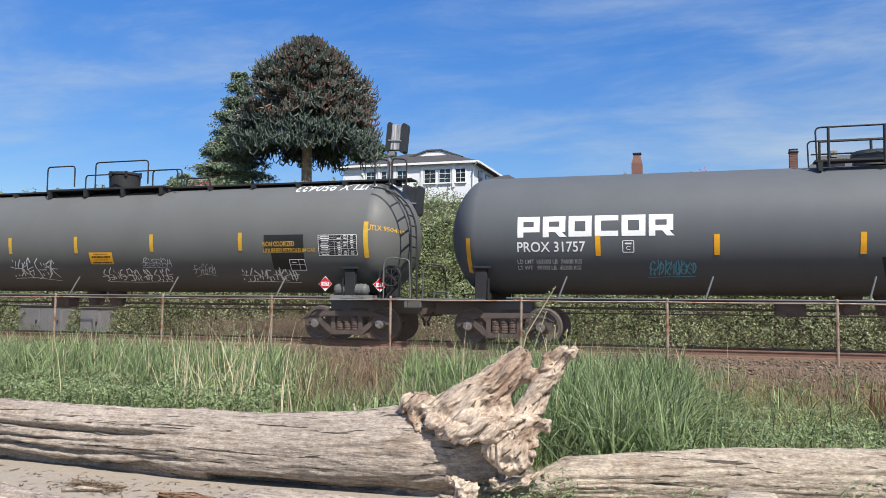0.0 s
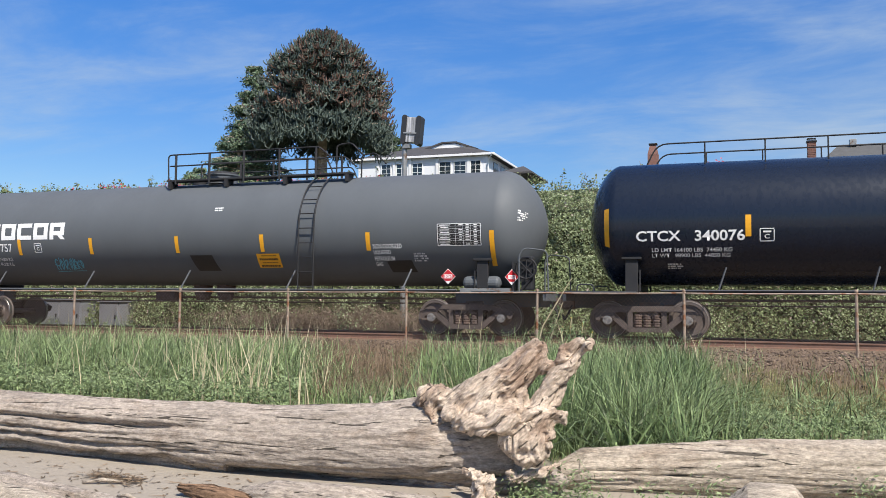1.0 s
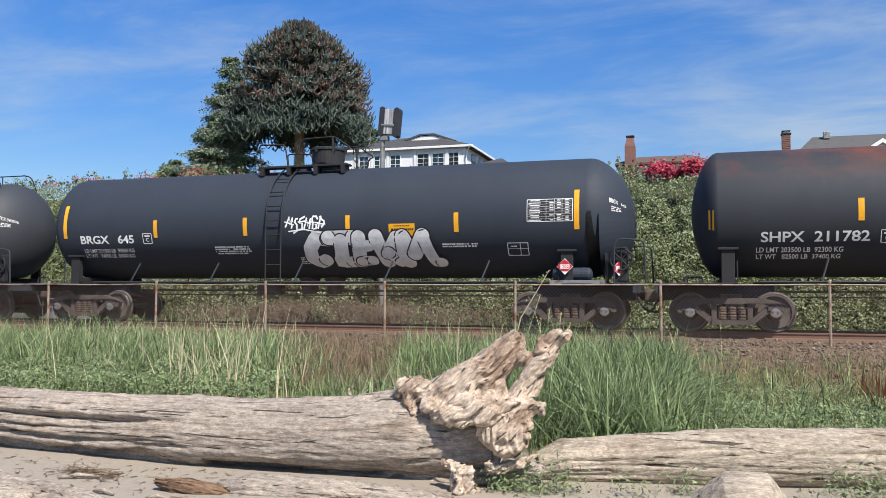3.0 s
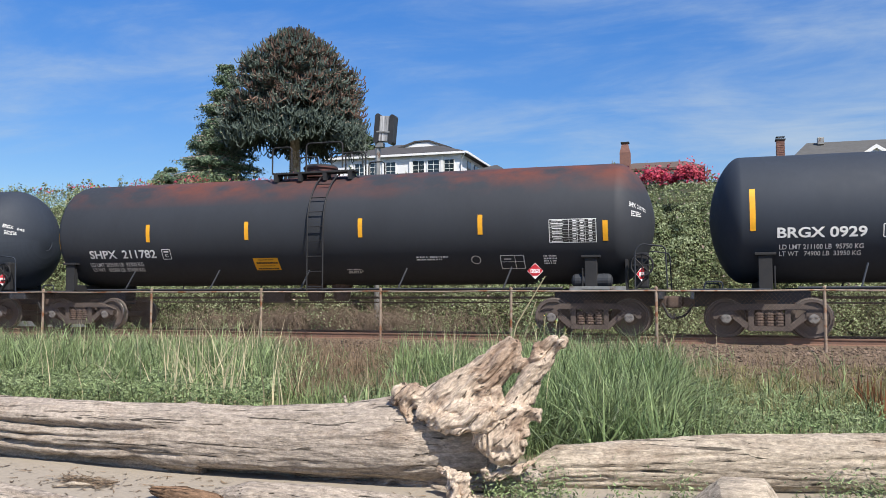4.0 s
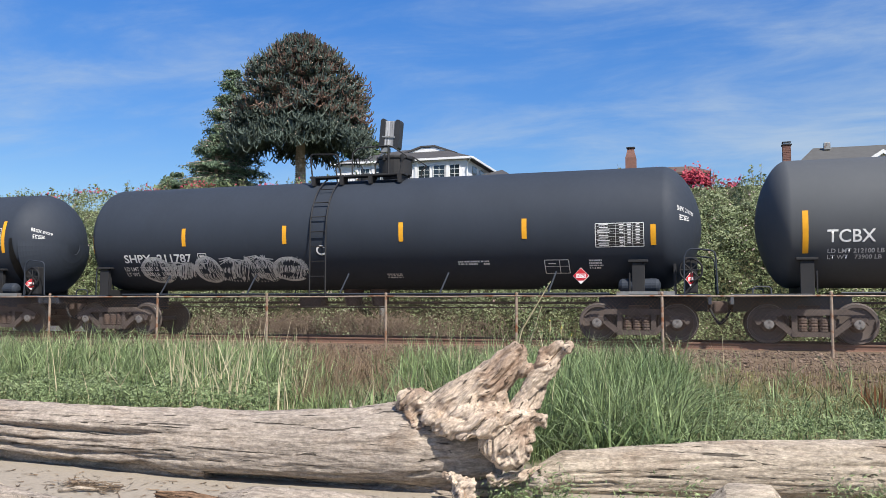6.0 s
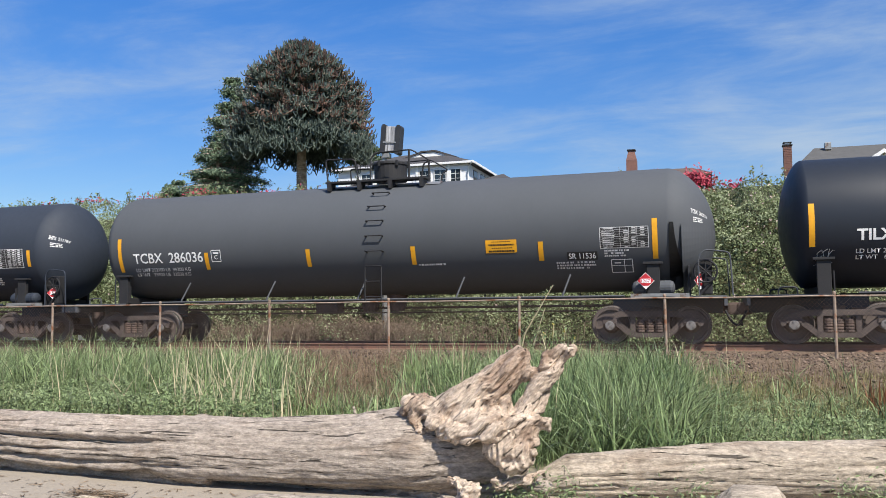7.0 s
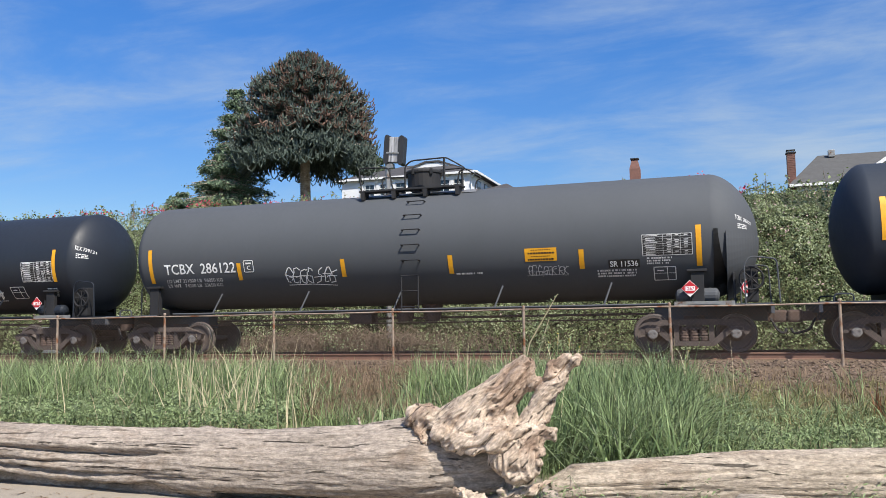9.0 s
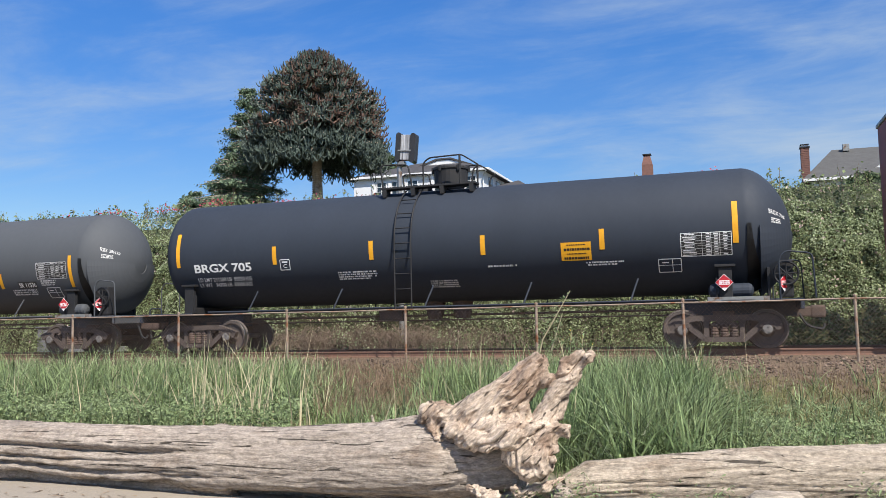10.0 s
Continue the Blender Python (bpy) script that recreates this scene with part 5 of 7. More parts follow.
LUPIN = leaf_mat("yellow_petal", (0.65, 0.55, 0.08), (0.55, 0.48, 0.12), 0.5, 0.2, 0.2)
stem_plant("tall_weed", -3.25, 14.2, 1.66, 0.72, "tall thin weed with small leaves by the fence", WEED, 60, 0.045, None, 2)
stem_plant("tall_weed", -2.95, 14.0, 1.25, 0.3, "tall thin weed with small leaves by the fence", WEED, 60, 0.05, None, 3)
for i, (x, y, h) in enumerate(((-2.38, 13.0, 1.05), (-2.22, 13.1, 0.95), (-2.55, 13.2, 0.9), (-2.05, 12.9, 0.88), (-0.45, 13.2, 0.8))):
    stem_plant("flowering_weed", x, y, h, 0.06, "green weed with a pale yellow flower spike", WEED, 40, 0.05, LUPIN, 5 + i)


# ---- driftwood ----
def wood_mat(name, c1, c2, c3, turn=0, crack=0.34, along=0.4, across=5.0, stain_at=0.53):
    """Bleached wood: broad colour patches, streaks and drying cracks that run along the grain."""
    m = bpy.data.materials.new(name)
    m.use_nodes = True
    n, l = m.node_tree.nodes, m.node_tree.links
    b = n["Principled BSDF"]
    b.inputs["Roughness"].default_value = 0.88
    b.inputs["Specular IOR Level"].default_value = 0.2
    tc = n.new("ShaderNodeTexCoord")
    rt = n.new("ShaderNodeMapping"); rt.inputs["Rotation"].default_value = (0, radians(turn), 0)
    l.new(tc.outputs["Object"], rt.inputs[0])

    def tex(sx, sy, detail=6, rough=0.6, dist=0.3):
        mp = n.new("ShaderNodeMapping"); mp.inputs["Scale"].default_value = (sx, sy, sy)
        l.new(rt.outputs[0], mp.inputs[0])
        t = n.new("ShaderNodeTexNoise"); t.inputs["Scale"].default_value = 1.0; t.inputs["Detail"].default_value = detail
        t.inputs["Roughness"].default_value = rough; t.inputs["Distortion"].default_value = dist
        l.new(mp.outputs[0], t.inputs[0])
        return t.outputs[0]

    def ramp(v, a, b2, lo, hi):
        r = n.new("ShaderNodeMapRange"); r.inputs[1].default_value, r.inputs[2].default_value, r.inputs[3].default_value, r.inputs[4].default_value = a, b2, lo, hi
        l.new(v, r.inputs[0])
        return r.outputs[0]

    def mix(a, b2, fac, mode="MIX"):
        x = n.new("ShaderNodeMix"); x.data_type = "RGBA"; x.blend_type = mode
        for k, v in ((0, fac), (6, a), (7, b2)):
            if isinstance(v, tuple):
                x.inputs[k].default_value = (*v, 1)
            elif isinstance(v, float):
                x.inputs[k].default_value = v
            else:
                l.new(v, x.inputs[k])
        return x.outputs[2]
    broad, streak, fine, deep, stain = tex(0.8, 2.0), tex(along * 4, across * 4.5, 8, 0.68), tex(along * 26, across * 17, 6, 0.7), tex(along * 0.7, across * 3.6, 3, 0.5, 0.6), tex(1.3, 2.6, 8, 0.7)
    col = mix(c1, c2, ramp(broad, 0.35, 0.65, 0.0, 1.0))
    col = mix(col, c3, ramp(stain, stain_at, stain_at + 0.15, 0.0, 0.75))
    col = mix(col, ramp(streak, 0.32, 0.56, 0.62, 1.08), 1.0, "MULTIPLY")
    col = mix(col, ramp(fine, 0.3, 0.6, 0.72, 1.1), 1.0, "MULTIPLY")
    chip = tex(14, 24, 9, 0.8, 0.4)
    col = mix(col, ramp(chip, 0.34, 0.68, 0.55, 1.45), 1.0, "MULTIPLY")
    cr = ramp(deep, crack - 0.04, crack + 0.015, 0.22, 1.0)
    col = mix(col, cr, 1.0, "MULTIPLY")
    l.new(col, b.inputs["Base Color"])
    nor = None
    for v, st, d in ((cr, 1.0, 0.03), (streak, 0.8, 0.02), (chip, 0.6, 0.012), (fine, 0.6, 0.008)):
        bp = n.new("ShaderNodeBump"); bp.inputs["Strength"].default_value = st; bp.inputs["Distance"].default_value = d
        l.new(v, bp.inputs["Height"])
        if nor:
            l.new(nor, bp.inputs["Normal"])
        nor = bp.outputs[0]
    l.new(nor, b.inputs["Normal"])
    return m


LOG = wood_mat("log_wood", (0.45, 0.378, 0.312), (0.35, 0.295, 0.245), (0.21, 0.15, 0.105), 0, 0.36, 0.9, 9.0, 0.53)
LOG2 = wood_mat("log_wood_pale", (0.51, 0.43, 0.34), (0.40, 0.335, 0.262), (0.23, 0.17, 0.12), 0, 0.36, 0.9, 8.0, 0.54)
ROOT = wood_mat("root_wood", (0.66, 0.535, 0.42), (0.53, 0.42, 0.325), (0.23, 0.14, 0.09), 42, 0.375, 1.2, 8.0, 0.475)
ROT = wood_mat("rotten_wood", (0.27, 0.165, 0.10), (0.20, 0.125, 0.08), (0.13, 0.085, 0.06), 0, 0.4, 0.8, 6)


def log_mesh(pts, rads, seed, nu=72, nl=150, rough=0.05, groove=0.03, split=None):
    """A weathered trunk along pts, with grain ridges, grooves and hollows."""
    pts = [Vector(p) for p in pts]
    verts, faces = [], []
    m = len(pts) - 1
    for i in range(nl + 1):
        t = i / nl * m
        k = min(m - 1, int(t))
        f = t - k
        p = pts[k].lerp(pts[k + 1], f)
        r = rads[k] * (1 - f) + rads[k + 1] * f
        d = (pts[min(m, k + 1)] - pts[k]).normalized()
        side = d.cross(Vector((0, 0, 1))).normalized()
        up = side.cross(d)
        s = p.x
        for j in range(nu):
            a = j / nu * math.tau
            ca, sa = math.cos(a), math.sin(a)
            g = noise.noise((s * 0.5, ca * 1.6 + seed, sa * 1.6))
            g2 = noise.noise((s * 0.9, ca * 7 + seed, sa * 7))
            g3 = noise.noise((s * 3.5, ca * 15 + seed, sa * 15))
            g4 = noise.noise((s * 11, ca * 30 + seed, sa * 30))
            crack = max(0.0, 1 - abs(noise.noise((s * 0.8, ca * 5 + seed * 3, sa * 5))) * 16) * max(0.0, noise.noise((s * 1.1, ca * 2, sa * 2 + seed)) + 0.25)
            rr = r * (1 + rough * g) + groove * (0.55 * g2 - max(0, -g2 - 0.3) * 1.6) + groove * 0.4 * g3 + groove * 0.22 * g4 - 0.035 * min(1, crack)
            if split:
                rr -= split(s, a)
            if i in (0, nl):
                rr *= 0.72
            verts.append(p + rr * (ca * side + sa * up) + d * (0.05 * noise.noise((ca * 3, sa * 3, seed)) if i in (0, nl) else 0))
    for i in range(nl):
        for j in range(nu):
            a, b = i * nu + j, i * nu + (j + 1) % nu
            faces.append((a, b, b + nu, a + nu))
    c0 = len(verts); verts.append(pts[0]); c1 = len(verts); verts.append(pts[-1])
    for j in range(nu):
        faces.append((c0, (j + 1) % nu, j))
        faces.append((c1, nl * nu + j, nl * nu + (j + 1) % nu))
    return [tuple(v) for v in verts], faces


def rot_hollow(s, a):
    # rotted seams on the beach side towards the far end; a = 0 faces the beach
    amp = 0.0
    for ang, x1, depth, wid in ((24, -4.75, 0.15, 5), (3, -5.6, 0.07, 4), (-14, -5.2, 0.10, 6), (-42, -4.9, 0.2, 13)):
        da = ((math.degrees(a) - ang + 180) % 360) - 180
        if s < x1:
            ang_w = 5 * noise.noise((s * 0.9, ang, 1)) + 2.5 * noise.noise((s * 4, ang, 1))
            da -= ang_w
            w = wid * (0.75 + 0.6 * noise.noise((s * 1.6, ang, 3)) + 0.3 * noise.noise((s * 6, ang, 3)))
            amp += depth * min(1, (x1 - s) * 1.2) * math.exp(-(da / w) ** 2) * (0.7 + 0.5 * noise.noise((s * 2.1, ang, 7)) + 0.3 * noise.noise((s * 8, ang, 7)))
    da = ((math.degrees(a) + 62 + 180) % 360) - 180
    amp += 0.16 * math.exp(-(da / 22) ** 2) * (1 if s > -4.6 else 0) * (0.6 + 0.6 * noise.noise((s * 1.1, 1, 7)))
    return amp


def build_logs():
    v, f = log_mesh([(-13.0, 7.75, -0.47), (-9.5, 7.55, -0.46), (-6.5, 7.35, -0.49), (-4.2, 7.3, -0.50), (-3.1, 7.3, -0.45), (-2.55, 7.33, -0.40), (-1.8, 7.4, -0.38)], [0.30, 0.32, 0.335, 0.355, 0.385, 0.44, 0.36], 1.3, split=rot_hollow, nl=560, nu=150)
    lo = from_arrays("driftwood_log", v, f, LOG, smooth=True)
    tagged(lo, "huge weathered grey driftwood log with rotted seams on sand", "log")
    v, f = log_mesh([(-1.42, 7.5, -0.66), (-1.2, 7.55, -0.60), (0.2, 7.8, -0.53), (2.2, 8.15, -0.5), (5.5, 8.8, -0.48)], [0.14, 0.20, 0.26, 0.27, 0.25], 5.1, nl=330, nu=110, groove=0.026)
    tagged(from_arrays("driftwood_log", v, f, LOG2, smooth=True), "pale weathered driftwood log half sunk in sand", "log")
    v, f = log_mesh([(-4.52, 6.2, -0.72), (-4.2, 6.2, -0.76), (-3.85, 6.2, -0.8)], [0.03, 0.085, 0.07], 9.2, nl=60, nu=48)
    tagged(from_arrays("driftwood_piece", v, f, ROT, smooth=True), "broken rust-brown driftwood piece on sand", "driftwood")
    v, f = log_mesh([(-4.0, 6.35, -0.8), (-3.6, 6.3, -0.76), (-3.0, 6.35, -0.78), (-2.3, 6.5, -0.84), (-1.7, 6.7, -0.9)], [0.08, 0.14, 0.16, 0.15, 0.09], 6.2, nl=110, nu=64)
    tagged(from_arrays("driftwood_log", v, f, LOG, smooth=True), "broken grey driftwood log half buried in sand", "log")
    v, f = log_mesh([(-7.9, 6.35, -0.85), (-6.2, 6.05, -0.85), (-4.9, 5.75, -0.87), (-4.1, 5.5, -0.9)], [0.12, 0.15, 0.14, 0.08], 2.2, nl=80, nu=40)
    tagged(from_arrays("driftwood_log", v, f, LOG, smooth=True), "grey driftwood log half buried in sand", "log")
    v, f = log_mesh([(-0.05, 6.5, -0.78), (0.27, 6.4, -0.56), (0.55, 6.5, -0.8)], [0.18, 0.24, 0.15], 3.7, nl=40, nu=40, rough=0.1)
    tagged(from_arrays("driftwood_stump", v, f, LOG2, smooth=True), "rounded grooved driftwood stump on sand", "stump")
    v, f = log_mesh([(-6.0, 8.15, -0.46), (-5.4, 8.1, -0.37), (-4.6, 8.1, -0.42)], [0.08, 0.15, 0.08], 4.7, nl=40, nu=32)
    tagged(from_arrays("driftwood_log", v, f, LOG, smooth=True), "grey driftwood lying behind the great log", "log")
    v, f = log_mesh([(-6.2, 5.75, -0.8), (-5.2, 5.45, -0.8)], [0.12, 0.11], 4.1, nl=30, nu=24)
    tagged(from_arrays("driftwood_plank", v, f, LOG2, smooth=True), "pale broken driftwood end on sand", "driftwood")


def blob(bm, c, r, sub=3, m=None):
    bmesh.ops.create_icosphere(bm, subdivisions=sub, radius=1.0, matrix=Matrix.Translation(c) @ (m or Matrix()) @ Matrix.Diagonal((*r, 1)))


def carved(name, bm, parent, voxel=0.011, amp=1.0, along=(0.72, 0.0, 0.69), label="", flow=14):
    """Moulds the joined forms of bm into one skin and carves grain ridges along a direction."""
    me = bpy.data.meshes.new(name)
    bm.to_mesh(me); bm.free()
    tmp = new("form", me)
    mod = tmp.modifiers.new("remesh", "REMESH")
    mod.mode, mod.voxel_size = "VOXEL", voxel
    soft = tmp.modifiers.new("soften", "SMOOTH")
    soft.factor, soft.iterations = 0.5, flow
    out = bpy.data.meshes.new_from_object(tmp.evaluated_get(bpy.context.evaluated_depsgraph_get()))
    bpy.data.objects.remove(tmp)
    d = Vector(along).normalized()
    e = d.cross(Vector((0, 1, 0))).normalized()
    n = len(out.vertices)
    co = np.zeros(n * 3); out.vertices.foreach_get("co", co); co = co.reshape(-1, 3)
    no = np.zeros(n * 3); out.vertices.foreach_get("normal", no); no = no.reshape(-1, 3)
    for i in range(n):
        p = Vector(co[i])
        wob = 0.09 * noise.noise(p * 3.2) + 0.03 * noise.noise(p * 8)
        u, w, y = p.dot(d), p.dot(e) + wob, p.y + wob * 0.6
        # broad folds, sharp ridges and fibres that all follow the bent grain
        a = noise.noise((u * 1.1, w * 9, y * 7))
        fold = abs(noise.noise((u * 0.9 + 9, w * 6, y * 5)))
        ridge = 1 - min(1, abs(noise.noise((u * 1.8, w * 19, y * 15))) * 3)
        fibre = noise.noise((u * 4.5, w * 46, y * 40))
        chip = noise.noise(p * 38)
        hole = max(0.0, noise.noise(p * 5.5 + Vector((5, 1, 3))) - 0.25)
        gap = max(0.0, noise.noise((u * 1.5 + 3, w * 13, y * 10)) - 0.3)
        k = 0.02 * a - 0.035 * max(0, 0.22 - fold) / 0.22 + 0.014 * ridge + 0.010 * fibre + 0.004 * chip - 0.11 * hole - 0.08 * gap
        co[i] += no[i] * k * amp
    out.vertices.foreach_set("co", co.ravel())
    out.materials.clear(); out.materials.append(ROOT)
    out.polygons.foreach_set("use_smooth", [True] * len(out.polygons))
    ob = new(name, out)
    ob.parent = parent
    if label:
        tagged(ob, label)
    return ob


def build_root():
    """The root plate: a gnarled burl with two prongs and lower roots."""
    root = tagged(empty("driftwood_root"), "gnarled pale driftwood root plate with two raised prongs", "root")
    V3 = Vector
    # broad slab that rises into the first prong
    bm = bmesh.new()
    tube(bm, [V3((-2.34, 7.12, -0.03)), V3((-2.13, 7.08, 0.02)), V3((-1.93, 7.08, 0.13)), V3((-1.76, 7.1, 0.27)), V3((-1.64, 7.12, 0.39)), V3((-1.56, 7.13, 0.48)), V3((-1.53, 7.13, 0.55))], [0.13, 0.19, 0.20, 0.15, 0.125, 0.10, 0.06], 16)
    tube(bm, [V3((-1.60, 7.12, 0.44)), V3((-1.54, 7.11, 0.36)), V3((-1.52, 7.1, 0.29))], [0.09, 0.06, 0.03], 10)
    tube(bm, [V3((-1.95, 7.14, 0.3)), V3((-1.78, 7.14, 0.4)), V3((-1.62, 7.14, 0.5))], [0.05, 0.065, 0.04], 10)
    tube(bm, [V3((-1.74, 7.06, 0.2)), V3((-1.66, 7.02, 0.1)), V3((-1.68, 7.0, 0.0))], [0.06, 0.05, 0.06], 10)
    # rolled lip that overhangs the log
    tube(bm, [V3((-2.36, 7.0, -0.05)), V3((-2.2, 6.93, -0.10)), V3((-2.05, 6.88, -0.15)), V3((-1.92, 6.86, -0.15)), V3((-1.8, 6.86, -0.10)), V3((-1.68, 6.9, -0.06))], [0.09, 0.10, 0.09, 0.085, 0.11, 0.09], 14)
    blob(bm, V3((-1.93, 7.02, -0.02)), (0.30, 0.18, 0.13), 3)
    blob(bm, V3((-1.78, 6.84, -0.08)), (0.11, 0.09, 0.09), 2)
    tube(bm, [V3((-1.98, 6.86, -0.13)), V3((-1.9, 6.84, -0.06)), V3((-1.86, 6.88, 0.03))], [0.03, 0.035, 0.03], 8)
    tube(bm, [V3((-2.66, 7.16, -0.02)), V3((-2.56, 7.1, 0.05)), V3((-2.44, 7.05, 0.05)), V3((-2.3, 7.04, 0.0))], [0.06, 0.10, 0.11, 0.10], 12)
    tube(bm, [V3((-2.52, 7.02, -0.02)), V3((-2.46, 6.98, -0.14)), V3((-2.36, 6.98, -0.2))], [0.07, 0.055, 0.03], 8)
    # the second prong, with a knotted end
    tube(bm, [V3((-1.66, 7.06, -0.14)), V3((-1.52, 7.06, -0.02)), V3((-1.44, 7.07, 0.12)), V3((-1.38, 7.08, 0.26)), V3((-1.32, 7.09, 0.37)), V3((-1.26, 7.1, 0.46)), V3((-1.17, 7.11, 0.54))], [0.14, 0.12, 0.092, 0.088, 0.09, 0.095, 0.08], 14)
    tube(bm, [V3((-1.36, 7.08, 0.30)), V3((-1.44, 7.09, 0.32)), V3((-1.53, 7.11, 0.37))], [0.09, 0.075, 0.07], 10)
    blob(bm, V3((-1.16, 7.1, 0.54)), (0.08, 0.08, 0.07), 2)
    blob(bm, V3((-1.30, 7.08, 0.50)), (0.07, 0.06, 0.05), 2)
    tube(bm, [V3((-1.72, 6.98, -0.1)), V3((-1.55, 6.96, -0.08)), V3((-1.42, 6.97, -0.06)), V3((-1.29, 6.99, -0.07))], [0.13, 0.11, 0.095, 0.06], 10)
    tube(bm, [V3((-1.58, 6.96, -0.14)), V3((-1.47, 6.95, -0.19)), V3((-1.36, 6.96, -0.18))], [0.09, 0.08, 0.05], 10)
    tube(bm, [V3((-1.56, 7.0, 0.0)), V3((-1.45, 6.98, -0.01)), V3((-1.35, 6.98, -0.02))], [0.07, 0.05, 0.025], 10)
    carved("burl", bm, root, 0.0085, 1.0, (0.74, 0, 0.67), "swollen pale burl with two raised prongs")
    # flared fan of fibrous roots under the prongs
    bm = bmesh.new()
    for x0, x1, z1, r in ((-1.76, -1.76, -0.40, 0.075), (-1.70, -1.69, -0.46, 0.085), (-1.64, -1.61, -0.48, 0.09), (-1.58, -1.53, -0.46, 0.085), (-1.54, -1.45, -0.38, 0.065)):
        tube(bm, [V3((x0, 6.98, -0.12)), V3((x0 * 0.6 + x1 * 0.4, 6.93, (z1 - 0.12) / 2)), V3((x1, 6.92, z1 + 0.08)), V3((x1 + 0.01, 6.95, z1))], [r * 1.35, r * 1.25, r * 1.1, r * 0.5], 12)
    carved("hanging_root", bm, root, 0.0095, 0.95, (0.15, 0, -0.99))
    bm = bmesh.new()
    tube(bm, [V3((-2.14, 6.86, -0.53)), V3((-2.05, 6.8, -0.55)), V3((-1.97, 6.77, -0.63)), V3((-1.92, 6.76, -0.74)), V3((-1.93, 6.78, -0.86))], [0.045, 0.085, 0.115, 0.105, 0.08], 12)
    blob(bm, V3((-1.90, 6.76, -0.60)), (0.06, 0.06, 0.06), 2)
    carved("lower_root", bm, root, 0.0095, 1.5, (0.5, 0, 0.8), "pale knobbly lower root")
    bm = bmesh.new()
    tube(bm, [V3((-1.80, 7.0, -0.52)), V3((-1.68, 6.95, -0.57)), V3((-1.52, 6.97, -0.55)), V3((-1.34, 7.08, -0.45))], [0.04, 0.055, 0.06, 0.04], 10)
    tube(bm, [V3((-1.76, 6.92, -0.5)), V3((-1.73, 6.9, -0.6))], [0.05, 0.03], 8)
    carved("broken_root", bm, root, 0.0095, 1.2, (0.9, 0, 0.2))
    bm = bmesh.new()
    tube(bm, [V3((-3.3, 7.22, -0.76)), V3((-2.6, 7.14, -0.74)), V3((-2.1, 7.12, -0.73)), V3((-1.6, 7.14, -0.68)), V3((-1.35, 7.25, -0.62))], [0.09, 0.10, 0.10, 0.10, 0.07], 12)
    tube(bm, [V3((-3.9, 7.22, -0.78)), V3((-3.0, 7.16, -0.82)), V3((-2.2, 7.12, -0.82))], [0.05, 0.1, 0.08], 12)
    ob = carved("under_root", bm, root, 0.014, 1.5, (1, 0, 0.05), "dark layered wood under the root")
    ob.data.materials[0] = LOG


def build_litter():
    """Sticks and chips on the sand."""
    rng = random.Random(5)
    for x, y, ln, a in ((-5.6, 6.25, 0.35, 25), (-5.0, 6.0, 0.25, -12), (-4.4, 5.9, 0.2, 8), (-6.3, 6.2, 0.3, -20), (-3.4, 5.6, 0.22, 14), (-0.2, 6.3, 0.25, -30), (-3.45, 8.1, 0.4, 0)):
        z = ground_z(x, y)
        bm = bmesh.new()
        dx, dy = math.cos(radians(a)) * ln, math.sin(radians(a)) * ln
        if y > 8:
            tube(bm, [(x, y, z), (x - 0.05, y, z + 0.35), (x - 0.12, y, z + 0.62)], [0.03, 0.025, 0.012], 7)
        else:
            tube(bm, [(x, y, z + 0.015), (x + dx * 0.5, y + dy * 0.5, z + 0.04), (x + dx, y + dy, z + 0.02)], [0.012, 0.018, 0.009], 7)
        tagged(part("stick", bm, LOG2, None, smooth=True), "short bleached driftwood stick on the sand", "stick")
    verts, faces = [], []
    k = 0
    for i in range(1650):
        x, y = rng.uniform(-7, 2.5), rng.uniform(4.6, 6.9)
        if i > 1300:
            # drifted heaps along the foot of the log
            hx, hy = ((-5.45, 6.5), (-5.3, 6.46), (-5.6, 6.52), (-2.9, 6.3))[i % 4]
            x, y = rng.gauss(hx, 0.11), rng.gauss(hy, 0.07)
        z = ground_z(x, y) + 0.006 + (0.03 * rng.random() if i > 1300 else 0)
        a, ln, w = rng.uniform(0, 6.28), rng.uniform(0.015, 0.09), rng.uniform(0.004, 0.012)
        c, s = math.cos(a), math.sin(a)
        verts += [(x - c * ln - s * w, y - s * ln + c * w, z), (x + c * ln, y + s * ln, z + 0.008), (x - c * ln + s * w, y - s * ln - c * w, z + 0.004)]
        faces.append((k, k + 1, k + 2))
        k += 3
    tagged(from_arrays("beach_litter", verts, faces, DRY), "small brown bark chips and dry seaweed on sand", "litter", kind="stuff")


build_logs()
build_root()
build_litter()


# ---- hedge on the bank ----
IVY = leaf_mat("ivy", (0.165, 0.21, 0.095), (0.245, 0.285, 0.145), 0.62, 0.45, 0.3, 1.0, c3=(0.085, 0.105, 0.05), c3_at=0.56)
IVY_PALE = leaf_mat("pale_leaf", (0.28, 0.335, 0.185), (0.36, 0.40, 0.24), 0.6, 0.3, 0.2, 0.5)
BLOOM = leaf_mat("bloom", (0.45, 0.03, 0.09), (0.5, 0.12, 0.13), 0.5, 0.3, 0.2)
BLOOM_PALE = leaf_mat("pale_bloom", (0.45, 0.40, 0.36), (0.5, 0.33, 0.3), 0.5, 0.3, 0.2)
TWIG = mat("twig", (0.26, 0.2, 0.15), (0.17, 0.125, 0.095), 0.9, scale=8, bump=0.3)


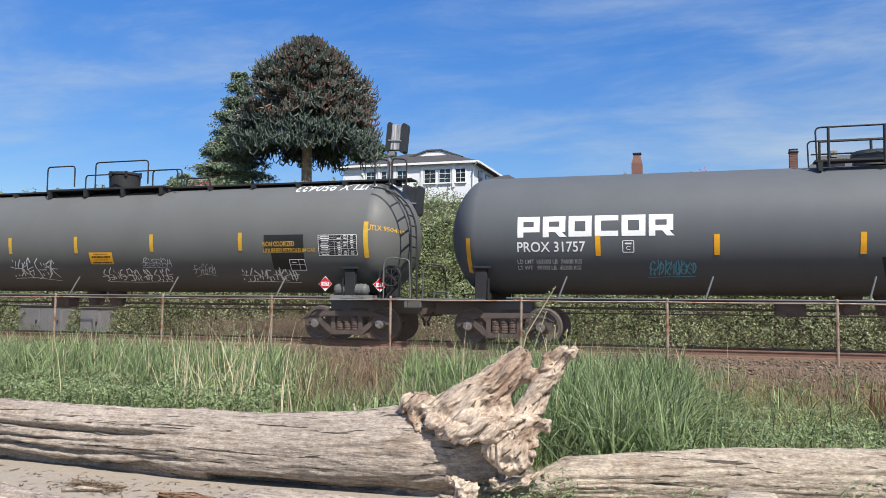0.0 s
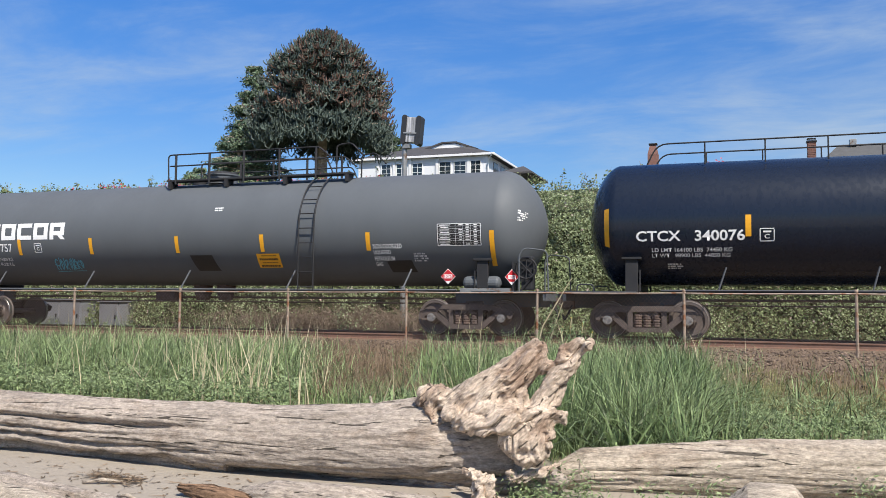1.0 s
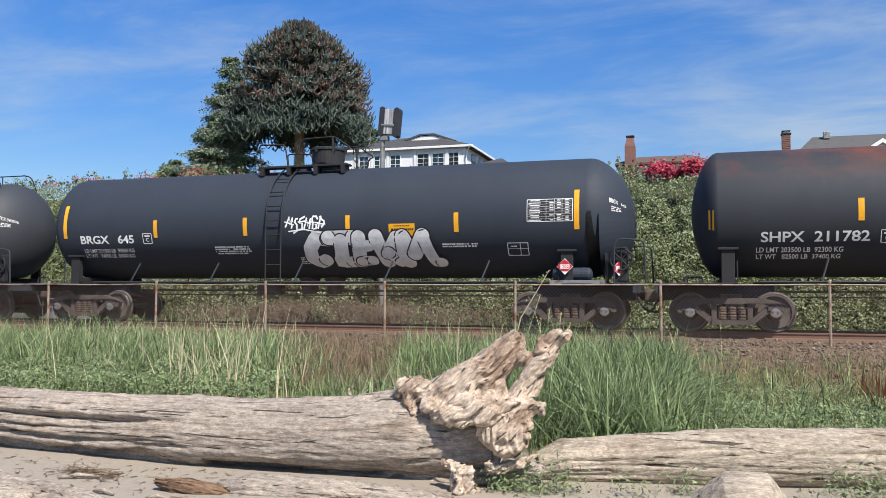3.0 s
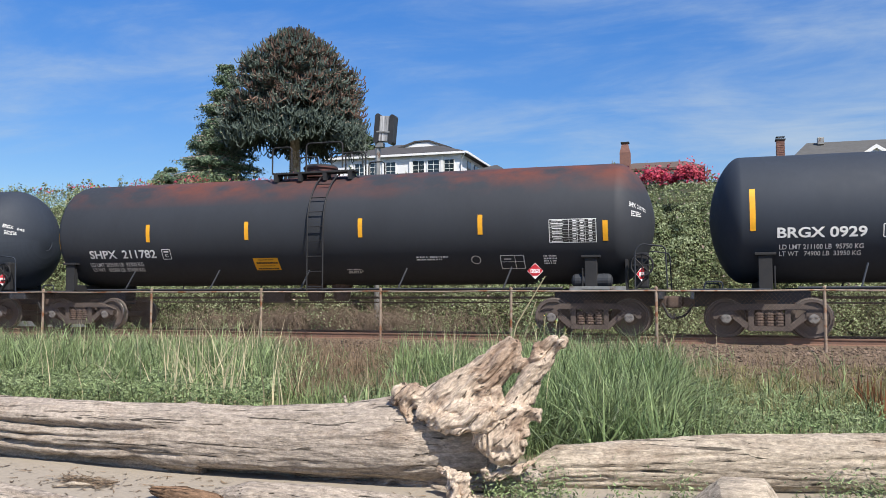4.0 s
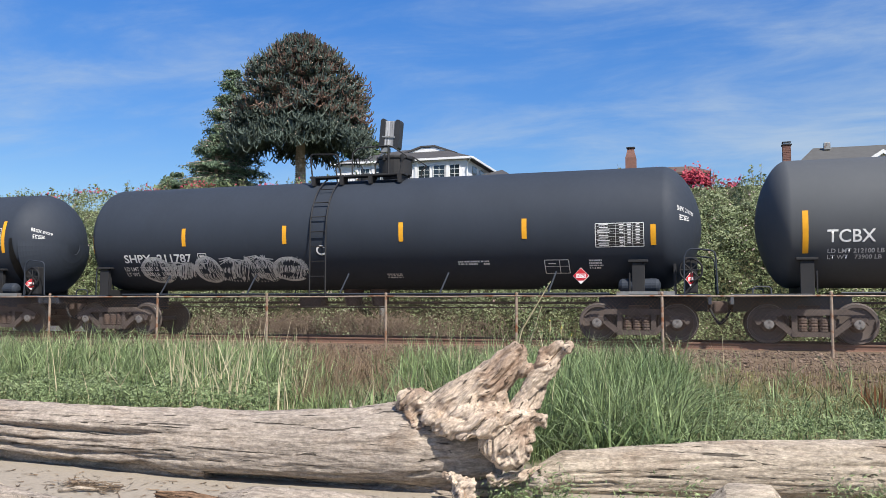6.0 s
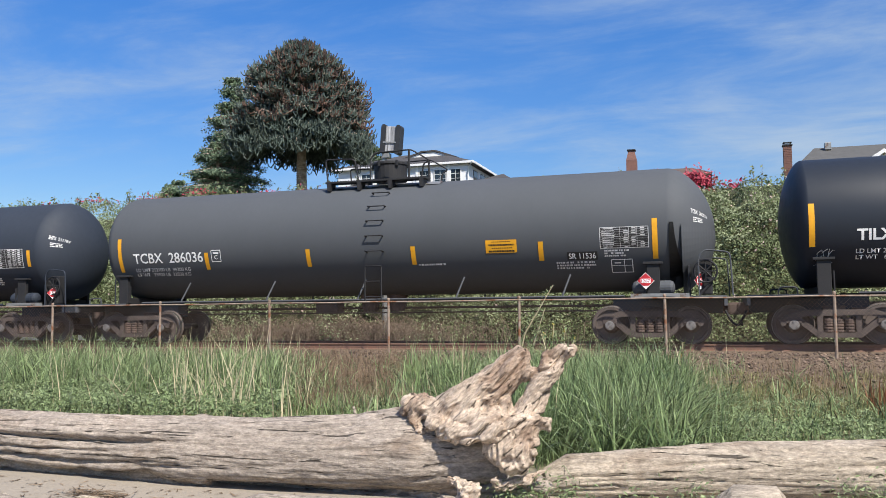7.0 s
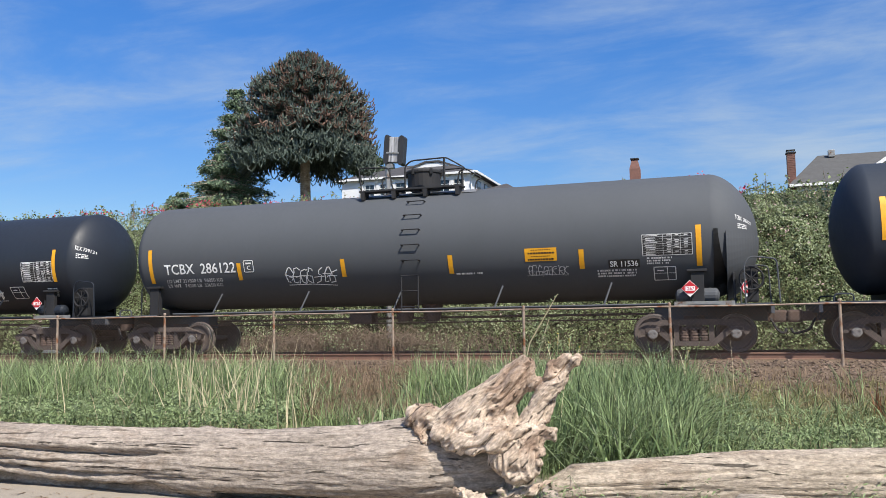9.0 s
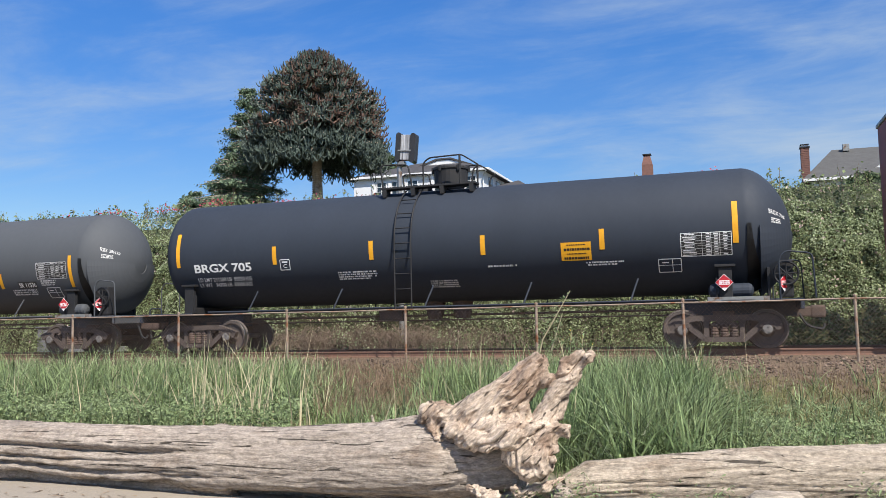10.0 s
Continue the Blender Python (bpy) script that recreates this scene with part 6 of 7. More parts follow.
def leaf_cloud(name, pts, normals, size, material, label, seed, parent=None, category="shrub", aspect=0.62, kind="stuff"):
    """Small folded leaves at pts, roughly facing along normals."""
    rng = np.random.default_rng(seed)
    n = len(pts)
    p = np.asarray(pts, float)
    nn = np.asarray(normals, float) + rng.normal(0, 0.8, (n, 3))
    nn /= np.linalg.norm(nn, axis=1)[:, None] + 1e-9
    t = rng.normal(0, 1, (n, 3))
    t -= (t * nn).sum(1)[:, None] * nn
    t /= np.linalg.norm(t, axis=1)[:, None] + 1e-9
    b = np.cross(nn, t)
    s = (size * rng.uniform(0.45, 1.5, n))[:, None]
    v = np.zeros((n, 4, 3))
    v[:, 0] = p - t * s
    v[:, 1] = p + b * s * aspect + nn * s * 0.15
    v[:, 2] = p + t * s
    v[:, 3] = p - b * s * aspect + nn * s * 0.15
    faces = [(4 * i, 4 * i + 1, 4 * i + 2, 4 * i + 3) for i in range(n)]
    ob = from_arrays(name, [tuple(q) for q in v.reshape(-1, 3)], faces, material, parent)
    if parent is None:
        tagged(ob, label, category, kind=kind)
    return ob


def bank_point(x, t):
    """t 0 at the foot, 1 at the lip of the overgrown bank."""
    y = 26.0 + 3.3 * t
    base = -0.3 + 5.15 * t ** 0.85
    bump = 0.35 * noise.noise((x * 0.55, t * 3, 1)) + 0.3 * noise.noise((x * 1.7, t * 7, 2)) + 0.16 * noise.noise((x * 4.5, t * 20, 5))
    return (x, y - 0.5 - bump * 1.2, base + bump * 0.6 * t + HEDGE_TOP(x) * t)


def HEDGE_TOP(x):
    # the lip is higher to the left, as the bank runs up
    return 0.25 * noise.noise((x * 0.35, 4.2, 0)) + (0.55 if x < -18 else 0.0 if x > -8 else 0.55 * (-8 - x) / 10)


def build_hedge():
    rng = random.Random(21)
    body, nb = [], []
    for _ in range(200000):
        x = rng.uniform(-36, 9)
        t = rng.random() ** 0.9 * 1.04
        if -17.5 < x < -8.2 and t < 0.2 and rng.random() < 0.8:
            continue
        p = bank_point(x, t)
        d = rng.random() ** 2 * 0.24
        body.append((p[0], p[1] + d, p[2] - d * 0.3 + (rng.gauss(0, 0.09) if t > 0.97 else 0)))
        nb.append((rng.gauss(0, 0.2), -0.8, 0.6))
    leaf_cloud("ivy", body, nb, 0.038, IVY, "dense green brambles and ivy covering the bank", 3)
    pale, npal = [], []
    for _ in range(80000):
        x = rng.uniform(-36, 9)
        t = rng.random()
        if noise.noise((x * 0.4, t * 2.5, 9)) < (0.05 if t < 0.5 else -0.3):
            continue
        p = bank_point(x, t)
        pale.append((p[0], p[1] - 0.05 * rng.random(), p[2] + 0.05))
        npal.append((0, -0.7, 0.7))
    leaf_cloud("pale_creeper", pale, npal, 0.032, IVY_PALE, "grey-green creeper with pale leaf tips", 4)
    bl, nbl = [], []
    for cx, w, n in ((-1.5, 0.5, 300), (-0.8, 0.6, 700), (-0.1, 0.45, 500), (-12.3, 0.9, 120), (-19.5, 0.8, 90), (-21.5, 0.8, 70), (-24.5, 1.0, 60), (-26.5, 0.7, 40), (-16.6, 1.2, 110), (-14.4, 0.6, 60), (0.9, 0.3, 90)):
        for _ in range(n):
            x = rng.gauss(cx, w * 0.5)
            p = bank_point(x, 1.0)
            bl.append((x, p[1] + rng.uniform(-0.35, 0.4), p[2] + 0.1 + abs(rng.gauss(0, 0.2)) * (1.0 if -3 < cx < 0 else 0.5)))
            nbl.append((0, -0.7, 0.7))
    for cx, w, hgt, n in ((-1.35, 0.5, 0.62, 620), (-0.35, 0.62, 0.78, 900)):
        for _ in range(n):
            a, r = rng.uniform(0, math.tau), math.sqrt(rng.random())
            x = cx + w * r * math.cos(a)
            p = bank_point(x, 1.0)
            bl.append((x, p[1] + 0.35 * r * math.sin(a), p[2] - 0.1 + hgt * math.sqrt(max(0, 1 - r * r)) * (0.75 + 0.35 * noise.noise((x * 3, a, 2)))))
            nbl.append((0, -0.7, 0.7))
    leaf_cloud("flowering_shrub", bl, nbl, 0.05, BLOOM, "crimson flowering shrub along the top of the bank", 5)
    b2, n2 = [], []
    for cx, w, n in ((-13, 2.0, 400), (-23, 4, 260), (2.5, 3.0, 300), (-6.0, 5, 160)):
        for _ in range(n):
            x = rng.gauss(cx, w * 0.5)
            p = bank_point(x, rng.uniform(0.05, 1.0))
            b2.append((x, p[1] - 0.05, p[2] + 0.06)); n2.append((0, -1, 0.4))
    leaf_cloud("pale_flowers", b2, n2, 0.04, BLOOM_PALE, "small pale flowers among the brambles", 6)
    sprig = bmesh.new()
    tips, ntips = [], []
    for _ in range(150):
        x = rng.uniform(-34, 8)
        p = Vector(bank_point(x, 1.0))
        q = p + Vector((rng.uniform(-0.25, 0.25), rng.uniform(-0.1, 0.1), rng.uniform(0.2, 0.65)))
        tube(sprig, [p - Vector((0, 0, 0.2)), q], [0.012, 0.005], 4)
        for k in range(9):
            r = p.lerp(q, 0.35 + 0.07 * k)
            tips.append((r.x + rng.gauss(0, 0.06), r.y + rng.gauss(0, 0.06), r.z + rng.gauss(0, 0.04))); ntips.append((0, -0.5, 0.6))
    s = part("sprigs", sprig, TWIG)
    tagged(s, "thin twigs standing above the hedge", "shrub", kind="stuff")
    leaf_cloud("sprig_leaves", tips, ntips, 0.06, IVY, "small leaves on the hedge's upright sprigs", 8)
    # leafless brush at the foot
    br = bmesh.new()
    for _ in range(1500):
        x = rng.gauss(-12.0, 3.0)
        y = rng.uniform(25.4, 26.2)
        z = ground_z(x, y)
        tube(br, [(x, y, z), (x + rng.uniform(-0.4, 0.4), y + rng.uniform(-0.2, 0.3), z + rng.uniform(0.3, 0.8)), (x + rng.uniform(-0.8, 0.8), y + rng.uniform(-0.2, 0.3), z + rng.uniform(0.2, 1.1))], [0.012, 0.008, 0.004], 4)
    tagged(part("dead_brush", br, TWIG), "dry brown bramble stems at the foot of the bank", "brush", kind="stuff")


build_hedge()
CARPET = leaf_mat("carpet_leaf", (0.17, 0.23, 0.10), (0.25, 0.30, 0.155), 0.5, 0.6, 0.25, 1.5)


def build_low_weeds():
    """Leafy weeds that carpet the beach edge, and small tufts at the logs."""
    rng = random.Random(17)
    pts, nor = [], []
    while len(pts) < 26000:
        x, y = rng.uniform(-16, -5.2), rng.uniform(9.2, 11.0)
        if sight(x, y) > -10.5 + 2.5 * noise.noise((x, y, 3)):
            continue
        top = 0.36 + 0.18 * noise.noise((x * 1.8, y * 1.8, 0)) + 0.08 * noise.noise((x * 6, y * 6, 0))
        pts.append((x, y, ground_z(x, y) + top * (1 - 0.7 * rng.random() ** 2))); nor.append((0.1, -0.5, 0.9))
    leaf_cloud("leafy_weeds", pts, nor, 0.03, CARPET, "grey-green leafy weeds carpeting the beach edge", 31, aspect=0.35)
    pts, nor = [], []
    while len(pts) < 15000:
        x, y = rng.uniform(0.0, 6.5), rng.uniform(9.0, 10.9)
        if sight(x, y) < 14 + 2.5 * noise.noise((x, y, 3)):
            continue
        top = 0.22 + 0.12 * noise.noise((x * 1.8, y * 1.8, 0)) + 0.08 * noise.noise((x * 6, y * 6, 0))
        pts.append((x, y, ground_z(x, y) + max(0.02, top * (1 - 0.8 * rng.random() ** 2)))); nor.append((0.1, -0.5, 0.9))
    leaf_cloud("leafy_weeds", pts, nor, 0.023, CARPET, "low leafy green weeds behind the sunk log", 32, aspect=0.35)
    pts, nor = [], []
    for cx, cy, r, n in ((-1.65, 6.95, 0.13, 380), (-1.4, 6.95, 0.13, 330), (-1.15, 7.05, 0.13, 300), (-0.15, 7.3, 0.1, 190), (-0.55, 7.1, 0.12, 140), (1.25, 7.55, 0.2, 420), (1.6, 7.65, 0.2, 360), (0.95, 7.3, 0.15, 180)):
        for _ in range(n):
            x, y = rng.gauss(cx, r), rng.gauss(cy, r * 0.6)
            pts.append((x, y, ground_z(x, y) + abs(rng.gauss(0, 0.11)))); nor.append((0, -0.3, 0.9))
    leaf_cloud("small_weeds", pts, nor, 0.02, CARPET, "small green weeds growing at the logs", 33, aspect=0.32)


build_low_weeds()

# ---- trees ----
BARK = mat("bark", (0.5, 0.43, 0.36), (0.24, 0.18, 0.14), 0.9, scale=1.6, stretch=(2, 2, 3), bump=0.7, dist=0.03)
PUZZLE = leaf_mat("puzzle_leaf", (0.082, 0.115, 0.1), (0.112, 0.138, 0.112), 0.5, 0.4, 0.1, 0.5, c3=(0.095, 0.082, 0.065), c3_at=0.62)
PUZZLE_TIP = leaf_mat("puzzle_tip", (0.15, 0.085, 0.066), (0.105, 0.075, 0.057), 0.5, 0.35, 0.08)
CONIFER = leaf_mat("conifer_leaf", (0.105, 0.16, 0.105), (0.18, 0.24, 0.145), 0.65, 0.5, 0.15, 1.1, c3=(0.05, 0.085, 0.06), c3_at=0.55)
FAR_LEAF = leaf_mat("far_leaf", (0.055, 0.085, 0.04), (0.08, 0.115, 0.05), 0.5, 0.35, 0.15)


def build_puzzle_tree():
    rng = random.Random(33)
    bx, by = -24.75, 48.0
    tree = tagged(empty("monkey_puzzle_tree", pose(bx, by, 0)), "tall domed monkey puzzle tree with dark spiny drooping branches", "tree")
    z0 = ground_z(bx, by) - 0.3
    bm = tube(bmesh.new(), [(0.05, 0, z0), (0.03, 0, 9), (0.0, 0, 11), (0.05, 0, 14), (0, 0, 17.6)], [0.38, 0.33, 0.30, 0.22, 0.08], 14)
    for k in range(40):
        z = z0 + 0.3 + k * 0.14
        revolve(bm, [(z, 0.33), (z + 0.03, 0.385 - (z - z0) * 0.008), (z + 0.06, 0.33)], "z", 12) if z < 10.4 else None
    part("trunk", bm, BARK, tree, smooth=True)
    # upper dome: centre 13.6, wide 4.55, top 18.45; skirts hang to 10.4
    verts, faces = [], []
    lverts, lfaces = [], []

    def rope(pts, r0, r1, spiny, store_v, store_f):
        base = len(store_v)
        n = len(pts)
        seg = 5
        up = Vector((0.3, 0.2, 1)).normalized()
        for i, p in enumerate(pts):
            d = (pts[min(n - 1, i + 1)] - pts[max(0, i - 1)]).normalized()
            s = d.cross(up).normalized()
            u = s.cross(d)
            r = r0 + (r1 - r0) * i / (n - 1)
            tw = i * 0.6
            for k in range(seg):
                a = k * math.tau / seg + tw
                rr = r * (1.35 if (k + i) % 2 else 0.7) if spiny else r
                store_v.append(tuple(p + rr * (math.cos(a) * s + math.sin(a) * u)))
        for i in range(n - 1):
            for k in range(seg):
                a = base + i * seg + k
                b = base + i * seg + (k + 1) % seg
                store_f.append((a, b, b + seg, a + seg))
        store_f.append(tuple(base + (n - 1) * seg + k for k in range(seg)))

    bv, bf = [], []
    tips_v, tips_f = [], []
    outline = [(10.9, 4.0), (11.6, 4.35), (12.6, 4.5), (14.0, 4.3), (15.5, 3.65), (16.6, 2.7), (17.4, 1.6), (18.05, 0.6)]

    def crown_r(z):
        for (a, ra), (b, rb) in zip(outline, outline[1:]):
            if z <= b:
                return ra + (rb - ra) * max(0, z - a) / (b - a)
        return 0.4
    for i in range(640):
        ze = 10.9 + 7.3 * (rng.random() ** 1.1)
        az = i * 2.39996 + rng.uniform(-0.2, 0.2)
        rr = crown_r(ze) * rng.uniform(0.86, 1.0) * (1.01 + 0.10 * noise.noise((math.cos(az) * 1.5, math.sin(az) * 1.5, ze * 0.6)))
        low = max(0.0, min(1.0, (14.0 - ze) / 3.0))
        dirv = Vector((math.cos(az), math.sin(az), 0))
        zb = ze + 1.7 * low - (1 - low) * rng.uniform(0.5, 1.1)
        p0 = Vector((0, 0, min(17.9, zb)))
        p3 = dirv * rr + Vector((0, 0, ze))
        p1 = p0.lerp(p3, 0.45) + Vector((0, 0, 0.35))
        p2 = p0.lerp(p3, 0.8) + Vector((0, 0, 0.22 * low - 0.05))
        rope([p0, p1, p2, p3], 0.06, 0.04, False, bv, bf)
        for k in range(27):
            t = 0.42 + 0.58 * rng.random() ** 0.7
            q = p1.lerp(p2, (t - 0.42) / 0.4) if t < 0.82 else p2.lerp(p3, (t - 0.82) / 0.18)
            sd = Vector((-dirv.y, dirv.x, 0)) * rng.uniform(-1, 1)
            out = (dirv * rng.uniform(0.1, 0.9) + sd).normalized()
            ln = rng.uniform(0.25, 0.62) * (1 + 0.9 * low)
            sag = rng.uniform(0.2, 0.85) * (0.2 + 1.25 * low)
            lift = (1 - low) * rng.uniform(0.0, 0.16)
            a1 = q + out * ln * 0.4 + Vector((0, 0, -sag * 0.5 + lift * 0.3))
            a2 = q + out * ln * 0.75 + Vector((0, 0, -sag * 0.85 + lift * 0.6))
            a3 = q + out * ln * 0.98 + Vector((0, 0, -sag * 0.8 + 0.08 + lift))
            a4 = q + out * ln * 1.08 + Vector((0, 0, -sag * 0.6 + 0.2 + lift * 1.3))
            # some outer branch ends of the upper crown are reddish, more towards +x
            red = low < 0.5 and rng.random() < (0.45 if dirv.x > -0.2 else 0.2) and t > 0.78
            rope([q, a1, a2, a3, a4], 0.04, 0.028, True, tips_v if red else verts, tips_f if red else faces)
    limbs = from_arrays("limb_wood", bv, bf, BARK, tree)
    from_arrays("crown", verts, faces, PUZZLE, tree)
    tp = from_arrays("reddish_ends", tips_v, tips_f, PUZZLE_TIP, tree)
    tagged(tp, "reddish-brown branch ends of the upper crown")


def build_conifer(x, y, z0, h, w, seed, leaf, name="conifer", label="dense dark green conifer with ragged drooping sprays", n=260, size=0.17, shape=1.0):
    rng = random.Random(seed)
    tree = tagged(empty(name, pose(x, y, 0)), label, "tree")
    bm = tube(bmesh.new(), [(0, 0, z0), (0.1, 0, z0 + h * 0.5), (0, 0, z0 + h)], [0.35, 0.2, 0.03], 10)
    pts, nor = [], []
    for i in range(n):
        # branches grow in loose tiers, some long and some broken off short
        t = rng.random() ** 1.15
        t = max(0.0, min(0.985, t + 0.35 / h * math.sin(t * h * 6.0)))
        az = i * 2.39996 + rng.uniform(-0.3, 0.3)
        lobe = 1 + 0.38 * noise.noise((math.cos(az) * 1.3, math.sin(az) * 1.3 + seed, t * 7))
        r = (w * (1 - t) ** shape * rng.uniform(0.45, 1.08) + 0.15) * lobe
        zb = z0 + h * (0.06 + 0.94 * t)
        d = Vector((math.cos(az), math.sin(az), 0))
        a, b = Vector((0, 0, zb)), Vector((0, 0, zb)) + d * r + Vector((0, 0, -0.22 * r + 0.25))
        tube(bm, [a, a.lerp(b, 0.6) + Vector((0, 0, 0.12)), b], [0.04, 0.025, 0.01], 4)
        for k in range(int(60 * (0.4 + r / w))):
            s = rng.random() ** 0.5
            p = a.lerp(b, s) + Vector((rng.gauss(0, 0.13), rng.gauss(0, 0.13), rng.gauss(-0.1, 0.1)))
            pts.append(tuple(p)); nor.append((d.x * 0.5, d.y * 0.5, 0.8))
    part("trunk", bm, BARK, tree)
    leaf_cloud("crown", pts, nor, size, leaf, "", seed, tree, aspect=0.45)
    return tree


build_puzzle_tree()
build_conifer(-31.15, 50.0, 6.0, 11.0, 3.0, 51, CONIFER, n=760, shape=0.5, size=0.095)
build_conifer(-29.9, 46.3, 6.0, 5.6, 3.0, 52, CONIFER, n=460, shape=0.5, size=0.095, label="lower bushy dark green conifer")
build_conifer(-35.2, 49.5, 5.5, 4.4, 2.4, 54, CONIFER, n=140, shape=0.5, label="rounded green garden shrub tree")
build_conifer(-34.4, 82.0, 7.0, 11.6, 4.0, 53, FAR_LEAF, name="far_tree", label="dark rounded tree behind the white house", n=520, shape=0.28, size=0.22)
build_conifer(8.6, 56.0, 6.0, 3.2, 2.0, 57, FAR_LEAF, name="garden_bush", label="dark rounded garden bush by the grey-roofed house", n=120, shape=0.35)

# ---- houses on the hill ----
SIDING = mat("siding", (0.78, 0.79, 0.80), (0.72, 0.73, 0.75), 0.6, scale=2, stretch=(1, 1, 14), bump=0.2)
ROOFING = mat("roofing", (0.075, 0.07, 0.07), (0.05, 0.048, 0.05), 0.9, scale=2, stretch=(1, 1, 1), fine=30, bump=0.5)
ROOFING2 = mat("roofing_grey", (0.10, 0.10, 0.098), (0.075, 0.073, 0.07), 0.9, scale=2, fine=30, bump=0.5)
TRIM = mat("trim_white", (0.80, 0.80, 0.79), (0.75, 0.75, 0.74), 0.5, scale=4, bump=0.05)
GLASS = mat("window_glass", (0.03, 0.04, 0.045), (0.02, 0.028, 0.032), 0.06, scale=1, bump=0.02, spec=0.8)
BRICK = mat("brick", (0.20, 0.098, 0.075), (0.14, 0.072, 0.06), 0.85, scale=6, per=0.2, bump=0.3)
MORTAR = mat("mortar", (0.3, 0.26, 0.23), (0.25, 0.22, 0.19), 0.9, bump=0.2)


def window(parent, x, y, z, w, h, cols=2, rows=3):
    f = 0.06
    win = empty("window")
    win.parent = parent
    bm = bmesh.new()
    box(bm, (x, y - 0.04, z + h / 2 - f / 2), (w, 0.1, f)); box(bm, (x, y - 0.04, z - h / 2 + f / 2), (w, 0.1, f))
    for s in (-1, 1):
        box(bm, (x + s * (w / 2 - f / 2), y - 0.04, z), (f, 0.1, h - 2 * f))
    part("frame", bm, TRIM, win)
    part("pane", box(bmesh.new(), (x, y - 0.01, z), (w - 2 * f, 0.02, h - 2 * f)), GLASS, win)
    bm = bmesh.new()
    for i in range(1, cols):
        box(bm, (x - w / 2 + w * i / cols, y - 0.035, z), (0.028, 0.03, h - 2 * f))
    for i in range(1, rows):
        box(bm, (x, y - 0.036, z - h / 2 + h * i / rows), (w - 2 * f, 0.03, 0.028))
    part("muntin", bm, TRIM, win)
    part("sill", box(bmesh.new(), (x, y - 0.08, z - h / 2 - 0.03), (w + 0.1, 0.16, 0.05)), TRIM, win)


def hip_roof(bm, x0, x1, y0, y1, z, top, inset, thick=0.16):
    base = [bm.verts.new(p) for p in ((x0, y0, z), (x1, y0, z), (x1, y1, z), (x0, y1, z))]
    low = [bm.verts.new((v.co.x, v.co.y, z - thick)) for v in base]
    ym = (y0 + y1) / 2
    r = [bm.verts.new((x0 + inset, ym, top)), bm.verts.new((x1 - inset, ym, top))]
    bm.faces.new((base[0], base[1], r[1], r[0])); bm.faces.new((base[1], base[2], r[1]))
    bm.faces.new((base[2], base[3], r[0], r[1])); bm.faces.new((base[3], base[0], r[0]))
    for i in range(4):
        j = (i + 1) % 4
        bm.faces.new((base[j], base[i], low[i], low[j]))
    bm.faces.new(low[::-1])


def chimney(x, y, z0, z1, w, label, cap=True, taper=False):
    ch = tagged(empty("chimney", pose(x, y, 0)), label, "chimney")
    bm = bmesh.new()
    if taper:
        m = z1 - 0.8
        box(bm, (0, 0, (z0 + m) / 2), (w, w, m - z0))
        vs = bmesh.ops.create_cube(bm, size=1, matrix=Matrix.Translation((0, 0, m + 0.4)) @ Matrix.Diagonal((w, w, 0.8, 1)))["verts"]
        for v in vs:
            if v.co.z > m + 0.5:
                v.co.x *= 0.55; v.co.y *= 0.55
    else:
        box(bm, (0, 0, (z0 + z1) / 2), (w * 0.94, w * 0.94, z1 - z0))
    part("brickwork", bm, BRICK, ch)
    n = int((z1 - z0) / 0.14)
    if not taper:
        for i in range(n):
            part("brick_course", box(bmesh.new(), (0, 0, z0 + 0.14 * i + 0.06), (w, w, 0.11), 0.01), BRICK, ch)
    part("cap", box(bmesh.new(), (0, 0, z1 + 0.05), (w * (1.2 if not taper else 0.8), w * (1.2 if not taper else 0.8), 0.1), 0.01), M["steel_dark"], ch)
    if cap:
        bm = box(bmesh.new(), (0, 0, z1 + 0.16), (w * 0.75, w * 0.75, 0.14), 0.01)
        part("flue", bm, TRIM, ch)
        part("cowl", box(bmesh.new(), (0, 0, z1 + 0.27), (w * 1.05, w * 1.05, 0.06), 0.01), M["steel_dark"], ch)
    return ch


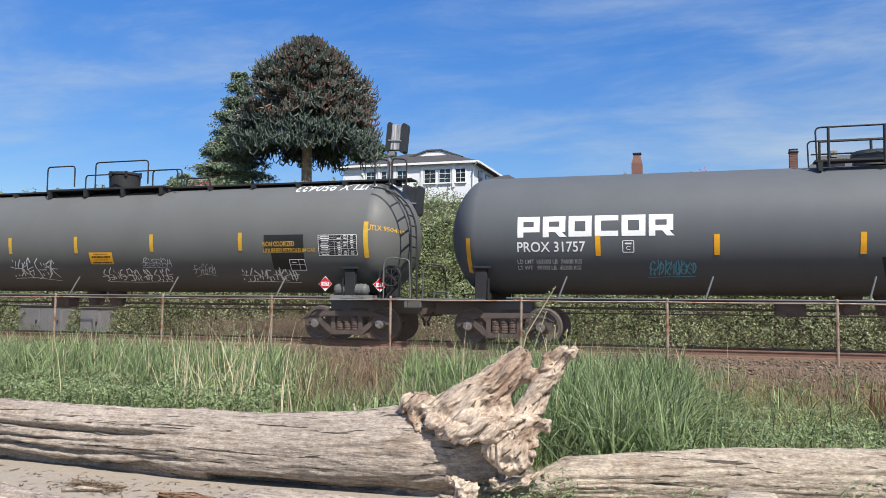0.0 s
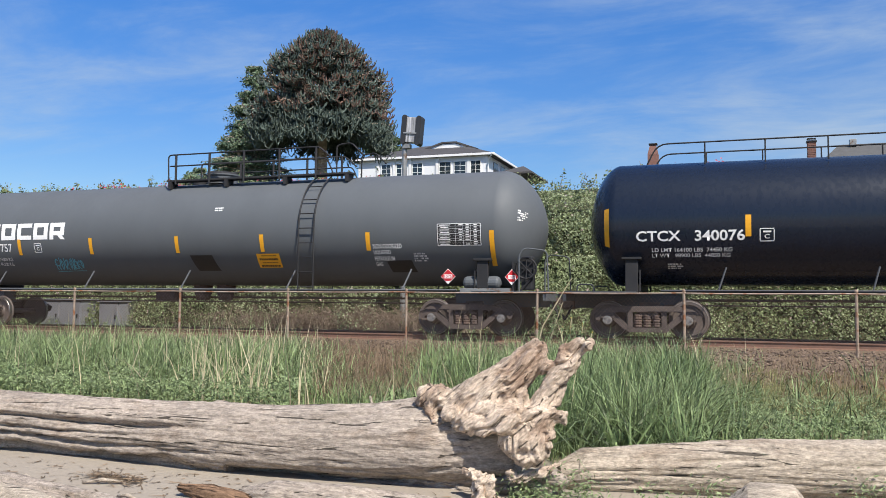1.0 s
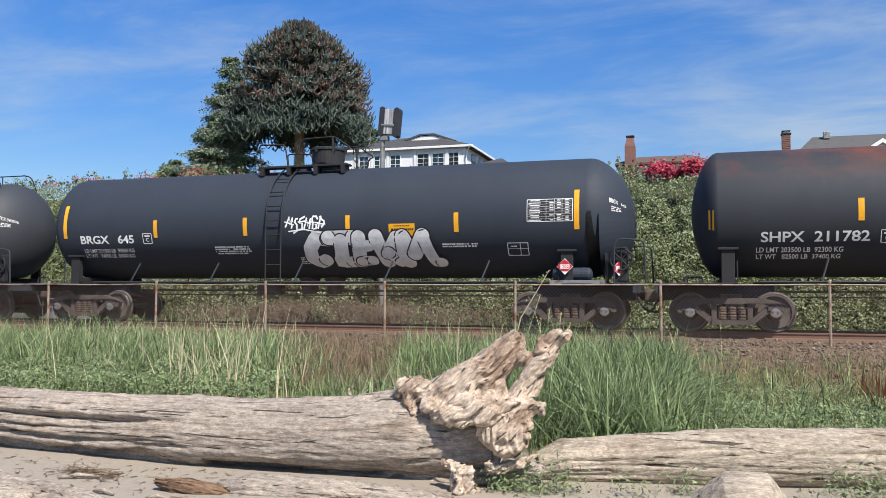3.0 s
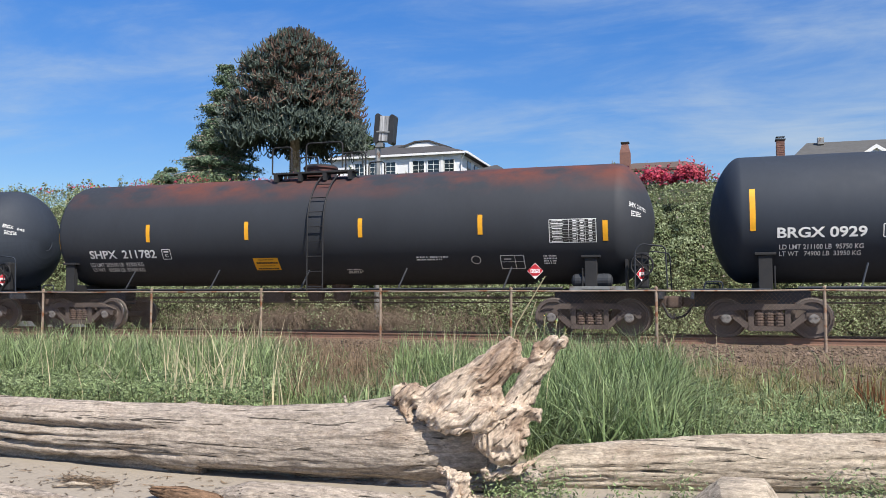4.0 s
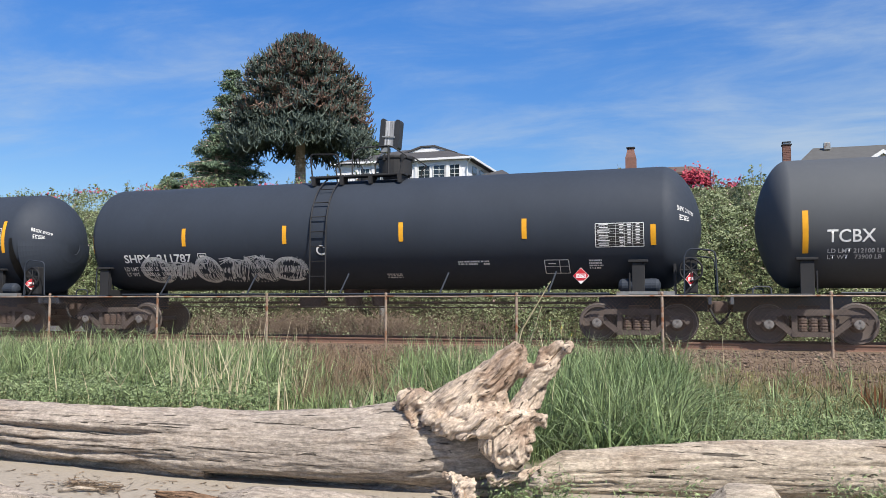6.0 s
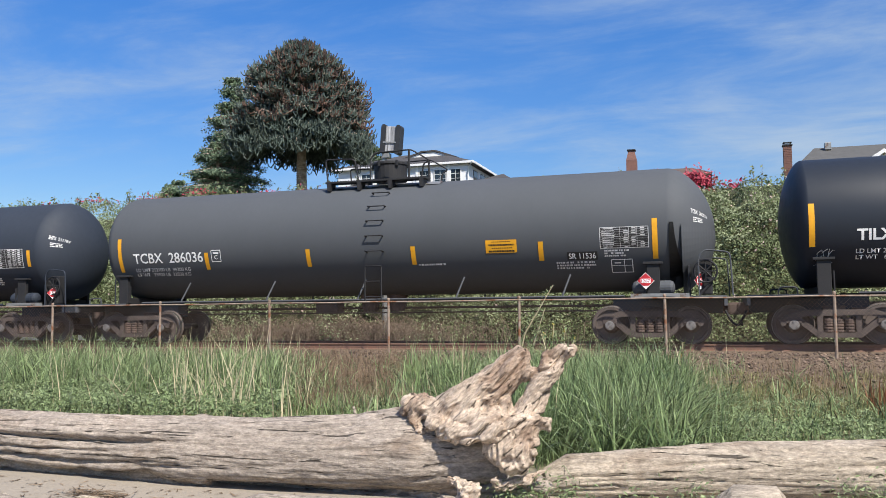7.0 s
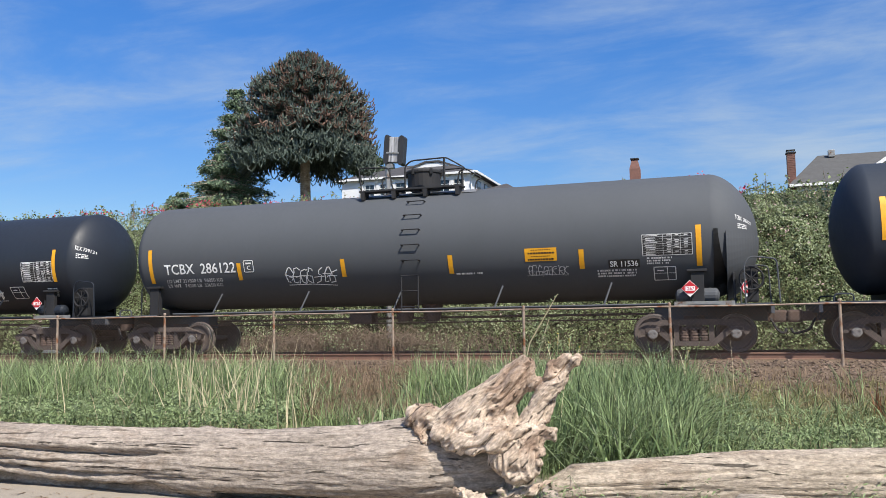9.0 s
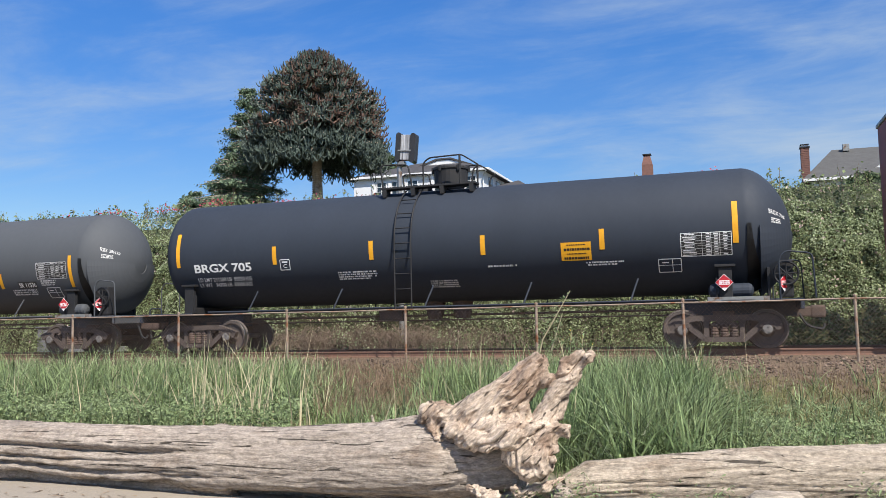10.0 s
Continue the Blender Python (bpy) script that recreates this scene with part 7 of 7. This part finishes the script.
def build_white_house():
    ho = tagged(empty("house", pose(0, 0, 0)), "two-storey white house with a dark hipped roof", "house")
    x0, x1, y0, y1 = -32.3, -19.85, 70.0, 80.0
    z0, z1 = 8.6, 13.72
    bm = bmesh.new()
    box(bm, ((x0 + x1) / 2, (y0 + y1) / 2, (z0 + z1) / 2), (x1 - x0, y1 - y0, z1 - z0))
    part("wall", bm, SIDING, ho)
    bm = bmesh.new()
    hip_roof(bm, x0 - 0.6, x1 + 0.55, y0 - 0.32, y1 + 0.5, z1 + 0.12, 15.75, 5.0)
    part("roof", bm, ROOFING, ho)
    bm = bmesh.new()
    box(bm, ((x0 + x1) / 2, y0 - 0.36, z1 + 0.03), (x1 - x0 + 1.2, 0.1, 0.2), 0.02)
    box(bm, (x1 + 0.6, (y0 + y1) / 2 + 0.1, z1 + 0.03), (0.1, y1 - y0 + 0.7, 0.2), 0.02)
    box(bm, (x0 - 0.65, (y0 + y1) / 2 + 0.1, z1 + 0.03), (0.1, y1 - y0 + 0.7, 0.2), 0.02)
    part("gutter", bm, TRIM, ho)
    bm = bmesh.new()
    plate(bm, [(-27.3, 15.0), (-22.2, 15.0), (-24.0, 15.55), (-25.2, 15.55)], 0.3, Matrix.Translation((0, 73.6, 0)))
    part("dormer", bm, TRIM, ho)
    bm = bmesh.new()
    plate(bm, [(-27.7, 14.98), (-27.2, 14.98), (-25.2, 15.6), (-24.0, 15.6), (-22.3, 14.98), (-21.8, 14.98), (-23.9, 15.74), (-25.3, 15.74)], 0.7, Matrix.Translation((0, 73.7, 0)))
    part("dormer_roof", bm, ROOFING, ho)
    for x, w in ((-29.45, 1.1), (-27.95, 1.15), (-26.4, 1.15), (-23.75, 1.3), (-22.35, 1.3), (-20.9, 1.1)):
        window(ho, x - 0.05, y0, 12.62, w * 0.9, 1.3)
    for x in (-30.3, -28.7, -27.15, -24.55, -21.6):
        part("pilaster", box(bmesh.new(), (x, y0 - 0.06, 12.6), (0.26, 0.12, 2.0), 0.01), TRIM, ho)
    part("downpipe", tube(bmesh.new(), arc_pts([(x1 + 0.6, y0 - 0.7, z1), (x1 + 0.05, y0 - 0.1, z1 - 0.6), (x1 + 0.05, y0 - 0.1, z0)], 0.2), 0.06, 6), TRIM, ho)
    for y in (72.5, 75.0):
        bm = bmesh.new()
        box(bm, (x1 + 0.03, y, 12.6), (0.06, 1.3, 1.5))
        part("side_window", bm, GLASS, ho)
    bm = bmesh.new()
    hip_roof(bm, x1 - 0.1, x1 + 3.3, y0 + 3.0, y1, 12.55, 13.6, 1.6)
    part("porch_roof", bm, ROOFING, ho)


def build_grey_house():
    ho = tagged(empty("house", pose(0, 0, 0)), "house with a wide grey hipped roof and white gable", "house")
    x0, x1, y0, y1 = 6.6, 17.5, 70.0, 82.0
    bm = bmesh.new()
    box(bm, ((x0 + x1) / 2, (y0 + y1) / 2, 9.6), (x1 - x0, y1 - y0, 2.4))
    part("wall", bm, SIDING, ho)
    bm = bmesh.new()
    hip_roof(bm, x0 - 0.6, x1 + 0.6, y0 - 0.6, y1 + 0.6, 10.85, 14.1, 2.9)
    part("roof", bm, ROOFING2, ho)
    bm = box(bmesh.new(), ((x0 + x1) / 2, y0 - 0.66, 10.76), (x1 - x0 + 1.2, 0.1, 0.2), 0.02)
    part("gutter", bm, TRIM, ho)
    part("roof_vent", box(bmesh.new(), (9.9, 75.4, 14.1), (0.5, 0.5, 0.6), 0.03), M["galv"], ho)
    bm = bmesh.new()
    plate(bm, [(11.0, 11.3), (12.9, 12.55), (14.8, 11.3), (14.3, 11.3), (12.9, 12.25), (11.5, 11.3)], 0.3, Matrix.Translation((0, 69.0, 0)))
    part("gable_trim", bm, TRIM, ho)
    bm = bmesh.new()
    plate(bm, [(11.5, 10.2), (14.3, 10.2), (14.3, 11.3), (12.9, 12.25), (11.5, 11.3)], 0.2, Matrix.Translation((0, 69.25, 0)))
    part("gable_wall", bm, SIDING, ho)
    chimney(6.35, 70.8, 9.0, 13.5, 0.62, "slender red brick chimney with a metal cowl")


def build_middle_house():
    ho = tagged(empty("house", pose(0, 0, 0)), "low house with a brown roof behind the hedge", "house")
    bm = bmesh.new()
    box(bm, (-3.2, 75, 10.0), (7, 8, 3.2))
    part("wall", bm, SIDING, ho)
    bm = bmesh.new()
    hip_roof(bm, -7.0, 0.6, 70.3, 79.7, 11.7, 12.9, 1.6)
    part("roof", bm, mat("roofing_brown", (0.13, 0.085, 0.065), (0.1, 0.07, 0.055), 0.9, scale=2, fine=30, bump=0.4), ho)
    chimney(-5.75, 70.6, 10.5, 13.9, 0.85, "broad red brick chimney with a tapered top", cap=False, taper=True)


build_white_house()
build_grey_house()
build_middle_house()

# ---- signal and cabinets beside the track ----
BLACKENED = mat("signal_black", (0.02, 0.02, 0.022), (0.035, 0.035, 0.036), 0.5, scale=3, bump=0.1)
STREAKED = mat("signal_streaked", (0.62, 0.62, 0.63), (0.03, 0.03, 0.035), 0.5, scale=2.2, stretch=(7, 7, 0.5), bump=0.1)


def signal_head(parent, x, y, z, w, h, tilt, face=None):
    hd = empty("signal_head", pose(x, y, z, 0, tilt, 0))
    hd.parent = parent
    # the back shield: a tall plate with rounded ends, seen from its edge side
    for s in (-1, 1):
        bm = bmesh.new()
        pts = []
        for i in range(24):
            a = i * math.tau / 24
            pts.append((0.09 * math.cos(a), math.copysign(h / 2 - 0.09, math.sin(a)) + 0.09 * math.sin(a)))
        plate(bm, pts, 0.35, pose(s * w / 2, 0, 0.0 if s < 0 else -0.02, 0, 0, 0))
        part("side_shield", bm, BLACKENED, hd)
    bm = box(bmesh.new(), (0, 0, 0), (w, 0.3, h * 0.86), 0.02)
    part("housing", bm, face or STREAKED, hd)
    part("strap", box(bmesh.new(), (-0.02, -0.17, -0.12), (w * 0.9, 0.03, 0.05), 0.005), M["galv"], hd)
    return hd


def build_signal():
    sg = tagged(empty("railway_signal", pose(-10.1, 26.0, 0)), "railway signal mast with weathered black signal heads", "railway signal")
    part("mast", tube(bmesh.new(), [(-0.22, 0, -0.4), (-0.19, 0, 6.2)], 0.085, 10), M["galv"], sg)
    signal_head(sg, 0.08, 0, 6.62, 0.52, 1.0, 5)
    signal_head(sg, 0.62, 0.1, 4.5, 0.5, 1.0, 5, BLACKENED)
    bm = bmesh.new()
    tube(bm, [(-0.2, 0, 3.75), (0.3, 0.05, 3.75), (0.42, 0.05, 4.1)], 0.06, 8)
    part("bracket", bm, M["galv"], sg)
    part("head_mount", box(bmesh.new(), (-0.12, 0, 6.08), (0.28, 0.24, 0.16), 0.02), M["galv"], sg)
    part("base", box(bmesh.new(), (0, 0, -0.2), (0.5, 0.5, 0.4), 0.03), MORTAR, sg)


def build_cabinet(x, w, h, label):
    cb = tagged(empty("equipment_cabinet", pose(x, 25.9, -0.36)), label, "equipment cabinet")
    part("body", box(bmesh.new(), (0, 0, h / 2), (w, 0.8, h), 0.02), CAB, cb)
    part("roof", box(bmesh.new(), (0, 0, h + 0.03), (w + 0.1, 0.95, 0.06), 0.015), CAB, cb)
    n = max(1, round(w / 0.8))
    for i in range(n):
        dx = -w / 2 + w * (i + 0.5) / n
        d = part("door", box(bmesh.new(), (dx, -0.415, h / 2), (w / n - 0.06, 0.03, h - 0.14), 0.008), CAB, cb)
        part("handle", box(bmesh.new(), (dx + w / n * 0.36, -0.45, h * 0.5), (0.04, 0.05, 0.14), 0.008), M["steel_dark"], d)


CAB = mat("cabinet_metal", (0.34, 0.34, 0.36), (0.26, 0.26, 0.28), 0.45, 0.4, scale=2, bump=0.05)
build_signal()
build_cabinet(-24.2, 2.0, 1.15, "large grey metal signal cabinet by the track")
build_cabinet(-21.9, 0.9, 1.1, "small grey metal relay cabinet by the track")


# ---- movement ----
def car_x(c, t):
    return c - SPEED * t - GAIN * t * t


def motions():
    for car, c in CARS:
        walk(car, [(i * 0.5, pose(car_x(c, i * 0.5), TRACK_Y, 0)) for i in range(21)])
    for w, k, r in WHEELSETS:
        walk(w, [(i / 30, pose(k, 0, r, 0, -math.degrees((SPEED * i / 30 + GAIN * (i / 30) ** 2) / r), 0)) for i in range(301)])


motions()
